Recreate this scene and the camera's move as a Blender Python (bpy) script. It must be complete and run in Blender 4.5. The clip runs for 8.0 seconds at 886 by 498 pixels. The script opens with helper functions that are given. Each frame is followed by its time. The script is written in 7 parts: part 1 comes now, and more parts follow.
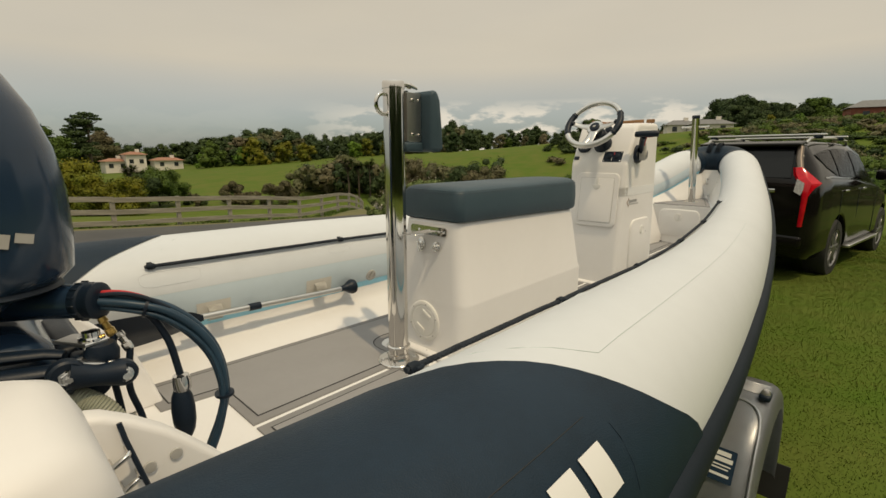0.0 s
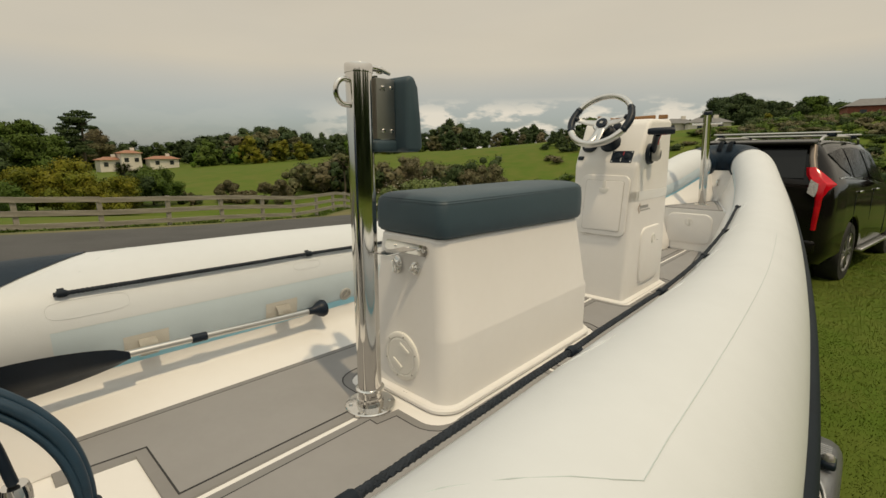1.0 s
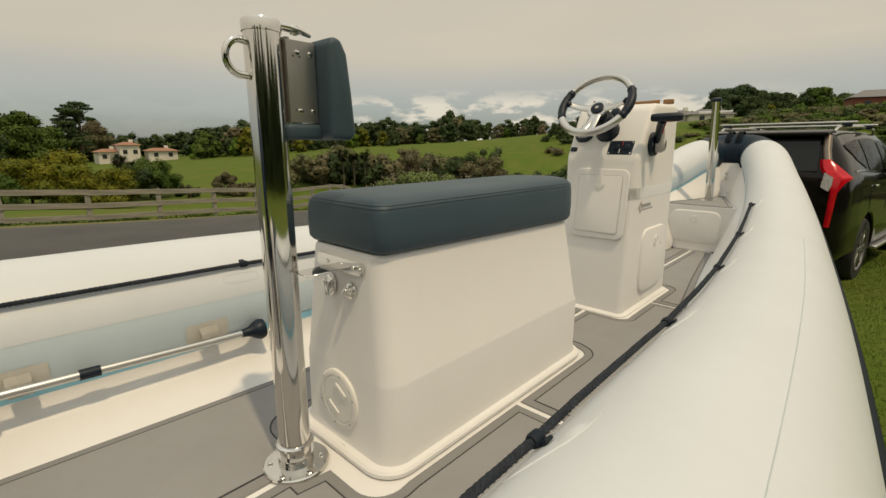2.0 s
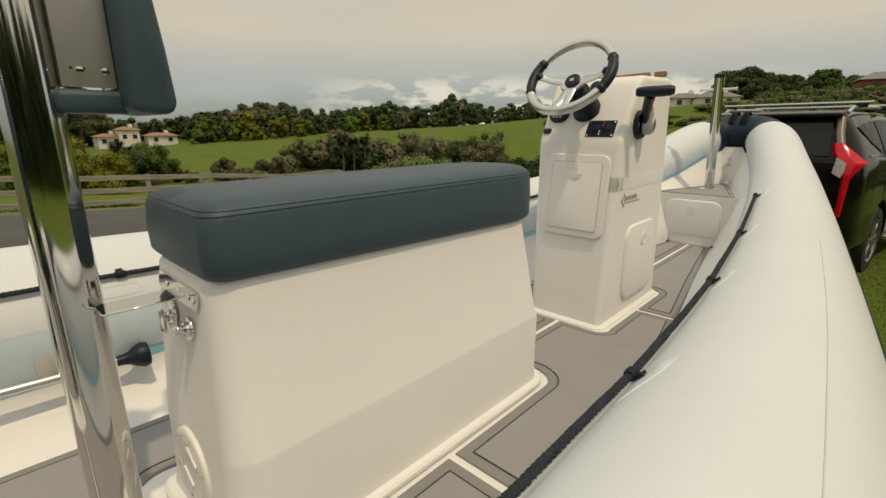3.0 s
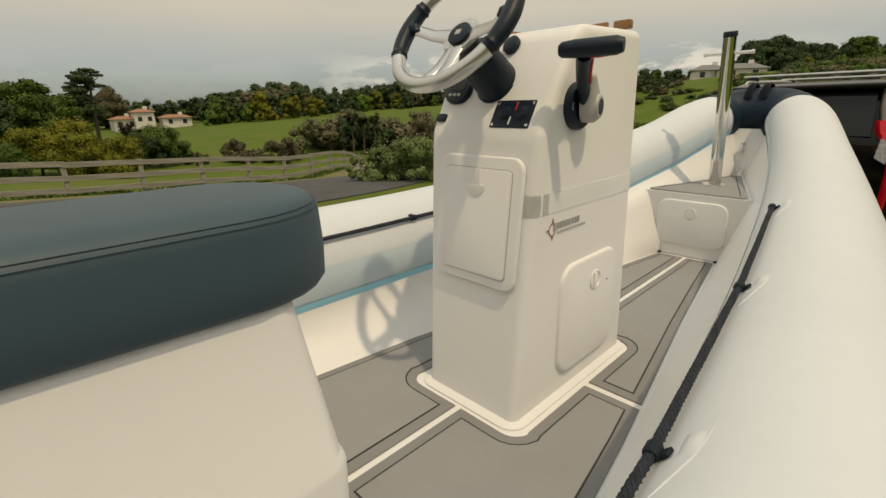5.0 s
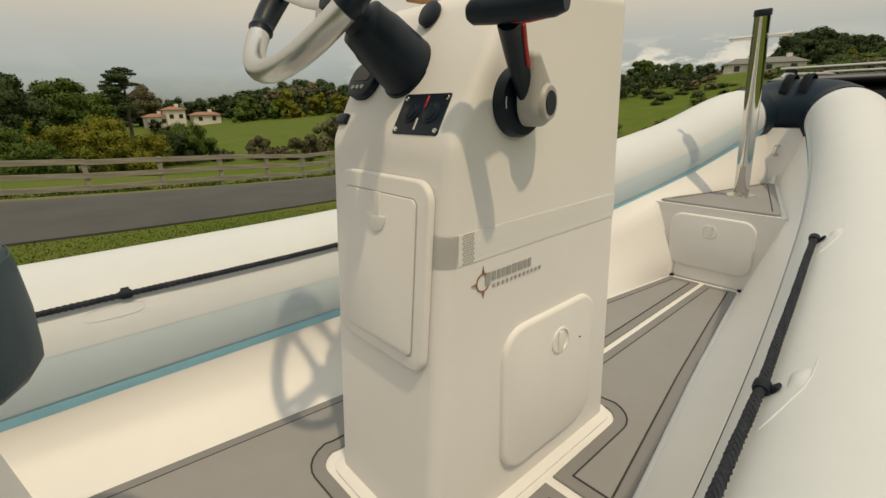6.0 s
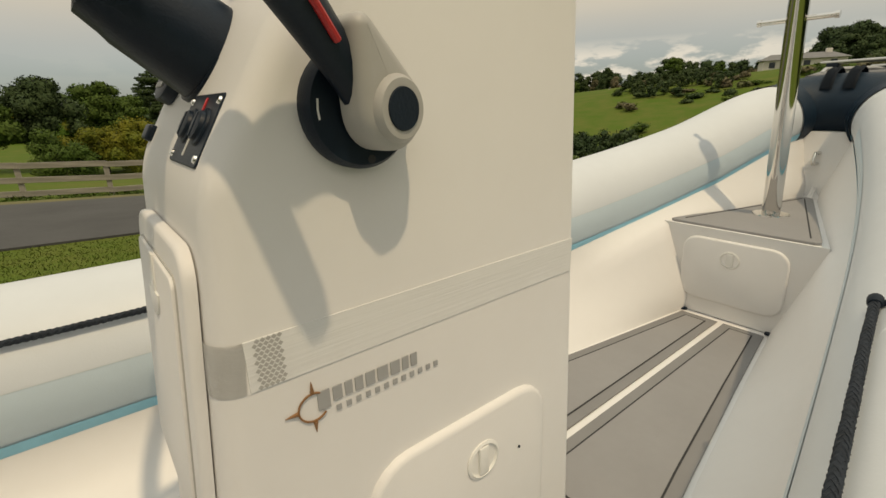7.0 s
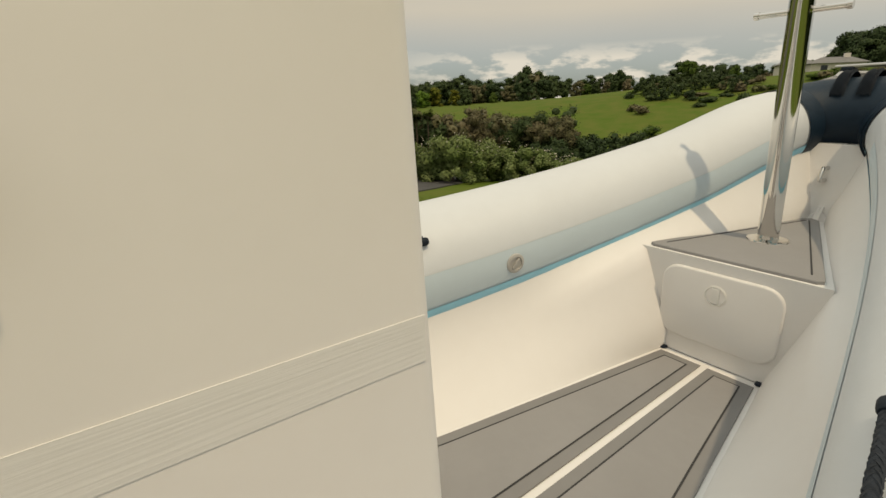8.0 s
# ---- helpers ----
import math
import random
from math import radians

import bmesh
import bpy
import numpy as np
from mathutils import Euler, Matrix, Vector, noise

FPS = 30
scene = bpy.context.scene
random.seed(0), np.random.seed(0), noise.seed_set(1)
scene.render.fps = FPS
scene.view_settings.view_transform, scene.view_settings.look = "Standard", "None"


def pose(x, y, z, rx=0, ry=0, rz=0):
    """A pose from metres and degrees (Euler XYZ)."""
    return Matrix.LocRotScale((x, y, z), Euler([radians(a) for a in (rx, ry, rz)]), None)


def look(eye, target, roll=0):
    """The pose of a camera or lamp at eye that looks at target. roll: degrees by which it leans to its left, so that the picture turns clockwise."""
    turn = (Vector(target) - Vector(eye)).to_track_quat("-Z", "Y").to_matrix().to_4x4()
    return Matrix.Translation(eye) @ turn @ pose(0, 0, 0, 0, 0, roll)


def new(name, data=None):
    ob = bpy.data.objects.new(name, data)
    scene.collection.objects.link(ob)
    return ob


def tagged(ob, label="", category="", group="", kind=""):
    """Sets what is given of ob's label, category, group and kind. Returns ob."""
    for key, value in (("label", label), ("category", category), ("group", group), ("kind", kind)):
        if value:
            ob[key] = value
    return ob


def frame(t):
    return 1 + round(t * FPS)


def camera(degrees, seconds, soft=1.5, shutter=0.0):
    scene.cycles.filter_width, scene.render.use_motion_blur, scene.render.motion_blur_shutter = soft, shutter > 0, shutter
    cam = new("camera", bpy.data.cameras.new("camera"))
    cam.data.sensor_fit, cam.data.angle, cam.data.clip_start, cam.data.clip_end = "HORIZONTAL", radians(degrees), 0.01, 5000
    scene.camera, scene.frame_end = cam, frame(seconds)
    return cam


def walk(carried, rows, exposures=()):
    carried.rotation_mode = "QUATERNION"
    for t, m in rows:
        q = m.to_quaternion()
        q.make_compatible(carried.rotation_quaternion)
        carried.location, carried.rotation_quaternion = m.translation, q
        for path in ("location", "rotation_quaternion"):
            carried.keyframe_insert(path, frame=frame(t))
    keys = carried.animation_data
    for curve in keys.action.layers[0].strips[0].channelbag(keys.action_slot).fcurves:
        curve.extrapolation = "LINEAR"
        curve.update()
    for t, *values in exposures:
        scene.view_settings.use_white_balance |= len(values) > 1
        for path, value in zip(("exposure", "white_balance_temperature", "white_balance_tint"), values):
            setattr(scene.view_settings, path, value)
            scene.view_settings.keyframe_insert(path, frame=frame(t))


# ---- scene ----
cam = camera(88.0, 8.0)
EXPOSURE, KELVIN, TINT = -0.2, 7700, 8
SUN_ENERGY, SKY_STRENGTH, VEIL, HEAP = 1.9, 0.119, (5.45, 5.85), 7.0
PATH = [
    (0, (1.276, -2.723, 0.819), (-0.065, -1.296, 0.409), 0.0),
    (0.5, (1.157, -2.601, 0.82), (-0.178, -1.169, 0.412), 0.0),
    (1, (1.087, -2.441, 0.825), (-0.245, -1.008, 0.409), 0.0),
    (2.5, (0.918, -1.903, 0.808), (-0.41, -0.486, 0.332), -0.0),
    (3, (0.893, -1.692, 0.802), (-0.434, -0.285, 0.29), -0.1),
    (3.5, (0.844, -1.48, 0.801), (-0.481, -0.085, 0.253), -0.4),
    (4, (0.8, -1.271, 0.813), (-0.523, 0.114, 0.24), -0.5),
    (4.5, (0.788, -1.056, 0.821), (-0.546, 0.312, 0.232), -0.7),
    (6, (0.669, -0.396, 0.814), (-0.757, 0.867, 0.205), -1.2),
    (6.5, (0.618, -0.19, 0.818), (-0.842, 1.032, 0.205), -1.3),
    (7, (0.567, -0.002, 0.814), (-0.925, 1.185, 0.207), -1.6),
    (7.5, (0.53, 0.175, 0.809), (-0.97, 1.348, 0.196), -1.0),
    (8, (0.511, 0.33, 0.816), (-1.002, 1.489, 0.209), -0.7),
]
walk(cam, [(t, look(eye, target, roll)) for t, eye, target, roll in PATH], [(0, EXPOSURE, KELVIN, TINT)])

# ---- sky, sun ----
SUN_TO = Vector((0.43, -0.10, 0.93)).normalized()
world = bpy.data.worlds.new("sky")
scene.world = world
world.use_nodes = True


def build_sky(w):
    nt = w.node_tree
    nt.nodes.clear()
    N = nt.nodes.new
    L = nt.links.new
    out = N("ShaderNodeOutputWorld")
    bg = N("ShaderNodeBackground")
    sky = N("ShaderNodeTexSky")
    sky.sky_type = "NISHITA"
    sky.sun_disc = False
    sky.sun_elevation = math.asin(SUN_TO.z)
    sky.sun_rotation = math.atan2(SUN_TO.x, SUN_TO.y)
    sky.dust_density = 2.0
    co = N("ShaderNodeTexCoord")
    # a high veil of cloud that thins out towards the horizon, with white heaps low down
    sep = N("ShaderNodeSeparateXYZ")
    L(co.outputs["Generated"], sep.inputs[0])
    mp = N("ShaderNodeMapping")
    mp.inputs["Scale"].default_value = (1.0, 1.0, 4.0)
    L(co.outputs["Generated"], mp.inputs[0])
    n1 = N("ShaderNodeTexNoise")
    n1.inputs["Scale"].default_value = 2.6
    n1.inputs["Detail"].default_value = 7
    L(mp.outputs[0], n1.inputs["Vector"])
    veil = N("ShaderNodeMapRange")
    veil.inputs[1].default_value, veil.inputs[2].default_value = 0.045, 0.17
    veil.inputs[3].default_value, veil.inputs[4].default_value = 0.35, 0.93
    L(sep.outputs["Z"], veil.inputs[0])
    veil2 = N("ShaderNodeMath")
    veil2.operation = "MULTIPLY_ADD"
    veil2.use_clamp = True
    veil2.inputs[1].default_value = 0.14
    L(n1.outputs[0], veil2.inputs[0])
    sub = N("ShaderNodeMath")
    sub.operation = "SUBTRACT"
    sub.inputs[1].default_value = 0.07
    L(veil.outputs[0], sub.inputs[0])
    L(sub.outputs[0], veil2.inputs[2])
    # brightness of the veil
    n2 = N("ShaderNodeTexNoise")
    n2.inputs["Scale"].default_value = 1.7
    n2.inputs["Detail"].default_value = 5
    L(mp.outputs[0], n2.inputs["Vector"])
    ramp = N("ShaderNodeMapRange")
    ramp.inputs[1].default_value, ramp.inputs[2].default_value = 0.3, 0.7
    ramp.inputs[3].default_value, ramp.inputs[4].default_value = VEIL[0], VEIL[1]
    L(n2.outputs[0], ramp.inputs[0])
    veilcol = N("ShaderNodeMix")
    veilcol.data_type = "RGBA"
    veilcol.blend_type = "MULTIPLY"
    veilcol.inputs["Factor"].default_value = 1.0
    tone = N("ShaderNodeValToRGB")
    tone.color_ramp.elements[0].position, tone.color_ramp.elements[0].color = 0.03, (0.84, 0.90, 0.92, 1)
    tone.color_ramp.elements[1].position, tone.color_ramp.elements[1].color = 0.9, (0.86, 0.95, 1.0, 1)
    e = tone.color_ramp.elements.new(0.16)
    e.color = (1.0, 0.965, 0.885, 1)
    e = tone.color_ramp.elements.new(0.5)
    e.color = (1.0, 0.975, 0.92, 1)
    L(sep.outputs["Z"], tone.inputs[0])
    L(tone.outputs[0], veilcol.inputs["A"])
    high = N("ShaderNodeMapRange")
    high.inputs[1].default_value, high.inputs[2].default_value = 0.3, 0.9
    high.inputs[3].default_value, high.inputs[4].default_value = 1.0, 1.7
    L(sep.outputs["Z"], high.inputs[0])
    lift = N("ShaderNodeMath")
    lift.operation = "MULTIPLY"
    L(ramp.outputs[0], lift.inputs[0])
    L(high.outputs[0], lift.inputs[1])
    L(lift.outputs[0], veilcol.inputs["B"])
    mix = N("ShaderNodeMix")
    mix.data_type = "RGBA"
    gain = N("ShaderNodeMix")
    gain.data_type = "RGBA"
    gain.blend_type = "MULTIPLY"
    gain.inputs["Factor"].default_value = 1.0
    gain.inputs["B"].default_value = (0.64, 0.77, 0.92, 1)
    L(sky.outputs[0], gain.inputs["A"])
    L(veil2.outputs[0], mix.inputs["Factor"])
    L(gain.outputs["Result"], mix.inputs["A"])
    L(veilcol.outputs["Result"], mix.inputs["B"])
    # low heaps of cumulus
    mp3 = N("ShaderNodeMapping")
    mp3.inputs["Scale"].default_value = (1.0, 1.0, 3.0)
    mp3.inputs["Location"].default_value = (0.35, 0.2, 0.0)
    L(co.outputs["Generated"], mp3.inputs[0])
    n3 = N("ShaderNodeTexNoise")
    n3.inputs["Scale"].default_value = 9.0
    n3.inputs["Detail"].default_value = 8
    n3.inputs["Roughness"].default_value = 0.55
    L(mp3.outputs[0], n3.inputs["Vector"])
    heap = N("ShaderNodeMapRange")
    heap.interpolation_type = "SMOOTHSTEP"
    heap.inputs[1].default_value, heap.inputs[2].default_value = 0.455, 0.55
    L(n3.outputs[0], heap.inputs[0])
    band = N("ShaderNodeMapRange")
    band.inputs[1].default_value, band.inputs[2].default_value = 0.108, 0.078
    L(sep.outputs["Z"], band.inputs[0])
    hm = N("ShaderNodeMath")
    hm.operation = "MULTIPLY"
    L(heap.outputs[0], hm.inputs[0])
    L(band.outputs[0], hm.inputs[1])
    hm2 = N("ShaderNodeMath")
    hm2.operation = "MULTIPLY"
    # the heaps stand over the hills past the port bow
    dot = N("ShaderNodeVectorMath")
    dot.operation = "DOT_PRODUCT"
    dot.inputs[1].default_value = (-0.53, 0.85, 0.0)
    L(co.outputs["Generated"], dot.inputs[0])
    over = N("ShaderNodeMapRange")
    over.inputs[1].default_value, over.inputs[2].default_value = 0.88, 0.97
    over.inputs[3].default_value, over.inputs[4].default_value = 0.05, 0.9
    L(dot.outputs["Value"], over.inputs[0])
    L(over.outputs[0], hm2.inputs[1])
    L(hm.outputs[0], hm2.inputs[0])
    mix2 = N("ShaderNodeMix")
    mix2.data_type = "RGBA"
    mix2.inputs["B"].default_value = (HEAP, HEAP * 0.985, HEAP * 0.95, 1)
    L(hm2.outputs[0], mix2.inputs["Factor"])
    L(mix.outputs["Result"], mix2.inputs["A"])
    L(mix2.outputs["Result"], bg.inputs["Color"])
    bg.inputs["Strength"].default_value = SKY_STRENGTH
    L(bg.outputs[0], out.inputs[0])


build_sky(world)
sun = new("sun", bpy.data.lights.new("sun", "SUN"))
sun.data.energy = SUN_ENERGY
sun.data.angle = radians(1.4)
sun.data.color = (1.0, 0.84, 0.62)
sun.matrix_world = look(SUN_TO * 30, (0, 0, 0))

# ---- materials ----


def mat(name, color, rough=0.5, metal=0.0, var=0.0, scale=8.0, bump=0.0, bscale=60.0, color2=None, spec=0.5, coat=0.0, island=0.0, detail=4, stretch=None):
    """Principled surface with colour drift at a large and a small scale and fine relief."""
    m = bpy.data.materials.new(name)
    m.use_nodes = True
    nt = m.node_tree
    b = nt.nodes["Principled BSDF"]
    b.inputs["Roughness"].default_value = rough
    b.inputs["Metallic"].default_value = metal
    b.inputs["Specular IOR Level"].default_value = spec
    b.inputs["Coat Weight"].default_value = coat
    b.inputs["Coat Roughness"].default_value = 0.08
    N, L = nt.nodes.new, nt.links.new
    co = N("ShaderNodeTexCoord")
    src = co.outputs["Object"]
    if stretch:
        mp = N("ShaderNodeMapping")
        mp.inputs["Scale"].default_value = stretch
        L(src, mp.inputs[0])
        src = mp.outputs[0]
    c2 = color2 or tuple(c * (1 - var) for c in color)
    n1, n2 = N("ShaderNodeTexNoise"), N("ShaderNodeTexNoise")
    n1.inputs["Scale"].default_value, n1.inputs["Detail"].default_value = scale, detail
    n2.inputs["Scale"].default_value, n2.inputs["Detail"].default_value = scale * 9, 3
    L(src, n1.inputs["Vector"])
    L(src, n2.inputs["Vector"])
    add = N("ShaderNodeMath")
    add.operation = "MULTIPLY_ADD"
    add.inputs[1].default_value = 0.35
    L(n2.outputs[0], add.inputs[0])
    L(n1.outputs[0], add.inputs[2])
    mr = N("ShaderNodeMapRange")
    mr.inputs[1].default_value, mr.inputs[2].default_value = 0.5, 0.9
    L(add.outputs[0], mr.inputs[0])
    mx = N("ShaderNodeMix")
    mx.data_type = "RGBA"
    mx.inputs["A"].default_value = (*color, 1)
    mx.inputs["B"].default_value = (*c2, 1)
    L(mr.outputs[0], mx.inputs["Factor"])
    res = mx.outputs["Result"]
    if island:
        g = N("ShaderNodeNewGeometry")
        o = N("ShaderNodeObjectInfo")
        sm = N("ShaderNodeMath")
        sm.operation = "ADD"
        L(g.outputs["Random Per Island"], sm.inputs[0])
        L(o.outputs["Random"], sm.inputs[1])
        r = N("ShaderNodeMapRange")
        r.inputs[1].default_value, r.inputs[2].default_value = 0, 2
        r.inputs[3].default_value, r.inputs[4].default_value = 1 - island, 1 + island
        L(sm.outputs[0], r.inputs[0])
        mv = N("ShaderNodeMix")
        mv.data_type = "RGBA"
        mv.blend_type = "MULTIPLY"
        mv.inputs["Factor"].default_value = 1
        L(res, mv.inputs["A"])
        L(r.outputs[0], mv.inputs["B"])
        res = mv.outputs["Result"]
    L(res, b.inputs["Base Color"])
    rr = N("ShaderNodeMapRange")
    rr.inputs[3].default_value, rr.inputs[4].default_value = max(0.02, rough - 0.06), min(1, rough + 0.08)
    L(n1.outputs[0], rr.inputs[0])
    L(rr.outputs[0], b.inputs["Roughness"])
    if bump:
        nb = N("ShaderNodeTexNoise")
        nb.inputs["Scale"].default_value, nb.inputs["Detail"].default_value = bscale, 5
        L(src, nb.inputs["Vector"])
        bp = N("ShaderNodeBump")
        bp.inputs["Strength"].default_value = bump
        bp.inputs["Distance"].default_value = 0.004
        L(nb.outputs[0], bp.inputs["Height"])
        L(bp.outputs[0], b.inputs["Normal"])
    return m


GEL = mat("white gelcoat", (0.765, 0.752, 0.740), 0.5, var=0.03, scale=3, bump=0.008, bscale=14, spec=0.4)
TUBE = mat("pale tube fabric", (0.612, 0.645, 0.672), 0.46, var=0.05, scale=2.5, bump=0.06, bscale=220)
# same fabric, its shaded side put into a bluer colour
TUBE_SHADE = mat("tube fabric with bluer shade tint", (0.53, 0.63, 0.69), 0.46, var=0.05, scale=2.5, bump=0.06, bscale=220)
SEAM = mat("tube seam", (0.50, 0.57, 0.58), 0.6)
BLUE = mat("blue joint tape", (0.30, 0.68, 0.86), 0.5, var=0.1)
NAVY = mat("dark tube fabric", (0.009, 0.024, 0.043), 0.5, var=0.3, scale=5, bump=0.3, bscale=420, spec=0.25)
STRAKE = mat("dark rubber", (0.009, 0.016, 0.026), 0.65, var=0.25, scale=6, bump=0.1, bscale=150, spec=0.25)
VINYL = mat("slate marine vinyl", (0.034, 0.066, 0.088), 0.52, var=0.12, scale=4, bump=0.12, bscale=420)
PAD = mat("grey foam deck pad", (0.275, 0.27, 0.272), 0.82, var=0.07, scale=5, bump=0.25, bscale=500)
PADEDGE = mat("grey foam deck pad border", (0.225, 0.221, 0.222), 0.82, var=0.07, scale=5, bump=0.2, bscale=500)
GROOVE = mat("routed groove", (0.03, 0.03, 0.032), 0.8)
STEEL = mat("polished stainless steel", (0.70, 0.68, 0.65), 0.07, metal=1.0, var=0.05, scale=6, bump=0.01, bscale=20)
SATIN = mat("satin aluminium", (0.62, 0.61, 0.59), 0.32, metal=1.0, var=0.08, scale=9)
BLACK = mat("black plastic", (0.006, 0.014, 0.027), 0.42, var=0.2, scale=20, bump=0.1, bscale=300, spec=0.3)
RUBBER = mat("black rubber", (0.02, 0.02, 0.021), 0.65, var=0.25, scale=15, bump=0.15, bscale=120)
ROPE = mat("black braided rope", (0.012, 0.019, 0.03), 0.8, var=0.4, scale=60, bump=0.3, bscale=300)
GREYP = mat("grey moulded plastic", (0.42, 0.41, 0.39), 0.45, var=0.06, scale=10)
RED = mat("red plastic", (0.55, 0.03, 0.035), 0.4, var=0.15, scale=20)
WHITEP = mat("white plastic", (0.78, 0.77, 0.74), 0.38, var=0.05, scale=12)
BEIGE = mat("beige fabric patch", (0.62, 0.60, 0.55), 0.7, var=0.08, scale=20, bump=0.2, bscale=400)
BRASS = mat("brass", (0.62, 0.42, 0.14), 0.25, metal=1.0, var=0.15, scale=30)
TIMBER = mat("varnished timber", (0.30, 0.15, 0.06), 0.4, var=0.35, scale=8, stretch=(1, 8, 8))
TAPECLEAR = mat("clear tape", (0.775, 0.77, 0.755), 0.2, var=0.05, scale=30, bump=0.13, bscale=300, coat=0.35, stretch=(1, 0.02, 1))
INK = mat("grey printed lettering", (0.36, 0.36, 0.36), 0.5)
WHITEINK = mat("white printed lettering", (0.75, 0.75, 0.74), 0.5)
COWL = mat("dark blue engine enamel", (0.016, 0.036, 0.07), 0.22, var=0.15, scale=4, coat=0.35, spec=0.35)
HOSE = mat("dark blue fuel hose", (0.018, 0.048, 0.08), 0.38, var=0.2, scale=30, spec=0.4)
GALV = mat("silver trailer enamel", (0.36, 0.38, 0.41), 0.33, metal=0.45, var=0.08, scale=7, bump=0.05, bscale=90)
CARPAINT = mat("dark bronze car paint", (0.0075, 0.0065, 0.006), 0.1, metal=0.0, var=0.12, scale=3, spec=0.22)
# trim colour that also carries the paint reflection of the rear pillars
TRIM_SHEEN = mat("bronze-grey trim and pillar reflection", (0.20, 0.165, 0.14), 0.3, metal=0.5, var=0.1)
ALLOY = mat("grey alloy", (0.22, 0.22, 0.225), 0.35, metal=0.7, var=0.1)
GLASS = mat("dark tinted glass", (0.012, 0.014, 0.016), 0.06, var=0.1, spec=0.25)
TAIL = mat("red tail lamp lens", (0.62, 0.006, 0.018), 0.15, coat=0.15, var=0.3, scale=14, spec=0.3)
CLEAR = mat("clear lamp lens", (0.42, 0.41, 0.40), 0.15, coat=1.0, metal=0.4, var=0.5, scale=60)
CHROME = mat("chrome", (0.75, 0.74, 0.72), 0.1, metal=1.0)
TYRE = mat("tyre rubber", (0.02, 0.02, 0.021), 0.75, var=0.25, scale=10, bump=0.2, bscale=80)
GRASS = mat("mown grass ground", (0.068, 0.118, 0.014), 0.9, color2=(0.112, 0.128, 0.030), scale=0.35, bump=0.08, bscale=160, detail=9, spec=0.08)
VERGE = mat("dry grass verge", (0.15, 0.13, 0.045), 0.9, color2=(0.085, 0.095, 0.028), scale=0.8, bump=0.5, bscale=40, detail=8)
BLADE = mat("grass blade", (0.080, 0.142, 0.015), 0.65, color2=(0.142, 0.146, 0.034), scale=1.6, island=0.16, spec=0.12)
ASPHALT = mat("asphalt", (0.062, 0.062, 0.062), 0.85, var=0.25, scale=0.8, bump=0.3, bscale=120)
WOOD = mat("weathered timber rail", (0.33, 0.31, 0.265), 0.85, var=0.4, scale=2.5, bump=0.4, bscale=60, stretch=(3, 0.3, 3))
LEAF_A = mat("mid green foliage", (0.056, 0.10, 0.018), 0.65, color2=(0.085, 0.122, 0.026), scale=0.1, island=0.2, spec=0.12)
LEAF_B = mat("dark green foliage", (0.034, 0.058, 0.024), 0.65, color2=(0.056, 0.080, 0.028), scale=0.1, island=0.2, spec=0.12)
LEAF_F = mat("bright green foliage", (0.085, 0.15, 0.02), 0.65, color2=(0.06, 0.12, 0.02), scale=0.1, island=0.2, spec=0.12)
LEAF_C = mat("yellow green foliage", (0.165, 0.15, 0.016), 0.65, color2=(0.085, 0.118, 0.018), scale=0.25, island=0.2, spec=0.12)
LEAF_D = mat("brown scrub foliage", (0.135, 0.115, 0.07), 0.65, color2=(0.085, 0.098, 0.042), scale=0.15, island=0.2, spec=0.12)
LEAF_E = mat("silvery leaf foliage", (0.115, 0.17, 0.05), 0.55, color2=(0.185, 0.225, 0.095), scale=1.5, island=0.2, spec=0.12)
PETAL = mat("pale flower heads", (0.46, 0.43, 0.36), 0.7, var=0.2, scale=3)
BARK = mat("bark", (0.09, 0.07, 0.05), 0.9, var=0.4, scale=4, bump=0.5, bscale=30)
PLASTER = mat("white house plaster", (0.72, 0.68, 0.62), 0.8, var=0.1, scale=0.5)
ROOF = mat("terracotta roof", (0.33, 0.16, 0.10), 0.8, var=0.3, scale=2)
ROOFG = mat("grey roof", (0.17, 0.17, 0.17), 0.7, var=0.2, scale=2)
BRICKW = mat("red brick wall", (0.26, 0.09, 0.06), 0.85, var=0.3, scale=2)
DARKWIN = mat("dark window", (0.03, 0.035, 0.04), 0.1)

# ---- mesh helpers ----


def smooth(me, angle=40):
    for p in me.polygons:
        p.use_smooth = True
    me.set_sharp_from_angle(angle=radians(angle))


def part(name, bm, material, parent=None, label="", angle=40):
    """Links a bmesh as one mesh object under a thing or a part."""
    bmesh.ops.recalc_face_normals(bm, faces=bm.faces)
    me = bpy.data.meshes.new(name)
    bm.to_mesh(me)
    bm.free()
    if angle:
        smooth(me, angle)
    if isinstance(material, (list, tuple)):
        for q in material:
            me.materials.append(q)
    else:
        me.materials.append(material)
    ob = new(name, me)
    if parent:
        ob.parent = parent
    if label:
        ob["label"] = label
    return ob


def thing(name, label, category, m=None, group="", kind=""):
    ob = new(name)
    ob.empty_display_size = 0.1
    if m:
        ob.matrix_world = m
    return tagged(ob, label, category, group, kind)


def rbox(w, d, h, r=0.01, seg=3, at=(0, 0, 0), rot=None, bm=None, taper=1.0):
    """Box with rounded edges; at is its centre; taper scales its top."""
    b = bmesh.new()
    bmesh.ops.create_cube(b, size=1)
    for v in b.verts:
        k = taper if v.co.z > 0 else 1
        v.co = Vector((v.co.x * w * k, v.co.y * d * k, v.co.z * h))
    if r:
        bmesh.ops.bevel(b, geom=b.edges[:], offset=min(r, 0.49 * min(w, d, h)), segments=seg, profile=0.5, affect="EDGES")
    return add_into(b, bm, at, rot)


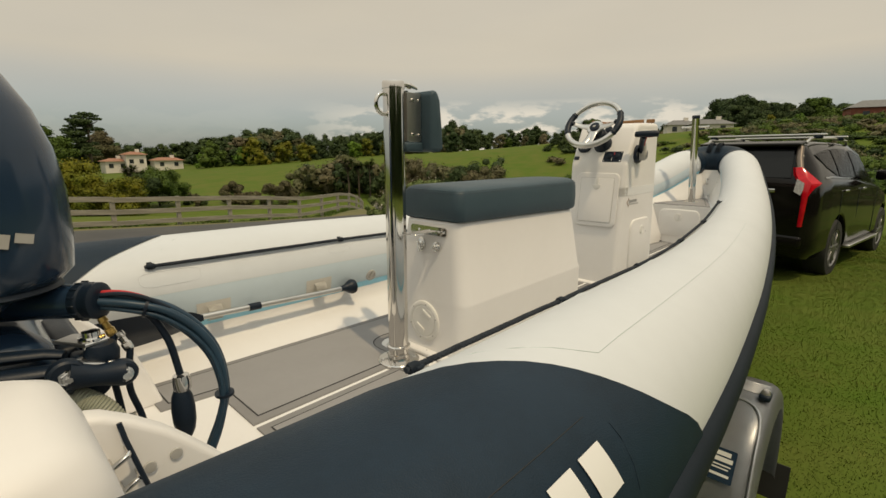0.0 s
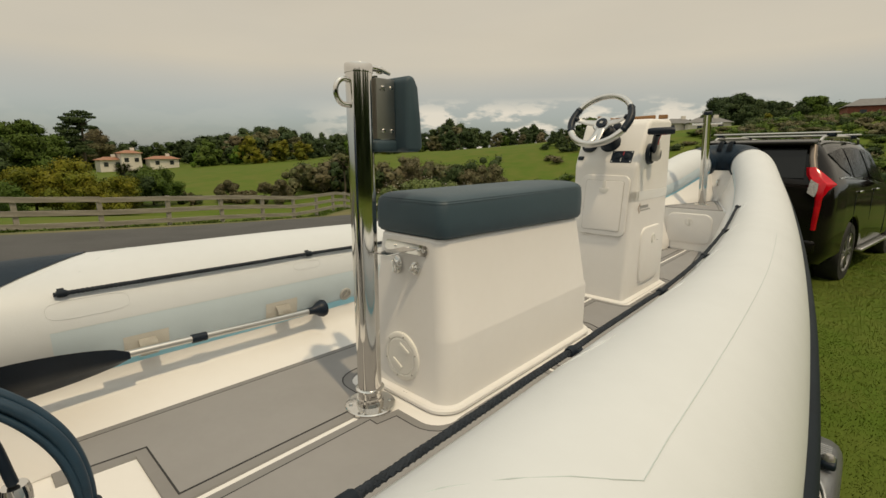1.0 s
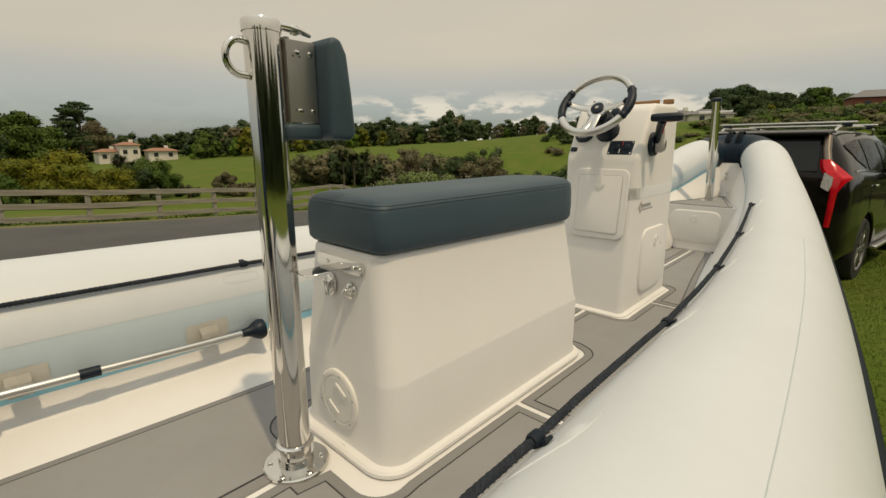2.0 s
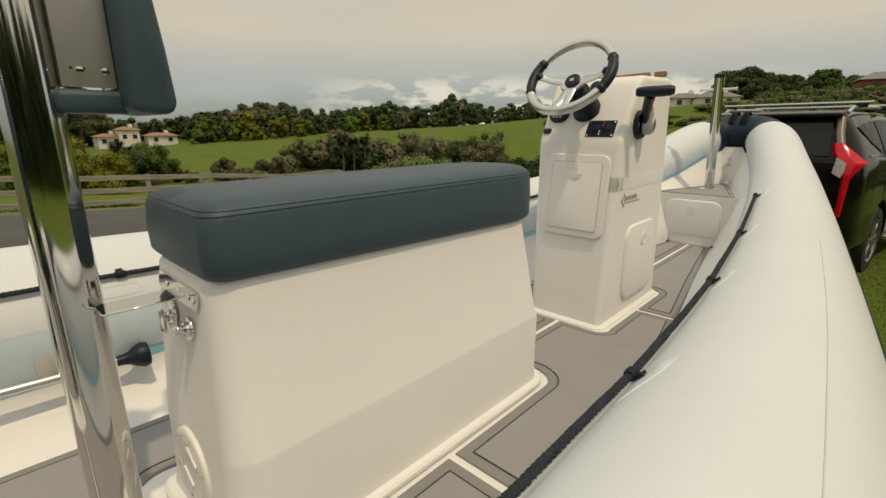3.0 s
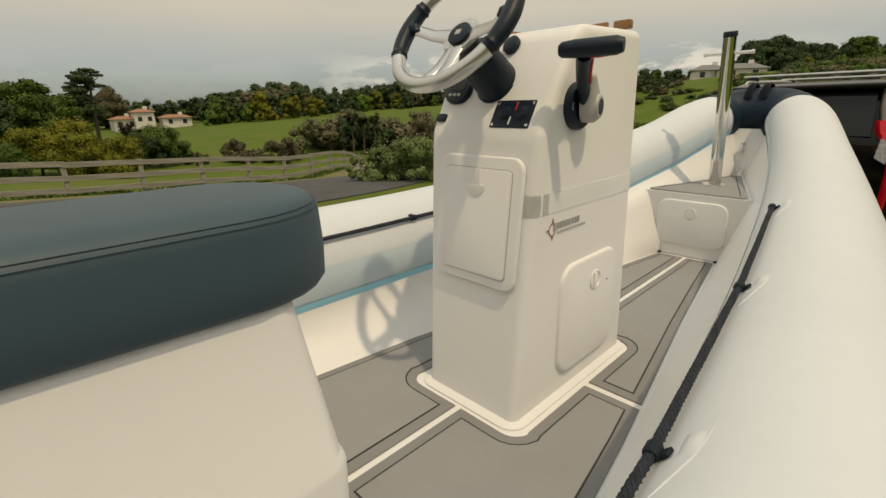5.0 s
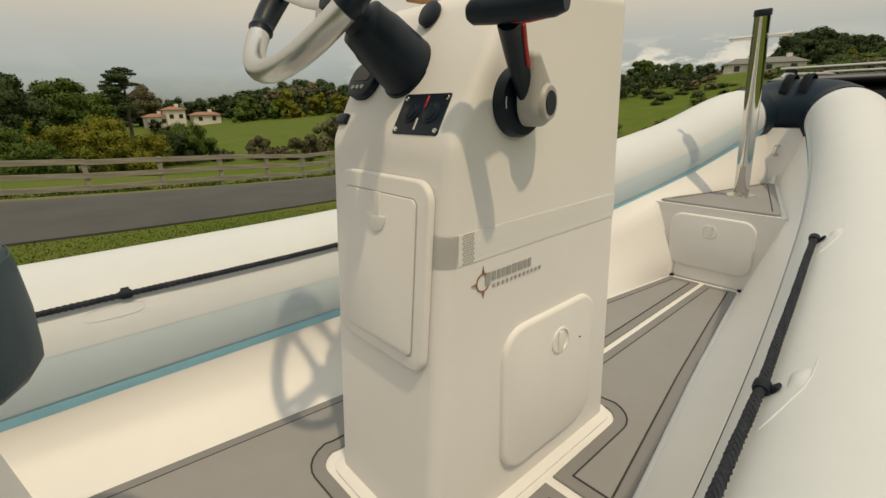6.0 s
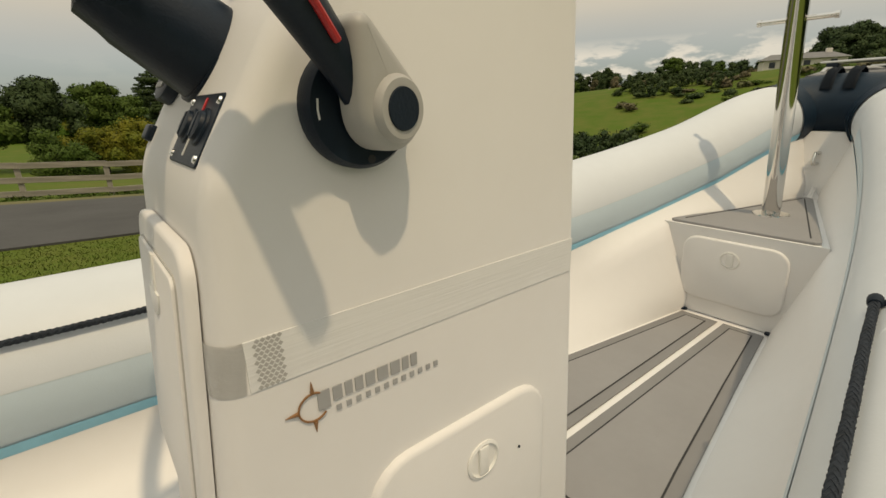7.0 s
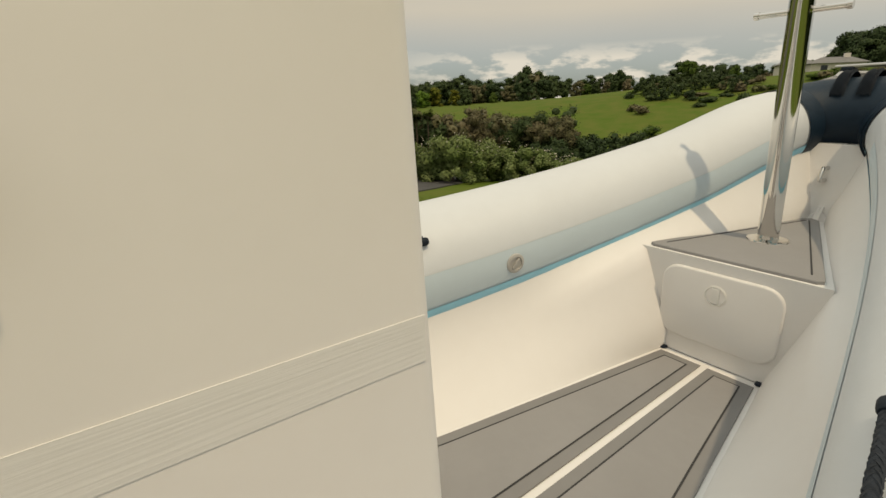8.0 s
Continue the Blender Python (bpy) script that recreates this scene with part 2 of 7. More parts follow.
def add_into(b, bm, at=(0, 0, 0), rot=None):
    m = Matrix.Translation(at) @ (rot or Matrix.Identity(4))
    bmesh.ops.transform(b, matrix=m, verts=b.verts)
    if bm is None:
        return b
    me = bpy.data.meshes.new("tmp")
    b.to_mesh(me)
    b.free()
    bm.from_mesh(me)
    bpy.data.meshes.remove(me)
    return bm


def lathe(profile, seg=24, bm=None, at=(0, 0, 0), rot=None):
    """Solid of revolution round z from (radius, z) pairs."""
    b = bmesh.new()
    rings = []
    for r, z in profile:
        if r < 1e-6:
            rings.append([b.verts.new((0, 0, z))])
        else:
            rings.append([b.verts.new((r * math.cos(2 * math.pi * i / seg), r * math.sin(2 * math.pi * i / seg), z)) for i in range(seg)])
    for a, c in zip(rings, rings[1:]):
        for i in range(seg):
            j = (i + 1) % seg
            if len(a) == 1 and len(c) == 1:
                continue
            if len(a) == 1:
                b.faces.new((a[0], c[i], c[j]))
            elif len(c) == 1:
                b.faces.new((a[i], a[j], c[0]))
            else:
                b.faces.new((a[i], a[j], c[j], c[i]))
    for ring in (rings[0], rings[-1]):
        if len(ring) > 2:
            b.faces.new(ring)
    return add_into(b, bm, at, rot)


def spline(pts, n):
    """Points on a Catmull-Rom curve through pts, n to each stretch; any number of values a point."""
    P = [np.array(p, float) for p in pts]
    P = [2 * P[0] - P[1]] + P + [2 * P[-1] - P[-2]]
    out = []
    for i in range(1, len(P) - 2):
        a, b, c, d = P[i - 1:i + 3]
        for k in range(n):
            t = k / n
            out.append(0.5 * (2 * b + (c - a) * t + (2 * a - 5 * b + 4 * c - d) * t * t + (3 * b - a - 3 * c + d) * t ** 3))
    out.append(P[-2])
    return out


def sweep(pts, r, seg=10, bm=None, closed=False, flat=1.0, up=(0, 0, 1)):
    """A round bar along points; r is a number or one for each point; flat squashes it across."""
    b = bmesh.new()
    P = [Vector(p[:3]) for p in pts]
    n = len(P)
    R = [r] * n if isinstance(r, (int, float)) else list(r)
    u = Vector(up)
    rings = []
    for i in range(n):
        d = (P[(i + 1) % n] - P[i - 1]) if closed else (P[min(i + 1, n - 1)] - P[max(i - 1, 0)])
        d.normalize()
        if abs(d.dot(u)) > 0.999:
            u = Vector((1, 0, 0)) if abs(d.x) < 0.9 else Vector((0, 1, 0))
        s = d.cross(u).normalized()
        w = s.cross(d).normalized()
        u = w
        rings.append([b.verts.new(P[i] + R[i] * (s * math.cos(2 * math.pi * k / seg) + w * flat * math.sin(2 * math.pi * k / seg))) for k in range(seg)])
    for i in range(n if closed else n - 1):
        a, c = rings[i], rings[(i + 1) % n]
        for k in range(seg):
            b.faces.new((a[k], a[(k + 1) % seg], c[(k + 1) % seg], c[k]))
    if not closed:
        b.faces.new(rings[0])
        b.faces.new(rings[-1][::-1])
    return add_into(b, bm)


def prism(outline, h, bevel=0.0, seg=2, bm=None, at=(0, 0, 0), rot=None):
    """A plate from an outline in x, y, h thick in z from 0 upwards."""
    b = bmesh.new()
    f = b.faces.new([b.verts.new((x, y, 0)) for x, y in outline])
    ext = bmesh.ops.extrude_face_region(b, geom=[f])
    bmesh.ops.translate(b, vec=(0, 0, h), verts=[v for v in ext["geom"] if isinstance(v, bmesh.types.BMVert)])
    bmesh.ops.recalc_face_normals(b, faces=b.faces)
    if bevel:
        es = [e for e in b.edges if e.is_manifold and e.calc_face_angle(0) > 0.6 and abs(e.verts[0].co.z - h) < 1e-6 and abs(e.verts[1].co.z - h) < 1e-6]
        bmesh.ops.bevel(b, geom=es, offset=bevel, segments=seg, profile=0.5, affect="EDGES")
    return add_into(b, bm, at, rot)


def rrect(w, h, r, n=5, cx=0.0, cy=0.0):
    """Outline of a rectangle with round corners."""
    out = []
    for sx, sy, a0 in ((1, 1, 0), (-1, 1, 90), (-1, -1, 180), (1, -1, 270)):
        for k in range(n + 1):
            a = radians(a0 + 90 * k / n)
            out.append((cx + sx * (w / 2 - r) + r * math.cos(a), cy + sy * (h / 2 - r) + r * math.sin(a)))
    return out


def inset(poly, d):
    """The outline moved inwards by d; poly runs anticlockwise."""
    n, out = len(poly), []
    for i in range(n):
        p0, p1, p2 = (np.array(poly[j % n]) for j in (i - 1, i, i + 1))
        e1, e2 = p1 - p0, p2 - p1
        e1, e2 = e1 / np.linalg.norm(e1), e2 / np.linalg.norm(e2)
        n1, n2 = np.array((-e1[1], e1[0])), np.array((-e2[1], e2[0]))
        m = n1 + n2
        m = m / max(1e-6, np.linalg.norm(m))
        out.append(tuple(p1 + m * d / max(0.4, float(m @ n1))))
    return out


def ring_plate(outer, inner, z0, h, bm=None):
    """A flat band between two outlines of equal count."""
    b = bmesh.new()
    n = len(outer)
    V = [[b.verts.new((x, y, z)) for x, y in o] for o, z in ((outer, z0), (outer, z0 + h), (inner, z0 + h), (inner, z0))]
    for a, c in zip(V, V[1:] + V[:1]):
        for i in range(n):
            b.faces.new((a[i], a[(i + 1) % n], c[(i + 1) % n], c[i]))
    return add_into(b, bm)


RX = lambda a: Matrix.Rotation(radians(a), 4, "X")
RY = lambda a: Matrix.Rotation(radians(a), 4, "Y")
RZ = lambda a: Matrix.Rotation(radians(a), 4, "Z")
TR = lambda x, y, z: Matrix.Translation((x, y, z))

# ---- ground ----


def interp(x, table):
    return float(np.interp(x, [p[0] for p in table], [p[1] for p in table]))


# elevation of the skyline of the land, in degrees, by bearing to port of the bow
RIDGE = [(-180, 0.0), (-120, 0.3), (-60, 1.4), (-25, 2.8), (0, 3.0), (12, 2.6), (21, 1.8), (29, 1.2), (37, 0.6), (49, -0.4), (58, -1.0), (68, -1.7), (76, -2.5), (90, -2.9), (120, -2.2), (150, -1.0), (180, 0.0)]


def near_ground(x, y):
    cx, cy = max(-30.0, min(0.0, x)), max(-12.0, min(20.0, y))
    z = -0.72 - 0.02 * (cy + 1) + 0.034 * cx + 0.0034 * cx * cy
    # level stand for the car; a fall from the drive down to the fence
    z += 0.0098 * max(0.0, min(cy, 7.0) + 1) * max(0.0, min(1.0, 1 + cx / 5))
    k = max(0.0, min(1.0, (-13.45 - 0.030 * max(0.0, y) ** 2 - x) / 3.4))
    return z - 0.32 * k * k * (3 - 2 * k)


def ground_z(x, y):
    r = math.hypot(x, y)
    z0 = near_ground(x, y)
    if r <= 22:
        return z0
    az = math.degrees(math.atan2(-x, y))
    ridge = 0.8 + 115 * math.tan(radians(interp(az, RIDGE)))
    k = 22 / r
    z22 = near_ground(x * k, y * k)
    # a fall beyond the fence, then the rise to the ridge
    dip = z22 - 1.6 - 1.2 * (1 if 20 < az < 110 else 0.4)
    if r <= 45:
        t = (r - 22) / 23
        t = t * t * (3 - 2 * t)
        z = z22 + (dip - z22) * t
    elif r <= 115:
        t = (r - 45) / 70
        t = t * t * (3 - 2 * t)
        z = dip + (ridge - dip) * t
    else:
        z = ridge + (r - 115) * 0.004
    if 30 < r < 400:
        z += min(1.0, (r - 30) / 60) * 0.35 * noise.noise((x * 0.03, y * 0.03, 0.0))
    return z


def build_ground():
    radii = [0.0] + list(np.arange(1.5, 24, 1.5)) + list(np.geomspace(25, 130, 22)) + list(np.geomspace(150, 4000, 16))
    seg = 144
    bm = bmesh.new()
    rings = []
    for r in radii:
        if r == 0:
            rings.append([bm.verts.new((0, 0, ground_z(0, 0)))])
            continue
        rings.append([bm.verts.new((-r * math.sin(2 * math.pi * i / seg), r * math.cos(2 * math.pi * i / seg), ground_z(-r * math.sin(2 * math.pi * i / seg), r * math.cos(2 * math.pi * i / seg)))) for i in range(seg)])
    for a, c in zip(rings, rings[1:]):
        for i in range(seg):
            j = (i + 1) % seg
            if len(a) == 1:
                bm.faces.new((a[0], c[i], c[j]))
            else:
                bm.faces.new((a[i], a[j], c[j], c[i]))
    return tagged(part("ground", bm, GRASS, angle=180), "mown green lawn running into rolling pasture", "ground", kind="structure")


build_ground()


def build_road():
    bm = bmesh.new()
    prev = None
    for y in np.arange(-40, 31, 1.5):
        bend = 0.030 * max(0.0, y) ** 2
        row = []
        for k in range(7):
            x = -13.3 + 5.4 * k / 6 - bend
            row.append(bm.verts.new((x, y, ground_z(x, y) + 0.035 + 0.02 * math.sin(math.pi * k / 6))))
        if prev:
            for k in range(6):
                bm.faces.new((prev[k], prev[k + 1], row[k + 1], row[k]))
        prev = row
    geo = bmesh.ops.extrude_face_region(bm, geom=bm.faces[:])
    bmesh.ops.translate(bm, vec=(0, 0, -0.2), verts=[v for v in geo["geom"] if isinstance(v, bmesh.types.BMVert)])
    tagged(part("road", bm, ASPHALT, angle=60), "narrow grey asphalt drive across the grass", "road", kind="structure")


build_road()

# ---- the boat ----
# centre line of the starboard tube: y, x, z, radius
TUBE_LINE = [(-2.95, 0.842, 0.238, 0.25), (-2.2, 0.857, 0.237, 0.24), (-1.5, 0.840, 0.234, 0.235), (-0.8, 0.808, 0.242, 0.214), (-0.27, 0.766, 0.256, 0.202),
             (0.4, 0.693, 0.283, 0.193), (1.0, 0.611, 0.333, 0.187), (1.6, 0.512, 0.418, 0.176), (2.1, 0.402, 0.533, 0.164), (2.5, 0.288, 0.66, 0.16), (2.72, 0.205, 0.71, 0.148)]
TUBE_PTS = spline([(x, y, z, r) for y, x, z, r in TUBE_LINE], 9)


def tube_frame(y):
    """Centre, outward and upward directions and radius of the starboard tube at y."""
    ys = [p[1] for p in TUBE_PTS]
    i = min(max(int(np.searchsorted(ys, y)), 1), len(ys) - 1)
    a, b = TUBE_PTS[i - 1], TUBE_PTS[i]
    k = (y - a[1]) / (b[1] - a[1])
    p = a + (b - a) * k
    d = Vector((b - a)[:3]).normalized()
    s = d.cross(Vector((0, 0, 1))).normalized()
    return Vector(p[:3]), s, s.cross(d).normalized(), float(p[3])


def tube_at(y, ang, lift=0.0):
    """A point on the starboard tube; ang from its top, positive outboard."""
    c, s, u, r = tube_frame(y)
    a = radians(ang)
    return c + (r + lift) * (s * math.sin(a) + u * math.cos(a))


# the two tubes differ by a few centimetres
FLARE = [(-2.95, -0.06), (-2.2, -0.035), (-1.5, -0.03), (-0.8, -0.006), (-0.2, 0.0), (1.0, 0.0), (1.6, 0.017), (2.1, 0.04), (2.5, 0.026), (2.72, 0.01)]


# the port edge of the deck stands a little further in
PORT_DECK = [(-2.45, 0.018), (-2.0, 0.037), (-1.5, 0.056), (-1.0, 0.05), (-0.44, 0.038), (0.15, 0.006), (0.9, 0.0)]


def mirrored(bm):
    b = bm.copy()
    for v in b.verts:
        k = min(1.0, max(0.0, v.co.z / 0.06))
        inner = interp(v.co.y, PORT_DECK) * min(1.0, max(0.0, (v.co.x - 0.25) / 0.2))
        v.co.x = interp(v.co.y, FLARE) * k + inner * (1 - k) - v.co.x
    bmesh.ops.reverse_faces(b, faces=b.faces)
    return b


boat = thing("inflatable_boat", "pale grey rigid inflatable boat with dark tube ends on a trailer", "boat")


def both(name, bm, material, parent, label="", angle=40):
    m = mirrored(bm)
    return part(name, bm, material, parent, label, angle), part(name, m, material, parent, label, angle)


def shell(y0, y1, lift, seg=40, step=0.06, a0=None, a1=None, edge=None):
    """Skin of the tube between two stations and, if given, two angles; edge(angle) shifts its forward end."""
    bm = bmesh.new()
    n = max(2, int((y1 - y0) / step))
    full = a0 is None
    cols = seg if full else seg + 1
    rows = []
    for i in range(n + 1):
        row = []
        for k in range(cols):
            ang = -180 + 360 * k / seg if full else a0 + (a1 - a0) * k / seg
            end = y1 + (edge(ang) if edge else 0)
            row.append(bm.verts.new(tube_at(y0 + (end - y0) * i / n, ang, lift)))
        rows.append(row)
    for a, c in zip(rows, rows[1:]):
        for k in range(cols if full else cols - 1):
            bm.faces.new((a[k], a[(k + 1) % cols], c[(k + 1) % cols], c[k]))
    return bm


def build_tubes():
    stbd, port = both("tube", shell(-2.6, 2.72, 0.0, seg=48, step=0.05), TUBE, boat, "pale inflated tube of coated fabric")
    stb = [(-180, -0.4), (-120, -0.62), (-90, -0.6), (-60, -0.5), (-40, -0.38), (-24, -0.28), (-15, -0.213), (-6, -0.170), (8, -0.107), (16, -0.073), (30, -0.016), (42, 0.036), (57, 0.109), (72, 0.20), (95, 0.28), (120, 0.25), (180, -0.4)]
    prt = [(-180, -0.5), (-120, -0.62), (-90, -0.60), (-60, -0.52), (-48, -0.45), (-35, -0.375), (-26, -0.30), (-17, -0.24), (-8, -0.19), (0, -0.155), (40, -0.1), (72, 0.1), (120, 0.1), (180, -0.5)]
    for table, mirror in ((stb, False), (prt, True)):
        bm = shell(-2.95, -2.0, 0.004, seg=48, edge=lambda a: interp(a, table))
        # closing cone at the stern
        bm.verts.ensure_lookup_table()
        ring = [bm.verts[k] for k in range(48)]
        last = ring
        for k in range(1, 7):
            f = math.cos(math.pi / 2 * k / 6)
            y = -2.95 - 0.42 * math.sin(math.pi / 2 * k / 6)
            cur = [bm.verts.new((0.842 + (v.co.x - 0.842) * max(f, 0.05), y, 0.238 + 0.03 * (1 - f) + (v.co.z - 0.238) * max(f, 0.05))) for v in ring]
            for i in range(len(ring)):
                j = (i + 1) % len(ring)
                bm.faces.new((last[i], last[j], cur[j], cur[i]))
            last = cur
        bm.faces.new(last)
        part("tube_end", mirrored(bm) if mirror else bm, NAVY, boat, "dark blue-black textured end of the tube")
    # rubbing strake along the outside
    b = bmesh.new()
    rows = []
    for y in np.arange(-2.9, 2.68, 0.07):
        row = []
        for ang, lift in ((84, 0.0), (86, 0.012), (90, 0.022), (96, 0.026), (104, 0.026), (111, 0.022), (115, 0.012), (117, 0.0)):
            row.append(b.verts.new(tube_at(float(y), ang, lift)))
        rows.append(row)
    for a, c in zip(rows, rows[1:]):
        for k in range(7):
            b.faces.new((a[k], a[k + 1], c[k + 1], c[k]))
    both("rubbing_strake", b, STRAKE, boat, "dark rubber rubbing strake")
    # blue joint tape where the tube meets the moulding
    both("joint_tape", shell(-2.35, 2.66, 0.004, seg=4, a0=-122, a1=-110), BLUE, boat, "light blue joint tape")
    # lower inner side with its shade put into a bluer colour; seam above it
    both("shade_tint", shell(-2.3, 2.45, 0.0009, seg=10, a0=-112, a1=-78), TUBE_SHADE, boat, "bluer shade tint on the lower inner tube")
    b = shell(-2.3, 2.45, 0.0014, seg=1, a0=-78, a1=-77.7)
    part("seam", mirrored(b), SEAM, boat)
    b.free()
    # wear patch on top
    b = bmesh.new()
    line = [(-2.19, -32), (-2.124, -16), (-2.07, -3), (-2.02, 8), (-1.985, 16), (-1.953, 22)] + [(-1.85 + 0.2 * k, 21.3) for k in range(11)]
    sweep([tube_at(y, a, 0.0004) for y, a in line], 0.0007, seg=5, bm=b)
    both("patch_edge", b, SEAM, boat)
    # nose where the two tubes meet
    both("nose_sleeve", shell(2.64, 2.72, 0.005, seg=48, step=0.05), NAVY, boat, "dark fabric sleeve at the bow")
    b = bmesh.new()
    pts = [(0.202 * math.cos(a), 2.70 + 0.13 * math.sin(a), 0.702 + 0.05 * math.sin(a)) for a in np.linspace(0, math.pi, 21)]
    pts = [(0.212, 2.675, 0.694)] + pts + [(-0.212, 2.675, 0.694)]
    sweep(pts, [0.152] + [0.152 - 0.008 * math.sin(math.pi * k / 20) for k in range(21)] + [0.152], seg=30, bm=b)
    part("nose_cone", b, NAVY, boat, "dark fabric nose joining the tubes", 60)
    # folded lashing straps over the nose
    for x in (-0.045, 0.035):
        b = bmesh.new()
        rows = []
        for k in range(11):
            a = radians(-62 + 104 * k / 10)
            c = Vector((x, 2.825, 0.752)) + (0.149 + 0.016 * math.sin(math.pi * k / 10)) * Vector((0, math.sin(a), math.cos(a)))
            rows.append([b.verts.new(c + Vector((d, 0, e))) for d, e in ((-0.022, 0.0), (-0.012, 0.008), (0.004, 0.003), (0.014, 0.010), (0.022, 0.0))])
        for r1, r2 in zip(rows, rows[1:]):
            for k in range(4):
                b.faces.new((r1[k], r1[k + 1], r2[k + 1], r2[k]))
        bmesh.ops.solidify(b, geom=b.faces[:], thickness=0.005)
        part("bow_strap", b, STRAKE, boat, "folded dark strap over the nose", 60)


build_tubes()

PAD_EDGE = [(-2.45, 0.545), (-1.5, 0.54), (-0.44, 0.495), (0.15, 0.41), (0.93, 0.277), (1.34, 0.215), (1.78, 0.152)]


def build_hull():
    # inner moulding from the deck edge up to the tube
    b = bmesh.new()
    rows = []
    for y in np.linspace(-2.42, 2.66, 65):
        y = float(y)
        c, s, u, r = tube_frame(y)
        j = c + (r - 0.006) * (s * math.sin(radians(-114)) + u * math.cos(radians(-114)))
        if y <= 1.78:
            x0, z0 = interp(y, PAD_EDGE), 0.0
        else:
            t = min(1.0, (y - 1.78) / 0.82)
            x0, z0 = 0.152 * (1 - t) + 0.03 * t, 0.30 * t
        mx, mz = x0 + 0.62 * (j.x - x0) + 0.016, 0.55 * j.z + 0.45 * z0 - 0.012
        # towards the bow the side breaks at the height of the locker top
        f = min(1.0, max(0.0, (y - 1.78) / 0.82))
        nx, nz = 0.262 - 0.222 * f, 0.345 + 0.06 * f
        k2 = min(1.0, max(0.0, (y - 1.35) / 0.43))
        row = []
        for k in range(11):
            t = k / 10
            q0, q1, q2 = (1 - t) ** 2, 2 * t * (1 - t), t * t
            cx, cz = 2 * mx - 0.5 * (x0 + j.x), 2 * mz - 0.5 * (z0 + j.z)
            px, pz = q0 * x0 + q1 * cx + q2 * j.x, q0 * z0 + q1 * cz + q2 * j.z
            g = t / 0.6 if t < 0.6 else (t - 0.6) / 0.4
            bx, bz = (x0 + (nx - x0) * g, z0 + (nz - z0) * g) if t < 0.6 else (nx + (j.x - nx) * g, nz + (j.z - nz) * g)
            row.append(b.verts.new((max(0.0, px + (bx - px) * k2), y, pz + (bz - pz) * k2)))
        rows.append(row)
    for a, c in zip(rows, rows[1:]):
        for k in range(10):
            b.faces.new((a[k], a[k + 1], c[k + 1], c[k]))
    both("hull_side", b, GEL, boat, "glossy white moulded inner hull side", 60)
    # wall that closes the inside of the bow
    c, s, u, r = tube_frame(2.66)
    j = c + (r - 0.006) * (s * math.sin(radians(-114)) + u * math.cos(radians(-114)))
    b = bmesh.new()
    rows = []
    for k in range(9):
        t = k / 8
        w = 0.028 + (j.x - 0.026) * t ** 1.15
        y = 2.575 + 0.095 * t ** 0.8
        rows.append([b.verts.new((w * q, y + 0.012 * (1 - q * q), 0.30 + (j.z + 0.004 - 0.30) * t)) for q in (-1, -0.6, -0.2, 0.2, 0.6, 1)])
    rows.append([b.verts.new((v.co.x, v.co.y + 0.12, v.co.z + 0.004)) for v in rows[-1]])
    for a, c in zip(rows, rows[1:]):
        for k in range(5):
            b.faces.new((a[k], a[k + 1], c[k + 1], c[k]))
    part("bow_wall", b, GEL, boat, "", 60)
    # deck moulding
    out = [(interp(y, PAD_EDGE) + 0.012, y) for _, y in [(0, v) for v in np.linspace(-2.42, 1.80, 20)]]
    poly = out + [(-x, y) for x, y in out[::-1]]
    part("deck", prism(poly, 0.02, at=(0, 0, -0.02)), GEL, boat, "white gelcoat deck moulding")
    # outer bottom
    b = bmesh.new()
    rows = []
    for y in np.arange(-2.45, 2.72, 0.12):
        y = float(y)
        c, s, u, r = tube_frame(y)
        w = c.x - 0.3 * r
        keel = -0.48 + (0.95 * max(0.0, (y - 0.2) / 2.5) ** 2.2)
        chine = -0.14 + (c.z - 0.235) * 0.9
        row = [(0.0, y, keel), (w * 0.35, y, keel * 0.62 + chine * 0.38), (w * 0.75, y, keel * 0.2 + chine * 0.8), (w, y, chine), (w + 0.02, y, c.z - 0.75 * r)]
        rows.append([b.verts.new(p) for p in row])
    for a, c in zip(rows, rows[1:]):
        for k in range(4):
            b.faces.new((a[k], a[k + 1], c[k + 1], c[k]))
    both("hull_bottom", b, GEL, boat, "white vee bottom of the hull", 30)


build_hull()


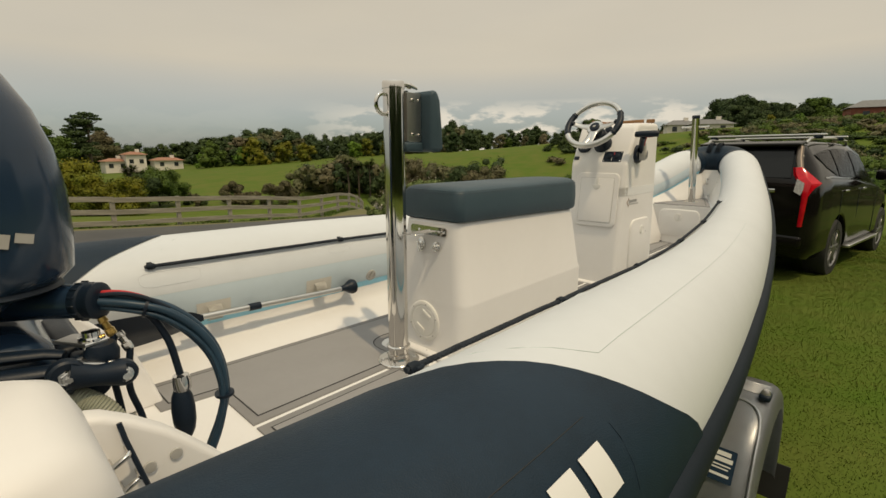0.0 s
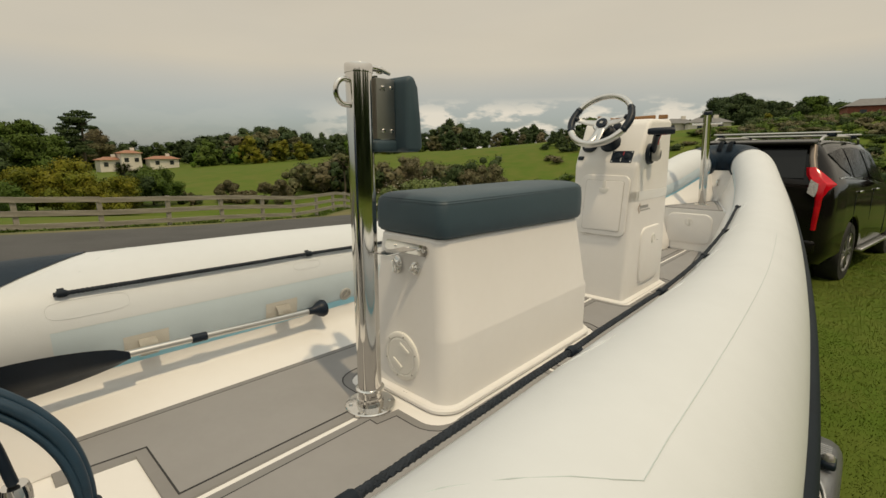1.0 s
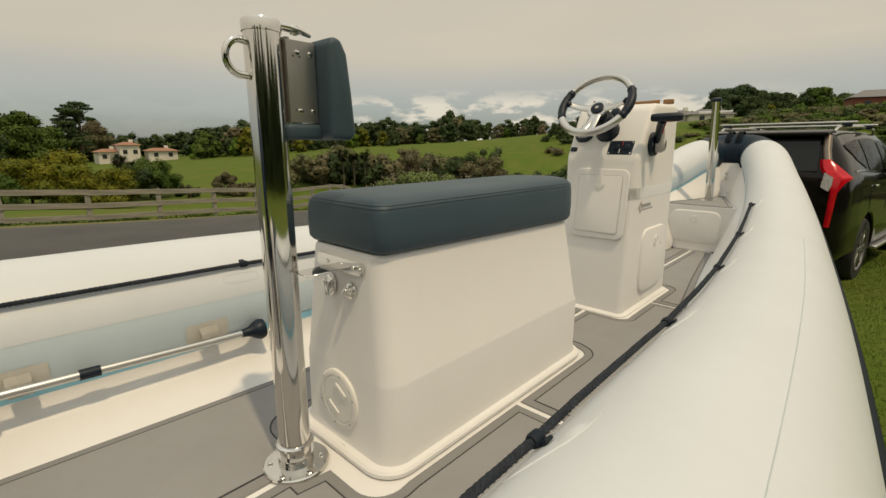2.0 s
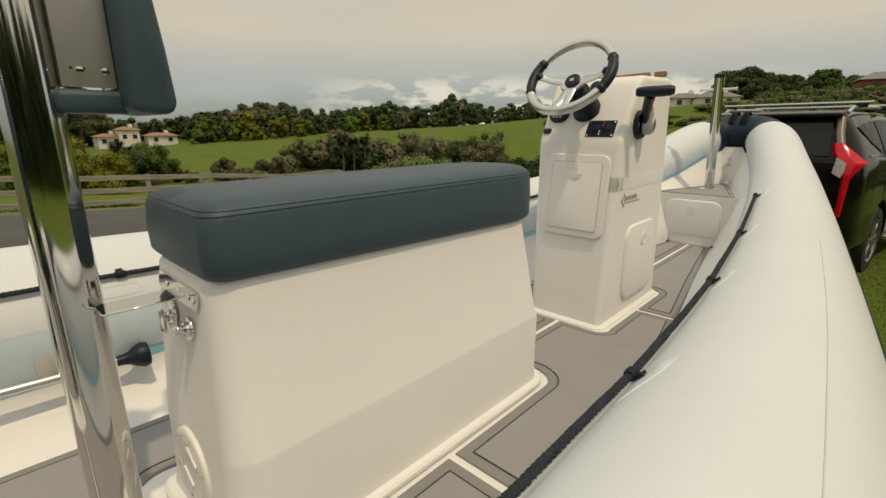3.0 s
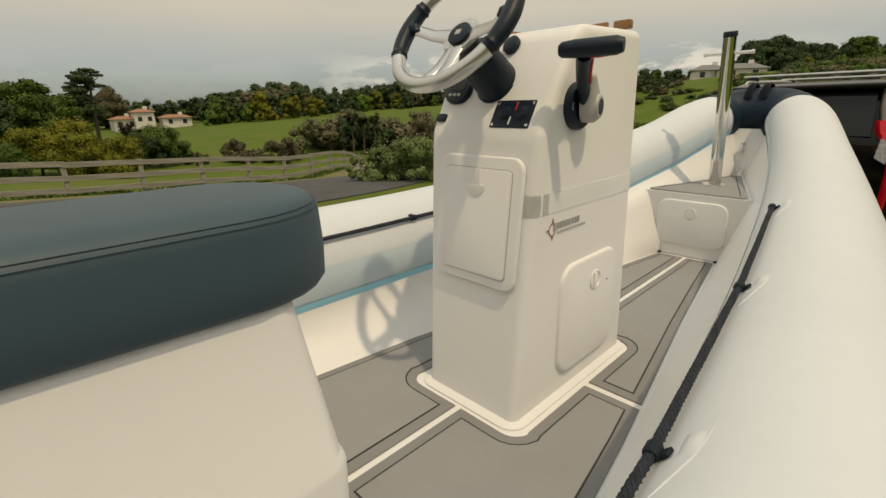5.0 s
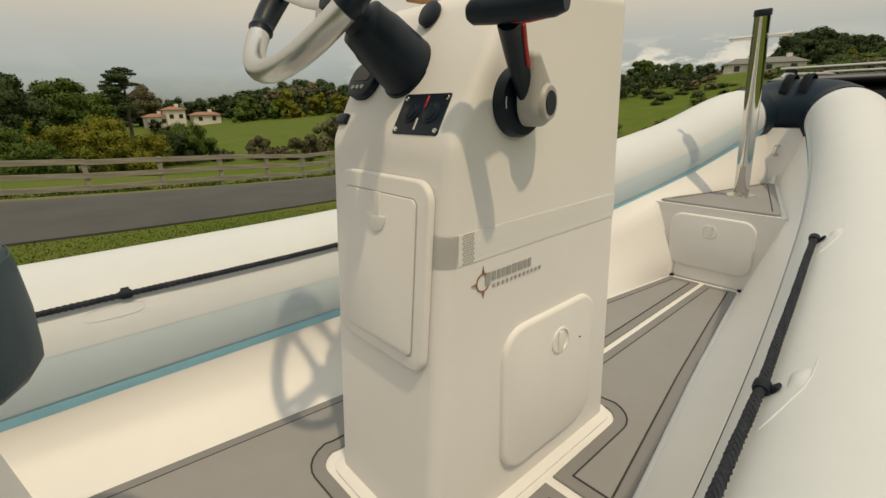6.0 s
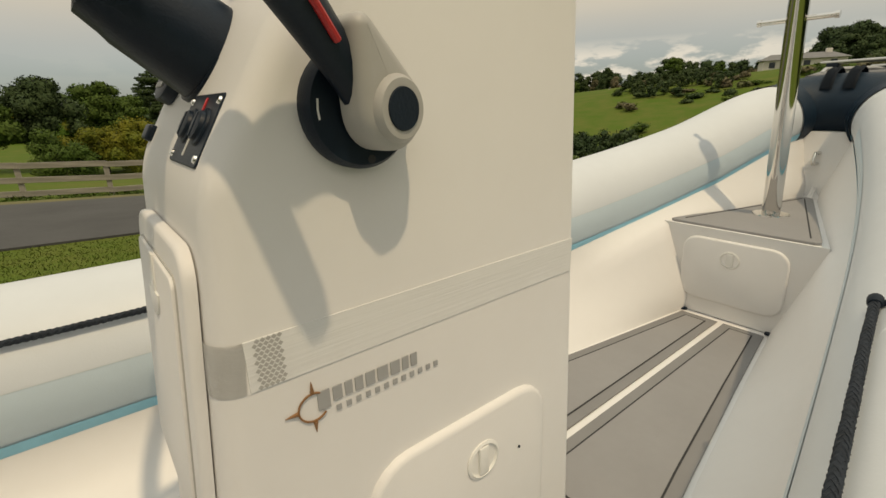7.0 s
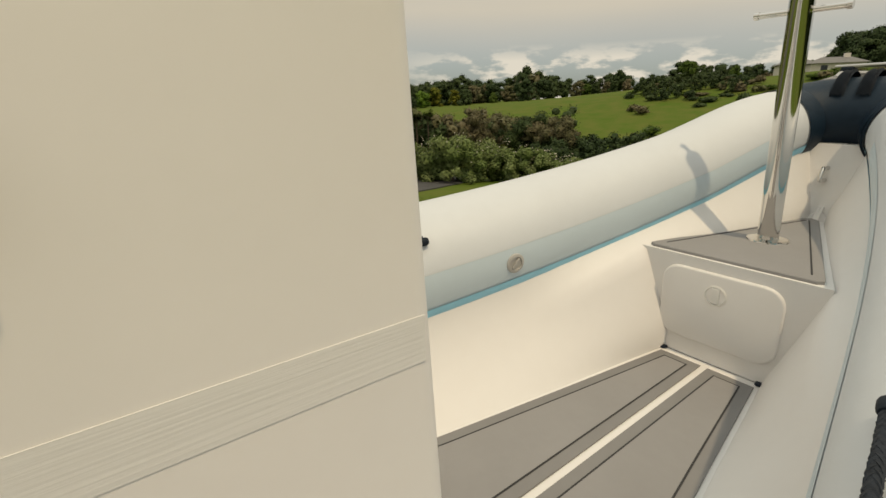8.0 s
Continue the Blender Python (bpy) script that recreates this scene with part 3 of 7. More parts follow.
def deck_pads():
    def arc(cx, cy, r, a0, a1, n=6):
        return [(cx + r * math.cos(radians(a0 + (a1 - a0) * k / n)), cy + r * math.sin(radians(a0 + (a1 - a0) * k / n))) for k in range(n + 1)]

    g = 0.011
    e = lambda y: interp(y, PAD_EDGE) - 0.012
    # anticlockwise outlines of the starboard pads
    aft = [(g, -2.20), (0.29, -2.20), (0.31, -2.37), (e(-2.37), -2.37), (e(-1.5), -1.5), (e(-0.975), -0.975), (0.236, -0.975)] + [(0.236, -1.44)] + arc(0.165, -1.475, 0.075, 0, -90) + [(0.06, -1.55), (0.05, -1.62), (g, -1.62)]
    mid = [(0.236, -0.95), (e(-0.95), -0.95), (e(-0.44), -0.44), (e(0.15), 0.15), (e(0.305), 0.305), (0.205, 0.305), (0.205, 0.02)] + arc(0.155, 0.02, 0.055, 0, -90)[1:] + [(g, -0.034)] + [(g, -0.445), (0.165, -0.445)] + arc(0.165, -0.52, 0.07, 90, 0)[1:]
    fwd = [(0.205, 0.332), (e(0.332), 0.332), (e(0.93), 0.93), (e(1.34), 1.34), (e(1.762), 1.762), (g, 1.762), (g, 0.64), (0.14, 0.64)] + arc(0.15, 0.59, 0.055, 90, 0)[1:]
    for poly in (aft, mid, fwd):
        i1, i2, i3 = inset(poly, 0.030), inset(poly, 0.0345), inset(poly, 0.0005)
        pads = both("deck_pad", prism(poly, 0.006, bevel=0.0015, seg=1), PADEDGE, boat, "grey foam deck pad with a routed border")
        b = prism(i2, 0.0076)
        m = mirrored(b)
        both_groove = ring_plate(i1, i2, 0.004, 0.0034)
        mg = mirrored(both_groove)
        part("pad_panel", b, PAD, pads[0], "", 30)
        part("pad_panel", m, PAD, pads[1], "", 30)
        part("groove", both_groove, GROOVE, pads[0], "", 30)
        part("groove", mg, GROOVE, pads[1], "", 30)


deck_pads()


# angle of the rope round the tube, from the top
ROPE_LINE = [(-2.3, -41), (-1.5, -46), (-0.8, -50), (0.3, -49), (1.06, -45)]


LUGS = (-1.58, -0.94, -0.29, 0.346, 1.04)


def grab_ropes():
    for side in (1, -1):
        rope = thing("grab_rope", "black braided grab rope held by lugs along the tube", "rope", group="grab ropes")
        y0, y1 = (-2.20 if side > 0 else -2.27), 1.06
        turn = (lambda v: interp(v, ROPE_LINE)) if side > 0 else (lambda v: -51.0)
        lugs = (y0 + 0.02,) + (LUGS if side > 0 else (-1.4, -0.82, -0.27, 0.32, 0.70, 1.04))
        pts = []
        for y in np.arange(y0, y1, 0.02):
            y = float(y)
            d = min(abs(y - l) for l in lugs)
            pts.append(tube_at(y, turn(y) - 0.5 * min(1, d / 0.2), 0.012 + 0.002 * min(1.0, d / 0.15)))
        cord = [sweep(pts, 0.0060, seg=10)]
        # strands laid both ways round the core give the braid
        for ph in (0, math.pi / 2, math.pi, 3 * math.pi / 2):
            for sgn in (1, -1):
                st = []
                for k in range((len(pts) - 1) * 4):
                    p = pts[k // 4].lerp(pts[k // 4 + 1], (k % 4) / 4)
                    a = sgn * k * 0.62 + ph
                    w = 0.0051 + 0.0010 * math.sin(a * 2 + (0 if sgn > 0 else math.pi / 2))
                    st.append(p + Vector((math.cos(a) * w, 0, math.sin(a) * w)))
                cord.append(sweep(st, 0.0023, seg=4))
        for k, b in enumerate(cord):
            if side < 0:
                b = mirrored(b)
            part("strand" if k else "core", b, ROPE, rope)
        for l in lugs:
            b = sweep([tube_at(l + d, turn(l), 0.012) for d in (-0.013, -0.008, 0.008, 0.013)], [0.0095, 0.0115, 0.0115, 0.0095], seg=12)
            rbox(0.02, 0.018, 0.006, 0.002, at=tube_at(l, turn(l) + 3, 0.004), rot=RY(-47), bm=b)
            if side < 0:
                b2 = mirrored(b)
                b.free()
                b = b2
            part("lug", b, STRAKE, rope)


grab_ropes()


def tube_fittings():
    # valves
    for y, ang, side in ((-1.25, -104, -1), (1.305, -93, -1)):
        c = tube_at(y, ang, 0.0)
        n = (tube_at(y, ang, 1.0) - c).normalized()
        rot = n.to_track_quat("Z", "Y").to_matrix().to_4x4()
        b = lathe([(0.0, -0.005), (0.03, -0.005), (0.03, 0.004), (0.026, 0.007), (0.021, 0.007), (0.02, 0.003), (0.0, 0.003)], 24)
        rbox(0.009, 0.036, 0.006, 0.002, at=(0, 0, 0.006), rot=RZ(30), bm=b)
        bmesh.ops.transform(b, matrix=Matrix.Translation(c) @ rot, verts=b.verts)
        if side < 0:
            b2 = mirrored(b)
            b.free()
            b = b2
        part("air_valve", b, GREYP, boat, "grey plastic air valve")
    # moulded reinforcement round the port lugs
    for l, a0, wy, wa in ((-2.19, -63, 0.11, 7), (-1.42, -62, 0.06, 4), (-0.3, -60, 0.06, 4)):
        line = []
        for k in range(48):
            t = 2 * math.pi * k / 48
            cx, sx = math.cos(t), math.sin(t)
            line.append(tube_at(l + wy * math.copysign(abs(cx) ** 0.55, cx), a0 + wa * math.copysign(abs(sx) ** 0.55, sx), 0.0004))
        b = sweep(line, 0.0006, seg=6, closed=True)
        b2 = mirrored(b)
        b.free()
        part("lug_patch", b2, TUBE, boat)
    # starboard: a crease that runs out from the rope and forward, round a low moulded boss
    for l in LUGS:
        a0 = interp(l, ROPE_LINE)
        way = [(-0.10, 1), (-0.085, 4), (-0.06, 8), (-0.035, 11.5), (-0.01, 14.5), (0.02, 16.2), (0.05, 17), (0.08, 17.2)]
        line = [tube_at(l + d, a0 + a, 0.0003) for d, a in way]
        part("lug_patch", sweep(line, [0.0004, 0.0009, 0.0012, 0.0012, 0.0012, 0.0010, 0.0007, 0.0003], seg=6), TUBE, boat)
        b = bmesh.new()
        rows = []
        for i in range(9):
            row = []
            for j in range(9):
                u, v = i / 4 - 1, j / 4 - 1
                row.append(b.verts.new(tube_at(l + 0.02 + 0.03 * u, a0 + 11.5 + 4.5 * v, -0.001 + 0.0045 * max(0.0, 1 - u * u) * max(0.0, 1 - v * v))))
            rows.append(row)
        for r1, r2 in zip(rows, rows[1:]):
            for j in range(8):
                b.faces.new((r1[j], r1[j + 1], r2[j + 1], r2[j]))
        part("lug_boss", b, TUBE, boat, "", 80)
    # oar patches and straps on the port tube
    for y in (-2.05, -1.56):
        b = shell(y - 0.068, y + 0.068, 0.004, seg=8, step=0.015, a0=-110, a1=-93)
        b2 = mirrored(b)
        b.free()
        part("oar_patch", b2, BEIGE, boat, "beige fabric patch")
        b = bmesh.new()
        rows = []
        for k in range(9):
            a = -97 - 2.0 * k
            lift = 0.006 + 0.028 * math.sin(math.pi * k / 8) ** 0.7
            rows.append([b.verts.new(tube_at(y + d, a, lift)) for d in (-0.028, 0.028)])
        for r1, r2 in zip(rows, rows[1:]):
            b.faces.new((r1[0], r1[1], r2[1], r2[0]))
        geo = bmesh.ops.solidify(b, geom=b.faces[:], thickness=0.004)
        b2 = mirrored(b)
        b.free()
        part("oar_strap", b2, BEIGE, boat, "beige webbing strap")


tube_fittings()


def build_oar():
    oar = thing("oar", "aluminium oar with black blade strapped to the tube", "oar")
    d = lambda y: tube_at(y, interp(y, [(-2.8, -98), (-2.2, -102), (-1.4, -109)]), 0.015)
    fl = lambda y: Vector((-d(y).x, y, d(y).z))
    part("shaft", sweep([fl(y) for y in (-2.2, -1.9, -1.6, -1.46)], 0.0125, seg=14), SATIN, oar, "bare aluminium shaft")
    part("sleeve", sweep([fl(y) for y in (-1.93, -1.88)], 0.016, seg=14), BLACK, oar)
    hb = sweep([fl(-1.47), fl(-1.455), fl(-1.44), fl(-1.425), fl(-1.405), fl(-1.39)], [0.014, 0.015, 0.019, 0.029, 0.038, 0.034], seg=18)
    part("handle", hb, BLACK, oar, "flared black grip")
    rows = []
    b = bmesh.new()
    for k in range(15):
        t = k / 14
        y = -2.12 - 0.62 * t
        w = 0.016 + 0.075 * math.sin(math.pi * min(1, t * 1.02)) ** 0.6 if 0 < t < 1 else 0.016
        c = fl(y) + Vector((0.012, 0, 0.0))
        up = Vector((0.55, 0, 0.83))
        nn = Vector((0.83, 0, -0.55))
        rows.append([b.verts.new(c + up * w), b.verts.new(c + nn * 0.012 + up * w * 0.3), b.verts.new(c + nn * 0.016), b.verts.new(c + nn * 0.012 - up * w * 0.3), b.verts.new(c - up * w), b.verts.new(c - nn * 0.008)])
    for a, c in zip(rows, rows[1:]):
        for k in range(6):
            b.faces.new((a[k], a[(k + 1) % 6], c[(k + 1) % 6], c[k]))
    b.faces.new(rows[0])
    b.faces.new(rows[-1])
    part("blade", b, BLACK, oar, "black plastic blade")


build_oar()


def loft(sections, bm=None, caps=True):
    b = bmesh.new()
    rings = [[b.verts.new(p) for p in s] for s in sections]
    n = len(rings[0])
    for a, c in zip(rings, rings[1:]):
        for k in range(n):
            b.faces.new((a[k], a[(k + 1) % n], c[(k + 1) % n], c[k]))
    if caps:
        b.faces.new(rings[0][::-1])
        b.faces.new(rings[-1])
    return add_into(b, bm)


def rr3(x0, x1, y0, y1, z, r, n=6):
    w, d = x1 - x0, y1 - y0
    return [(x, y, z) for x, y in rrect(w, d, r, n, (x0 + x1) / 2, (y0 + y1) / 2)]


def bow_front(hw, y0, y1, z, r, bulge, n=6):
    """Outline with a rounded front and two small corners behind."""
    c = y1 - bulge
    out = [(hw * math.cos(math.pi * k / 13), c + bulge * math.sin(math.pi * k / 13), z) for k in range(14)]
    for sx, a0 in ((-1, 180), (1, 270)):
        for k in range(n + 1):
            a = radians(a0 + 90 * k / n)
            out.append((sx * (hw - r) + r * math.cos(a), y0 + r + r * math.sin(a), z))
    return out


def build_seat():
    seat = thing("jockey_seat", "white moulded pod seat with slate vinyl cushion bolted to the deck", "seat", TR(0, 0, 0.006))
    def wedge(bm, z0, z1):
        for v in bm.verts:
            k = min(1.0, max(0.0, (v.co.z - z0) / (z1 - z0)))
            v.co.z -= 0.024 * (v.co.y + 1.01) * k
        return bm

    S = [rr3(-0.222, 0.222, -1.498, -0.462, 0.0, 0.085), rr3(-0.222, 0.222, -1.498, -0.462, 0.010, 0.085), rr3(-0.216, 0.216, -1.491, -0.468, 0.016, 0.08), rr3(-0.204, 0.204, -1.474, -0.488, 0.02, 0.065),
         rr3(-0.200, 0.200, -1.468, -0.493, 0.04, 0.06), rr3(-0.196, 0.196, -1.464, -0.489, 0.225, 0.055), rr3(-0.1945, 0.1945, -1.463, -0.492, 0.236, 0.055), rr3(-0.191, 0.191, -1.462, -0.497, 0.247, 0.055),
         rr3(-0.15, 0.15, -1.444, -0.534, 0.532, 0.045), rr3(-0.144, 0.144, -1.438, -0.540, 0.541, 0.04)]
    part("base", wedge(loft(S), 0.25, 0.53), GEL, seat, "white gelcoat seat moulding with a creased side", 16)
    C = []
    for z, i, r in ((0.537, 0.012, 0.05), (0.541, 0.003, 0.055), (0.552, -0.004, 0.058), (0.60, -0.006, 0.06), (0.655, -0.003, 0.06), (0.668, 0.0, 0.06), (0.672, 0.0022, 0.058), (0.676, 0.005, 0.058), (0.684, 0.012, 0.055), (0.690, 0.024, 0.05), (0.694, 0.042, 0.042), (0.696, 0.07, 0.03)):
        z = 0.537 + (z - 0.537) * 0.91
        C.append(bow_front(0.160 - i, -1.444 + i, -0.433 - i, z + 0.006, r * 0.62, 0.17 - i))
    cb = loft(C)
    for v in cb.verts:
        v.co.z -= 0.024 * (v.co.y + 1.01) * min(1.0, max(0.0, (0.677 - v.co.z) / 0.118))
    cushion = part("cushion", cb, VINYL, seat, "slate blue-grey vinyl cushion", 50)
    b = bmesh.new()
    for z, i in ((0.6571, -0.0015), (0.6639, 0.0035)):
        sweep(bow_front(0.160 - i, -1.444 + i, -0.433 - i, z + 0.006, 0.037, 0.17 - i), 0.0008, seg=5, bm=b, closed=True)
    part("piping", b, VINYL, cushion, "stitched double seam")
    # round inspection cover on the aft face
    rot = TR(-0.010, -1.468, 0.135) @ RX(90)
    b = lathe([(0, -0.01), (0.085, -0.01), (0.085, 0.003), (0.081, 0.006), (0.069, 0.006), (0.067, 0.003), (0.065, 0.003), (0.062, 0.006), (0.0, 0.006)], 40)
    bmesh.ops.transform(b, matrix=rot, verts=b.verts)
    cover = part("inspection_cover", b, WHITEP, seat, "round white inspection cover")
    for a in (60, -120):
        b = rbox(0.050, 0.020, 0.005, 0.002, at=(0.036 * math.cos(radians(a)), 0.036 * math.sin(radians(a)), 0.007), rot=RZ(a + 90))
        bmesh.ops.transform(b, matrix=rot, verts=b.verts)
        part("finger_grip", b, WHITEP, cover)
    for k in range(6):
        b = lathe([(0, 0), (0.0035, 0), (0.003, 0.002), (0, 0.002)], 8, at=(0.075 * math.cos(k * 1.047 + 0.3), 0.075 * math.sin(k * 1.047 + 0.3), 0.006))
        bmesh.ops.transform(b, matrix=rot, verts=b.verts)
        part("screw", b, GREYP, cover)
    # hinge plate and locking latches under the cushion
    b = prism(rrect(0.20, 0.034, 0.012), 0.003, bm=None)
    bmesh.ops.transform(b, matrix=TR(0.0, -1.449, 0.512) @ RX(90 - 6), verts=b.verts)
    plate = part("hinge_plate", b, STEEL, seat, "stainless hinge strap with screws")
    for x in (-0.05, 0.01, 0.06, 0.085):
        b = lathe([(0, 0), (0.006, 0), (0.005, 0.002), (0, 0.003)], 10)
        bmesh.ops.transform(b, matrix=TR(x, -1.4525, 0.512) @ RX(90 - 6), verts=b.verts)
        part("screw", b, CHROME, plate)
    for x, big in ((-0.035, True), (0.05, False)):
        b = prism([(0.021 * math.cos(t), (0.030 if big else 0.021) * math.sin(t)) for t in np.linspace(0, 2 * math.pi, 24, endpoint=False)], 0.004, bevel=0.0015)
        bmesh.ops.transform(b, matrix=TR(x, -1.454, 0.452) @ RX(90 - 6), verts=b.verts)
        plate = part("latch", b, CHROME, seat, "chrome turn latch")
        b = lathe([(0, 0.003), (0.014, 0.003), (0.013, 0.010), (0.009, 0.013), (0.009, 0.019), (0, 0.020)], 20)
        if big:
            rbox(0.012, 0.046, 0.011, 0.004, at=(0.004, -0.006, 0.020), rot=RZ(24), bm=b)
        else:
            rbox(0.022, 0.010, 0.008, 0.003, at=(0, 0, 0.020), rot=RZ(40), bm=b)
        bmesh.ops.transform(b, matrix=TR(x, -1.454, 0.452) @ RX(90 - 6), verts=b.verts)
        part("knob", b, CHROME, plate)
        for q in (-1, 1):
            b = lathe([(0, 0), (0.003, 0), (0.0025, 0.0015), (0, 0.002)], 8, at=(q * 0.012, q * (0.019 if big else 0.011), 0.004))
            bmesh.ops.transform(b, matrix=TR(x, -1.454, 0.452) @ RX(90 - 6), verts=b.verts)
            part("screw", b, STEEL, plate)
    # drain slots through the foot flange
    for x, y in ((-0.12, -1.478), (0.02, -1.480), (0.13, -1.474)):
        part("drain_slot", rbox(0.022, 0.008, 0.003, 0.001, seg=1, at=(x, y, 0.0165)), GROOVE, seat)


build_seat()


def build_pole():
    pole = thing("tow_post", "polished stainless tow post with padded backrest bolted to the deck", "post", TR(-0.028, -1.594, 0.006) @ Matrix.Diagonal((1.0, 1.0, 1.016, 1)))
    part("tube", lathe([(0.0, 0.0), (0.0385, 0.0), (0.0385, 1.02), (0.0375, 1.035), (0.0, 1.035)], 32), STEEL, pole)
    b = lathe([(0, 0), (0.082, 0), (0.082, 0.005), (0.079, 0.008), (0.045, 0.009), (0.043, 0.03), (0, 0.03)], 36)
    part("flange", b, STEEL, pole)
    for k in range(6):
        part("bolt", lathe([(0, 0), (0.007, 0), (0.006, 0.005), (0, 0.006)], 8, at=(0.064 * math.cos(k * 1.047), 0.064 * math.sin(k * 1.047), 0.008)), CHROME, pole)
    b = lathe([(0.042, 0.0), (0.047, 0.003), (0.047, 0.009), (0.042, 0.012)], 32, at=(0, 0, 0.055))
    part("collar", b, STEEL, pole)
    b = lathe([(0.0, 1.02), (0.0405, 1.02), (0.0405, 1.04), (0.038, 1.045), (0.0, 1.045)], 32)
    part("cap", b, STEEL, pole)
    b = sweep([(0.0, 0.03, 1.041), (0.004, 0.06, 1.039), (0.004, 0.085, 1.037), (0.0, 0.115, 1.031)], [0.008, 0.009, 0.007, 0.005], seg=10)
    rbox(0.016, 0.018, 0.022, 0.005, at=(0.002, 0.075, 1.037), bm=b)
    part("locking_pin", b, STEEL, pole)
    loop = [(0.0, -0.03, 0.999)] + [(0.0, -0.05 - 0.030 * math.sin(a), 0.967 + 0.034 * math.cos(a)) for a in np.linspace(0, math.pi, 13)] + [(0.0, -0.03, 0.933)]
    part("ring", sweep(loop, 0.0075, seg=10), STEEL, pole)
    # bracket and pad on the forward side
    b = prism([(-0.0325, 0.036), (0.0325, 0.036), (0.0325, 0.104), (-0.0325, 0.104), (-0.0325, 0.101), (0.0295, 0.101), (0.0295, 0.039), (-0.0325, 0.039)], 0.168, at=(0, 0, 0.842))
    part("bracket", b, SATIN, pole, "bent stainless bracket")
    for z in (0.865, 0.985):
        for y in (0.06, 0.092):
            bolt = lathe([(0, 0), (0.006, 0), (0.005, 0.005), (0, 0.006)], 10, at=(0.0315, y, z), rot=RY(90))
            part("bolt", bolt, CHROME, pole)
    for z in (0.868, 0.978):
        for y in (0.05, 0.066):
            part("bolt_hole", lathe([(0, 0), (0.0022, 0), (0.0022, 0.0006), (0, 0.0006)], 8, at=(0.0325, y, z), rot=RY(90)), GROOVE, pole)
    part("lug_plate", prism(rrect(0.05, 0.012, 0.003), 0.004, at=(0, 0.044, 1.012)), STEEL, pole)
    prof = [(0.105, 0.808), (0.162, 0.803), (0.174, 0.818), (0.167, 0.90), (0.157, 0.988), (0.142, 1.018), (0.121, 1.022), (0.107, 1.010)]
    b = bmesh.new()
    f = b.faces.new([b.verts.new((-0.085, y, z)) for y, z in prof])
    ext = bmesh.ops.extrude_face_region(b, geom=[f])
    bmesh.ops.translate(b, vec=(0.17, 0, 0), verts=[v for v in ext["geom"] if isinstance(v, bmesh.types.BMVert)])
    bmesh.ops.recalc_face_normals(b, faces=b.faces)
    bmesh.ops.bevel(b, geom=[e for e in b.edges if e.calc_face_angle(0) > 0.2], offset=0.012, segments=3, profile=0.5, affect="EDGES")
    part("backrest_pad", b, VINYL, pole, "slate vinyl padded backrest", 50)
    b = rbox(0.075, 0.095, 0.034, 0.010, at=(0, 0.072, 0.822))
    part("pad_return", b, VINYL, pole, "", 50)
    # strap that ties the post to the seat
    b = rbox(0.06, 0.13, 0.003, 0.001, seg=1, at=(0.05, 0.085, 0.505))
    part("seat_strap", b, STEEL, pole, "flat stainless strap to the seat")


build_pole()


STRETCH = Matrix.Diagonal((1.0, 1.018, 1.012, 1))
con = thing("helm_console", "white moulded helm console standing on the deck", "console", STRETCH)


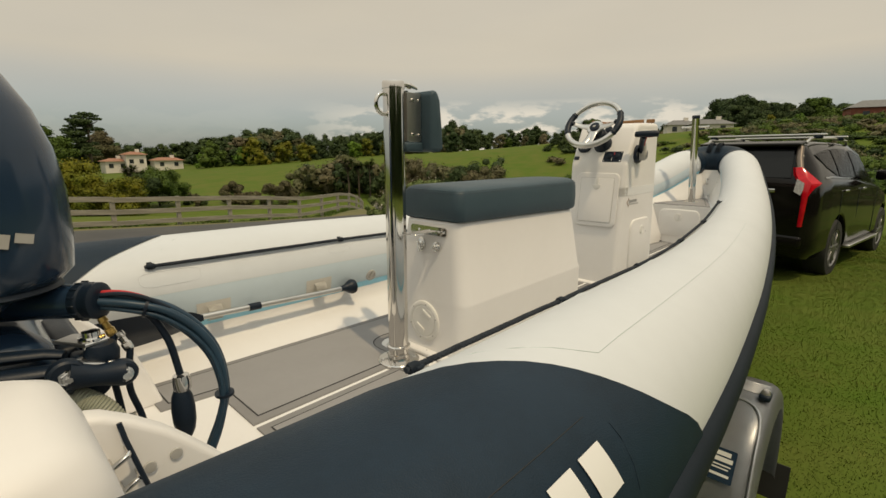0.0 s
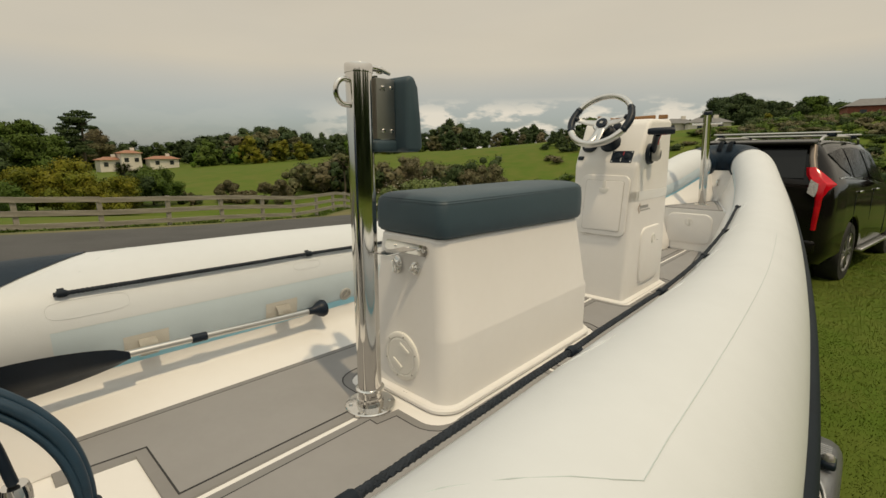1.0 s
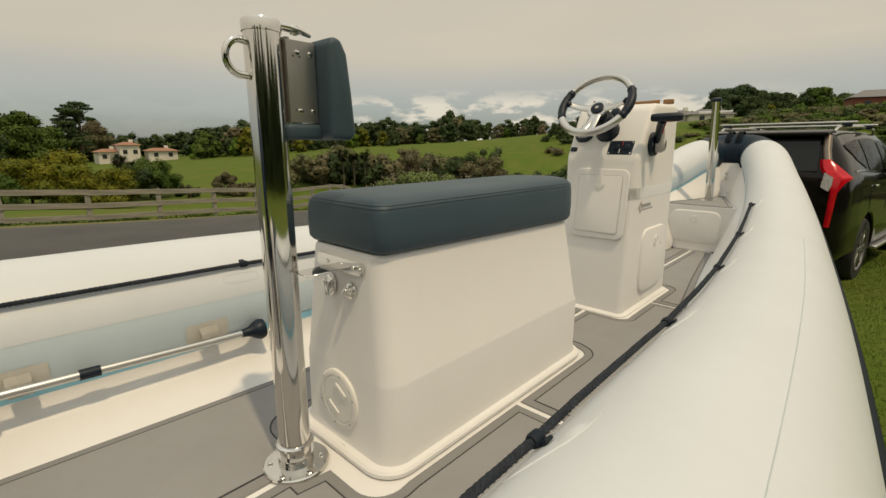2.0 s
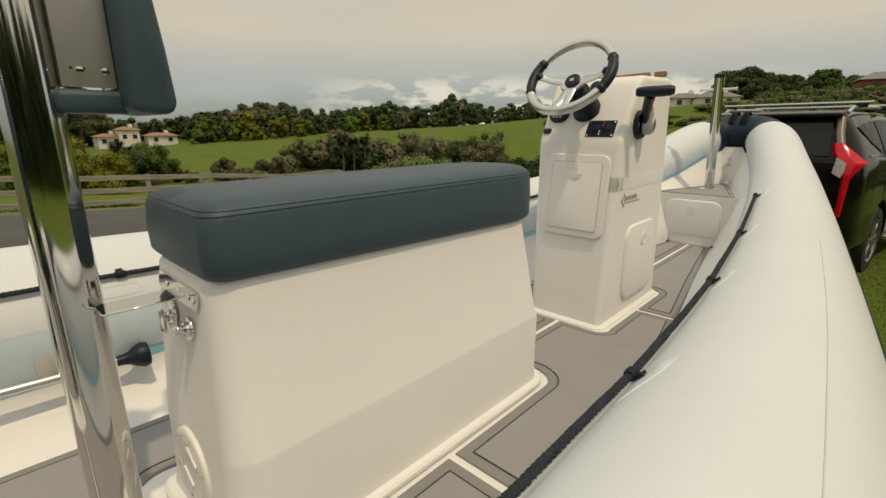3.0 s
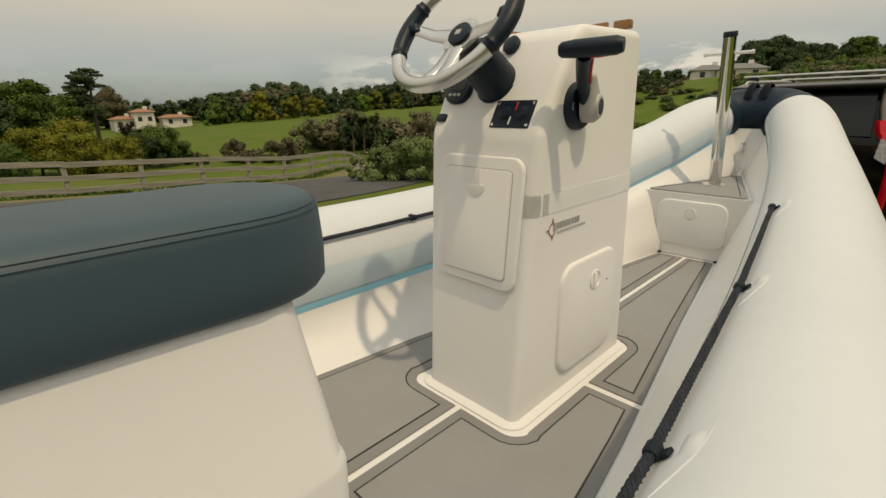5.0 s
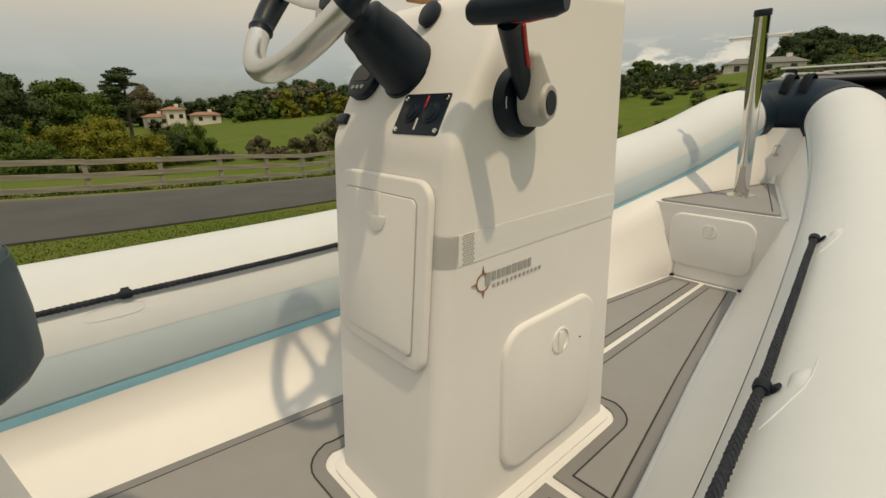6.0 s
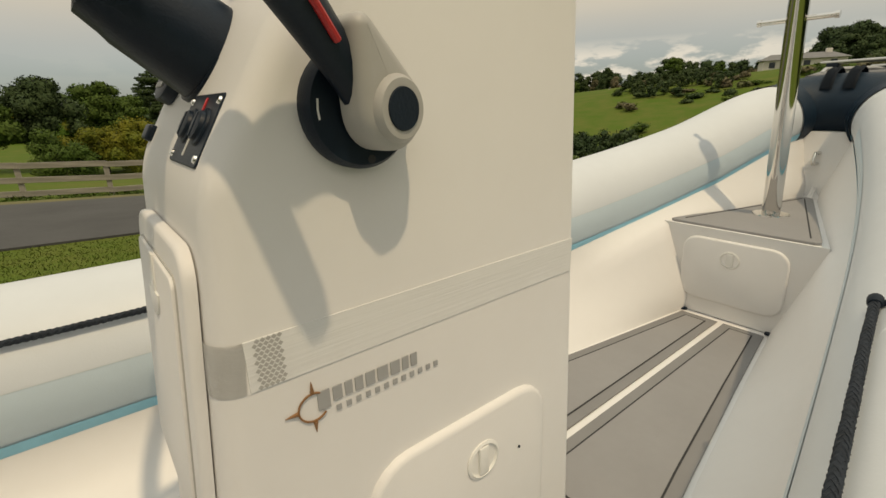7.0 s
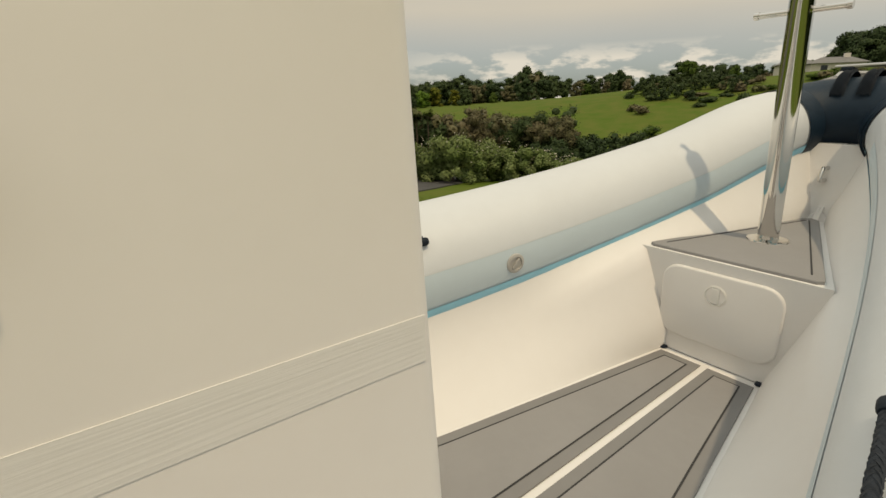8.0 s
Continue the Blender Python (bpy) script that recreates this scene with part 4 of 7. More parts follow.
def build_console():
    prof = [(0.0, 0.0), (0.072, 0.742), (0.205, 0.972), (0.25, 0.99), (0.556, 1.0), (0.610, 0.0)]
    b = bmesh.new()
    f = b.faces.new([b.verts.new((-0.166, y, z)) for y, z in prof])
    ext = bmesh.ops.extrude_face_region(b, geom=[f])
    bmesh.ops.translate(b, vec=(0.332, 0, 0), verts=[v for v in ext["geom"] if isinstance(v, bmesh.types.BMVert)])
    bmesh.ops.recalc_face_normals(b, faces=b.faces)
    es = [e for e in b.edges if not (abs(e.verts[0].co.z) < 1e-4 and abs(e.verts[1].co.z) < 1e-4)]
    bmesh.ops.bevel(b, geom=es, offset=0.026, segments=5, profile=0.5, affect="EDGES")
    for v in b.verts:
        v.co.x *= 1.0 - 0.03 * v.co.z
        # the port side flares outwards
        v.co.x -= (0.066 * v.co.z - 0.008) * min(1.0, max(0.0, -v.co.x / 0.13))
    part("body", b, GEL, con, "glossy white console moulding", 40)
    b = loft([rr3(-0.186, 0.186, -0.020, 0.632, 0.0, 0.05), rr3(-0.186, 0.186, -0.020, 0.632, 0.006, 0.05), rr3(-0.180, 0.180, -0.014, 0.626, 0.009, 0.045), rr3(-0.163, 0.163, 0.004, 0.606, 0.016, 0.03)])
    part("foot_flange", b, GEL, con, "", 30)
    # hatch on the aft face
    tilt = TR(-0.003, 0.045, 0.525) @ RX(90 - 5.5)
    fr = prism(rrect(0.275, 0.33, 0.035), 0.012, bevel=0.006, seg=3, at=(0, 0, -0.004))
    bmesh.ops.transform(fr, matrix=tilt, verts=fr.verts)
    hf = part("hatch_frame", fr, GEL, con, "white hatch surround", 50)
    d = prism(rrect(0.215, 0.27, 0.012), 0.004, bevel=0.0015, seg=2, at=(0, -0.002, 0.0085))
    bmesh.ops.transform(d, matrix=tilt, verts=d.verts)
    door = part("hatch_door", d, GEL, hf, "recessed white hatch door", 50)
    g = ring_plate(inset(rrect(0.2185, 0.2735, 0.013), -0.0005), inset(rrect(0.2185, 0.2735, 0.013), 0.0014), 0.0075, 0.0018)
    bmesh.ops.transform(g, matrix=tilt @ TR(0, -0.002, 0), verts=g.verts)
    part("door_gap", g, GREYP, hf)
    b = rbox(0.022, 0.045, 0.003, 0.0012, at=(0, 0.112, 0.0128))
    prism([(0.029 * math.cos(a), 0.030 * math.sin(a)) for a in np.linspace(math.pi, 2 * math.pi, 15)], 0.0028, bevel=0.0012, bm=b, at=(0, 0.094, 0.0118))
    bmesh.ops.transform(b, matrix=tilt, verts=b.verts)
    part("latch", b, WHITEP, hf, "white flush latch")
    # hatch on the starboard face
    side = TR(0.1650, 0.346, 0.233) @ RY(90 - 1.0) @ RZ(90)
    fr = prism(rrect(0.315, 0.325, 0.06), 0.016, bevel=0.009, seg=3, at=(0, 0, -0.004))
    bmesh.ops.transform(fr, matrix=side, verts=fr.verts)
    lid = part("side_hatch", fr, GEL, con, "white rounded side hatch", 50)
    b = lathe([(0, 0), (0.030, 0), (0.030, 0.0025), (0.026, 0.004), (0.024, 0.0005), (0, 0.0005)], 28, at=(0.02, 0.085, 0.0118))
    rbox(0.018, 0.046, 0.005, 0.0022, at=(0.02, 0.085, 0.014), bm=b)
    bmesh.ops.transform(b, matrix=side, verts=b.verts)
    part("latch", b, WHITEP, lid, "round white turn latch")
    b = lathe([(0, 0), (0.002, 0), (0.002, 0.003), (0, 0.003)], 8, at=(0.095, 0.065, 0.011))
    bmesh.ops.transform(b, matrix=side, verts=b.verts)
    part("screw", b, BLACK, lid)
    # clear tape band round the starboard side and corner
    b = rbox(0.0012, 0.478, 0.052, 0, at=(0.1638, 0.322, 0.579))
    part("reflective_tape", b, TAPECLEAR, con, "clear reflective tape band")
    b = bmesh.new()
    rows = []
    for k in range(9):
        a = radians(-90 + 90 * k / 8)
        x, y = 0.1368 + 0.0272 * math.cos(a), 0.081 + 0.0272 * math.sin(a)
        rows.append([b.verts.new((x, y - 0.0013, 0.553)), b.verts.new((x, y + 0.0034, 0.605))])
    rows.insert(0, [b.verts.new((0.105, v.co.y, v.co.z)) for v in rows[0]])
    for r1, r2 in zip(rows, rows[1:]):
        b.faces.new((r1[0], r2[0], r2[1], r1[1]))
    bmesh.ops.solidify(b, geom=b.faces[:], thickness=-0.001)
    part("corner_tape", b, TAPECLEAR, con)
    b = bmesh.new()
    for i in range(5):
        for j in range(12):
            rbox(0.0006, 0.0036, 0.0036, 0, at=(0.1644, 0.0925 + 0.0052 * i + (0.0026 if j % 2 else 0), 0.5555 + 0.0043 * j), rot=RX(45), bm=b)
    tagged(part("reflector_cells", b, GREYP, con, "grey reflective cells"), kind="stuff")
    # maker's mark as plain shapes
    b = bmesh.new()
    x = 0.1648
    ring = [(x, 0.139 + 0.016 * math.cos(a), 0.511 + 0.016 * math.sin(a)) for a in np.linspace(math.radians(60), math.radians(320), 20)]
    sweep(ring, 0.0012, seg=5, bm=b)
    for a in (90, 180, 270):
        ca, sa = math.cos(radians(a)), math.sin(radians(a))
        sweep([(x, 0.139 + 0.017 * ca, 0.511 + 0.017 * sa), (x, 0.139 + 0.030 * ca, 0.511 + 0.030 * sa)], [0.0025, 0.0004], seg=5, bm=b)
    part("maker_ring", b, TIMBER, con, "small compass mark")
    b = bmesh.new()
    yy = 0.142
    for k, w in enumerate((0.017, 0.014, 0.012, 0.013, 0.015, 0.017, 0.016, 0.012, 0.012)):
        h = 0.022 if k == 0 else 0.0165
        part("lettering_bar", rbox(0.001, w - 0.0035, h, 0, at=(x, yy + w / 2, 0.517 + (-0.002 if k == 0 else 0))), INK, con)
        yy += w
    for k in range(12):
        part("lettering_bar", rbox(0.001, 0.0058, 0.0068, 0, at=(x, 0.166 + 0.0118 * k, 0.4985)), INK, con)
    # timber trim on the top edge
    b = rbox(0.245, 0.014, 0.022, 0.004, at=(-0.045, 0.508, 1.012), rot=RY(-1.5))
    rbox(0.05, 0.022, 0.024, 0.005, at=(0.120, 0.512, 1.014), bm=b)
    rbox(0.012, 0.24, 0.016, 0.003, at=(-0.16, 0.37, 1.008), bm=b)
    part("timber_trim", b, TIMBER, con, "varnished timber edge")
    # dash: switch panel, gauge and key
    m = TR(0.062, 0.1010, 0.7850) @ RX(60)
    b = prism(rrect(0.118, 0.072, 0.005), 0.005, bevel=0.001, seg=1, at=(0, 0, 0.0))
    bmesh.ops.transform(b, matrix=m, verts=b.verts)
    panel = part("switch_panel", b, BLACK, con, "black switch panel with two knobs")
    for xx in (-0.024, 0.026):
        b = lathe([(0, 0), (0.019, 0), (0.018, 0.003), (0.015, 0.004), (0.014, 0.007), (0.011, 0.008), (0, 0.008)], 16, at=(xx, 0.002, 0.004))
        rbox(0.005, 0.024, 0.003, 0.001, at=(xx, 0.002, 0.0115), bm=b)
        bmesh.ops.transform(b, matrix=m, verts=b.verts)
        part("knob", b, BLACK, panel)
    for xx in (-0.051, 0.051):
        for yy in (-0.028, 0.028):
            b = lathe([(0, 0), (0.0045, 0), (0.0035, 0.002), (0, 0.0025)], 10, at=(xx, yy, 0.005))
            bmesh.ops.transform(b, matrix=m, verts=b.verts)
            part("screw", b, CHROME, panel)
    b = rbox(0.0032, 0.022, 0.002, 0.0005, seg=1, at=(0.006, 0.020, 0.0055))
    bmesh.ops.transform(b, matrix=m, verts=b.verts)
    part("pointer", b, RED, panel, "red pointer mark")
    b = rbox(0.003, 0.02, 0.001, 0, at=(-0.002, -0.018, 0.0055))
    bmesh.ops.transform(b, matrix=m, verts=b.verts)
    part("label_bar", b, WHITEINK, panel)
    m = TR(-0.140, 0.130, 0.843) @ RX(60)
    b = prism(rrect(0.088, 0.074, 0.036, 8), 0.016, bevel=0.006, seg=2)
    bmesh.ops.transform(b, matrix=m, verts=b.verts)
    gauge = part("gauge", b, BLACK, con, "black engine gauge")
    b = prism(rrect(0.058, 0.030, 0.008), 0.0016, at=(0, 0.010, 0.0158))
    bmesh.ops.transform(b, matrix=m, verts=b.verts)
    part("gauge_glass", b, GLASS, gauge, "dark gauge glass")
    for xx in (-0.016, 0.0, 0.016):
        b = prism(rrect(0.010, 0.007, 0.0025), 0.002, at=(xx, -0.018, 0.0158))
        bmesh.ops.transform(b, matrix=m, verts=b.verts)
        part("gauge_button", b, GREYP, gauge)
    b = lathe([(0, 0), (0.024, 0), (0.024, 0.008), (0.018, 0.012), (0, 0.012)], 24)
    bmesh.ops.transform(b, matrix=TR(-0.015, 0.19, 0.95) @ RX(60), verts=b.verts)
    part("dash_gauge", b, BLACK, con, "small black dash gauge")
    b = rbox(0.034, 0.022, 0.012, 0.004)
    bmesh.ops.transform(b, matrix=TR(-0.172, 0.089, 0.777) @ RX(60), verts=b.verts)
    part("toggle_cover", b, BLACK, con, "black rubber switch cover")


build_console()


def build_wheel():
    sw = part("steering_wheel", lathe([(0, -0.04), (0.046, -0.04), (0.05, -0.034), (0.046, -0.028), (0, -0.028)], 28), SATIN, con, "sports steering wheel with brushed rim and black grips")
    sw.matrix_local = STRETCH.inverted() @ TR(-0.025, -0.014, 0.990) @ RX(53.4)
    R = 0.160
    P = lambda a, rr=R: (rr * math.cos(radians(a)), rr * math.sin(radians(a)), 0.0)
    arc = lambda a0, a1, n=24: [P(a0 + (a1 - a0) * k / n) for k in range(n + 1)]
    # brushed upper and lower rim, black grips at the sides
    part("upper_rim", sweep(arc(30, 150), 0.0155, seg=14), SATIN, sw, "brushed aluminium rim")
    part("lower_rim", sweep(arc(210, 330), 0.0175, seg=14), SATIN, sw, "brushed aluminium rim")
    for a0 in (-30, 150):
        pts = arc(a0, a0 + 60)
        rad = [0.0165 + 0.0035 * math.sin(math.pi * k / 24) + (0.003 if k in (2, 22) else 0) for k in range(25)]
        part("grip", sweep(pts, rad, seg=14), BLACK, sw, "black rubber grip")
        s = 1 if a0 == -30 else -1
        part("thumb_rest", sweep([(s * 0.152, 0.012, 0), (s * 0.136, 0.012, -0.002), (s * 0.128, 0.004, -0.006)], [0.016, 0.015, 0.010], seg=10), BLACK, sw)
    for ang in (4, 176, 262, 278):
        r1 = R - 0.012 if ang > 200 else R - 0.03
        pts = [(0.035 * math.cos(radians(ang)), 0.035 * math.sin(radians(ang)), -0.032), (0.09 * math.cos(radians(ang)), 0.09 * math.sin(radians(ang)), -0.024), (r1 * math.cos(radians(ang)), r1 * math.sin(radians(ang)), -0.004)]
        part("spoke", sweep(pts, [0.022, 0.016, 0.014], seg=10, flat=0.28), SATIN, sw, "flat alloy spoke")
    part("hub_cap", lathe([(0, -0.03), (0.03, -0.03), (0.03, -0.022), (0.025, -0.019), (0.0, -0.019)], 28), BLACK, sw, "black centre cap with a plain badge")
    part("badge", rbox(0.016, 0.014, 0.0015, 0.0005, seg=1, at=(0, 0, -0.0185)), GREYP, sw)
    for k in range(6):
        part("screw", lathe([(0, 0), (0.0035, 0), (0, 0.002)], 8, at=(0.039 * math.cos(k * 1.047), 0.039 * math.sin(k * 1.047), -0.028)), CHROME, sw)
    # tilt helm behind the wheel
    part("column", lathe([(0, -0.20), (0.056, -0.20), (0.055, -0.19), (0.049, -0.12), (0.046, -0.11), (0.042, -0.085), (0.03, -0.08), (0.028, -0.04), (0, -0.04)], 32), BLACK, sw, "black helm column boot")
    part("column_flange", lathe([(0, -0.212), (0.059, -0.212), (0.059, -0.198), (0, -0.198)], 32), BLACK, sw)


build_wheel()


def build_throttle():
    th = thing("throttle_control", "side mount throttle lever with red trim on the console", "throttle", TR(0.163, 0.218, 0.812))
    ax = RY(90)
    b = lathe([(0, -0.004), (0.056, -0.004), (0.056, 0.012), (0.052, 0.018), (0.0, 0.018)], 40)
    bmesh.ops.transform(b, matrix=ax, verts=b.verts)
    base = part("base", b, BLACK, th, "round black base with white marks")
    for a in (68, 76, 84, 175, 186):
        b = rbox(0.009, 0.0016, 0.0012, 0, at=(0, 0.0455, 0.0182))
        bmesh.ops.transform(b, matrix=ax @ RZ(a), verts=b.verts)
        part("mark", b, WHITEINK, base)
    b = lathe([(0, 0), (0.0042, 0), (0.0042, 0.0006), (0, 0.0006)], 12, at=(0.047, 0.004, 0.0178))
    bmesh.ops.transform(b, matrix=ax, verts=b.verts)
    part("screw_hole", b, GROOVE, base)
    # grey boss: a wedge that runs from the pivot up into the lever
    turn = RZ(12) @ RY(90) @ RZ(90)
    d = Vector((-0.030, 0.064))
    r0, r1 = 0.037, 0.012
    ang = math.degrees(math.atan2(d.y, d.x))
    opening = math.degrees(math.acos((r0 - r1) / d.length))
    rim = []
    for k in range(21):
        a = radians(ang + opening + (360 - 2 * opening) * k / 20)
        rim.append((0.006 + r0 * math.cos(a), -0.002 + r0 * math.sin(a)))
    for k in range(9):
        a = radians(ang - opening + 2 * opening * k / 8)
        rim.append((0.006 + d.x + r1 * math.cos(a), -0.002 + d.y + r1 * math.sin(a)))
    b = prism(rim, 0.034, bevel=0.012, seg=5, at=(0, 0, 0.018))
    lathe([(0, 0.040), (0.030, 0.040), (0.030, 0.052), (0.026, 0.058), (0, 0.058)], 32, at=(0.006, -0.002, 0), bm=b)
    bmesh.ops.transform(b, matrix=turn, verts=b.verts)
    boss = part("lever_boss", b, GREYP, th, "grey moulded lever boss", 50)
    b = lathe([(0, 0.057), (0.0195, 0.057), (0.0185, 0.0595), (0, 0.0595)], 28, at=(0.006, -0.002, 0))
    bmesh.ops.transform(b, matrix=turn, verts=b.verts)
    part("boss_cap", b, BLACK, boss, "dark round cap")
    # flat black arm behind the boss, widening into the grip
    arm = [(0.024, 0.004, -0.02), (0.030, -0.016, 0.020), (0.040, -0.046, 0.055), (0.058, -0.082, 0.090), (0.072, -0.104, 0.108)]
    part("lever", sweep(spline(arm, 4), [0.012 + 0.006 * k / 16 for k in range(17)], seg=14, flat=1.35), BLACK, th, "flat black lever arm")
    b = sweep(spline([(0.055, -0.040, 0.050), (0.066, -0.062, 0.074), (0.082, -0.088, 0.098)], 4), 0.0034, seg=8)
    part("trim_edge", b, RED, th, "thin red edge of the lever")
    b = sweep([(0.082, -0.112, 0.100), (0.104, -0.105, 0.100), (0.126, -0.098, 0.101)], [0.003, 0.0045, 0.003], seg=8)
    part("trim_button", b, RED, th, "thin red trim button")
    g = [(0.030, -0.138, 0.114), (0.036, -0.136, 0.114), (0.060, -0.127, 0.115), (0.100, -0.112, 0.116), (0.138, -0.099, 0.117), (0.152, -0.095, 0.117)]
    part("grip", sweep(g, [0.011, 0.016, 0.0185, 0.019, 0.019, 0.014], seg=18), BLACK, th, "black rubber hand grip")


build_throttle()


def build_locker():
    lk = thing("bow_locker", "white moulded bow locker with grey foam top in the bow", "locker")
    b = loft([[(-0.150, 1.800, 0.002), (0.150, 1.800, 0.002), (0.05, 2.2, 0.002), (-0.05, 2.2, 0.002)],
              [(-0.262, 1.768, 0.34), (0.262, 1.768, 0.34), (0.03, 2.56, 0.34), (-0.03, 2.56, 0.34)],
              [(-0.264, 1.766, 0.352), (0.264, 1.766, 0.352), (0.03, 2.60, 0.352), (-0.03, 2.60, 0.352)]])
    part("body", b, GEL, lk, "white gelcoat locker front", 30)
    poly = [(0.222, 1.778), (0.236, 1.790), (0.232, 1.812), (0.03, 2.545), (0.0, 2.57), (-0.03, 2.545), (-0.232, 1.812), (-0.236, 1.790), (-0.222, 1.778)]
    pad = part("top_pad", prism(poly, 0.010, bevel=0.002, seg=1, at=(0, 0, 0.352)), PAD, lk, "grey foam pad")
    b = bmesh.new()
    for s in (1, -1):
        rbox(0.004, 0.72, 0.002, 0, at=(s * 0.102, 2.17, 0.3625), rot=RZ(s * 15.6), bm=b)
    part("groove", b, GROOVE, pad)
    m = TR(0.0, 1.783, 0.192) @ RX(90 + 5.4)
    b = prism(rrect(0.345, 0.25, 0.055), 0.014, bevel=0.007, seg=3, at=(0, 0, -0.003))
    bmesh.ops.transform(b, matrix=m, verts=b.verts)
    lid = part("locker_lid", b, GEL, lk, "white rounded locker lid", 50)
    b = lathe([(0, 0), (0.032, 0), (0.034, 0.004), (0.029, 0.006), (0.027, 0.0005), (0, 0.0005)], 28, at=(-0.005, 0.056, 0.009))
    rbox(0.022, 0.052, 0.007, 0.0025, at=(-0.005, 0.056, 0.012), bm=b)
    bmesh.ops.transform(b, matrix=m, verts=b.verts)
    part("latch", b, WHITEP, lid, "round white turn latch")
    for s in (1, -1):
        b = lathe([(0, 0), (0.014, 0), (0.013, 0.006), (0, 0.008)], 14, at=(s * 0.148, 1.792, 0.002))
        part("drain", b, BLACK, lk, "black drain hole")


build_locker()


def build_bow_post():
    p = thing("bow_post", "polished stainless bow post with crossbar on the bow locker", "post", TR(0.0, 2.105, 0.362) @ RX(10.0))
    part("tube", lathe([(0, 0), (0.031, 0), (0.031, 0.78), (0, 0.78)], 28), STEEL, p)
    part("flange", lathe([(0, 0), (0.062, 0), (0.061, 0.004), (0.036, 0.007), (0, 0.007)], 30, rot=RX(-10.0)), STEEL, p)
    part("cap", lathe([(0, 0.775), (0.0325, 0.775), (0.0325, 0.795), (0.029, 0.80), (0, 0.80)], 28), BLACK, p, "dark cap")
    part("crossbar", sweep([(-0.108, 0, 0.697), (0.108, 0, 0.697)], 0.0085, seg=12), STEEL, p)
    for s in (-1, 1):
        part("bar_end", lathe([(0, 0), (0.011, 0), (0.011, 0.012), (0, 0.012)], 12, at=(s * 0.108 - 0.006, 0, 0.697), rot=RY(90)), STEEL, p)
    c = thing("cleat", "small stainless bow eye on the inner hull", "cleat")
    part("eye", sweep([(-0.008, 2.66, 0.552), (-0.012, 2.615, 0.553), (-0.012, 2.606, 0.542), (-0.012, 2.598, 0.515), (-0.012, 2.606, 0.506), (-0.008, 2.65, 0.505)], 0.008, seg=10), STEEL, c)


build_bow_post()

# ---- transom, motor and its lines ----


def build_transom():
    b = rbox(1.30, 0.06, 0.86, 0.02, at=(0, -2.67, -0.06))
    part("transom", b, GEL, boat, "white gelcoat transom")
    # rounded shoulders between motor well and tube
    b = loft([rr3(0.33, 0.70, -2.86, -2.60, 0.0, 0.07), rr3(0.33, 0.70, -2.86, -2.615, 0.30, 0.07), rr3(0.335, 0.70, -2.85, -2.635, 0.42, 0.07), rr3(0.35, 0.69, -2.83, -2.655, 0.475, 0.07), rr3(0.39, 0.66, -2.80, -2.69, 0.497, 0.05)])
    both("transom_shoulder", b, GEL, boat, "rounded white shoulder beside the motor well", 60)
    # knee plates from the transom down to the deck
    prof = [(-2.64, 0.0), (-2.64, 0.412), (-2.61, 0.402), (-2.57, 0.376), (-2.524, 0.338), (-2.485, 0.295), (-2.445, 0.248), (-2.39, 0.17), (-2.36, 0.08), (-2.34, 0.0)]
    b = bmesh.new()
    f = b.faces.new([b.verts.new((0.375, y, z)) for y, z in prof])
    ext = bmesh.ops.extrude_face_region(b, geom=[f])
    bmesh.ops.translate(b, vec=(0.05, 0, 0), verts=[v for v in ext["geom"] if isinstance(v, bmesh.types.BMVert)])
    bmesh.ops.recalc_face_normals(b, faces=b.faces)
    bmesh.ops.bevel(b, geom=[e for e in b.edges if e.calc_face_angle(0) > 0.9], offset=0.012, segments=3, profile=0.5, affect="EDGES")
    both("transom_knee", b, GEL, boat, "white moulded knee", 50)
    # well front and floor
    b = rbox(1.20, 0.03, 0.20, 0.01, at=(0, -2.41, -0.102))
    part("well_front", b, GEL, boat)
    b = rbox(1.30, 0.36, 0.02, 0.004, at=(0, -2.52, -0.10))
    part("well_floor", b, GEL, boat)
    # screws and towing eyes on the starboard knee
    for y, z in ((-2.56, 0.286), (-2.518, 0.291)):
        b = lathe([(0, 0), (0.011, 0), (0.01, 0.003), (0, 0.004)], 14, at=(0.426, y, z), rot=RY(90))
        part("screw", b, GREYP, boat)
    for y, z in ((-2.602, 0.333), (-2.592, 0.285)):
        b = sweep([(0.42, y - 0.014, z - 0.007), (0.445, y - 0.014, z - 0.007), (0.452, y - 0.010, z - 0.005), (0.452, y + 0.010, z + 0.005), (0.445, y + 0.014, z + 0.007), (0.42, y + 0.014, z + 0.007)], 0.0048, seg=10)
        part("towing_eye", b, STEEL, boat, "stainless towing eye")
    b = sweep([(0.43, -2.594, 0.388), (0.437, -2.59, 0.36), (0.458, -2.58, 0.31), (0.448, -2.566, 0.25), (0.44, -2.55, 0.19)], 0.0042, seg=8)
    part("drain_cord", b, BLACK, boat)


build_transom()


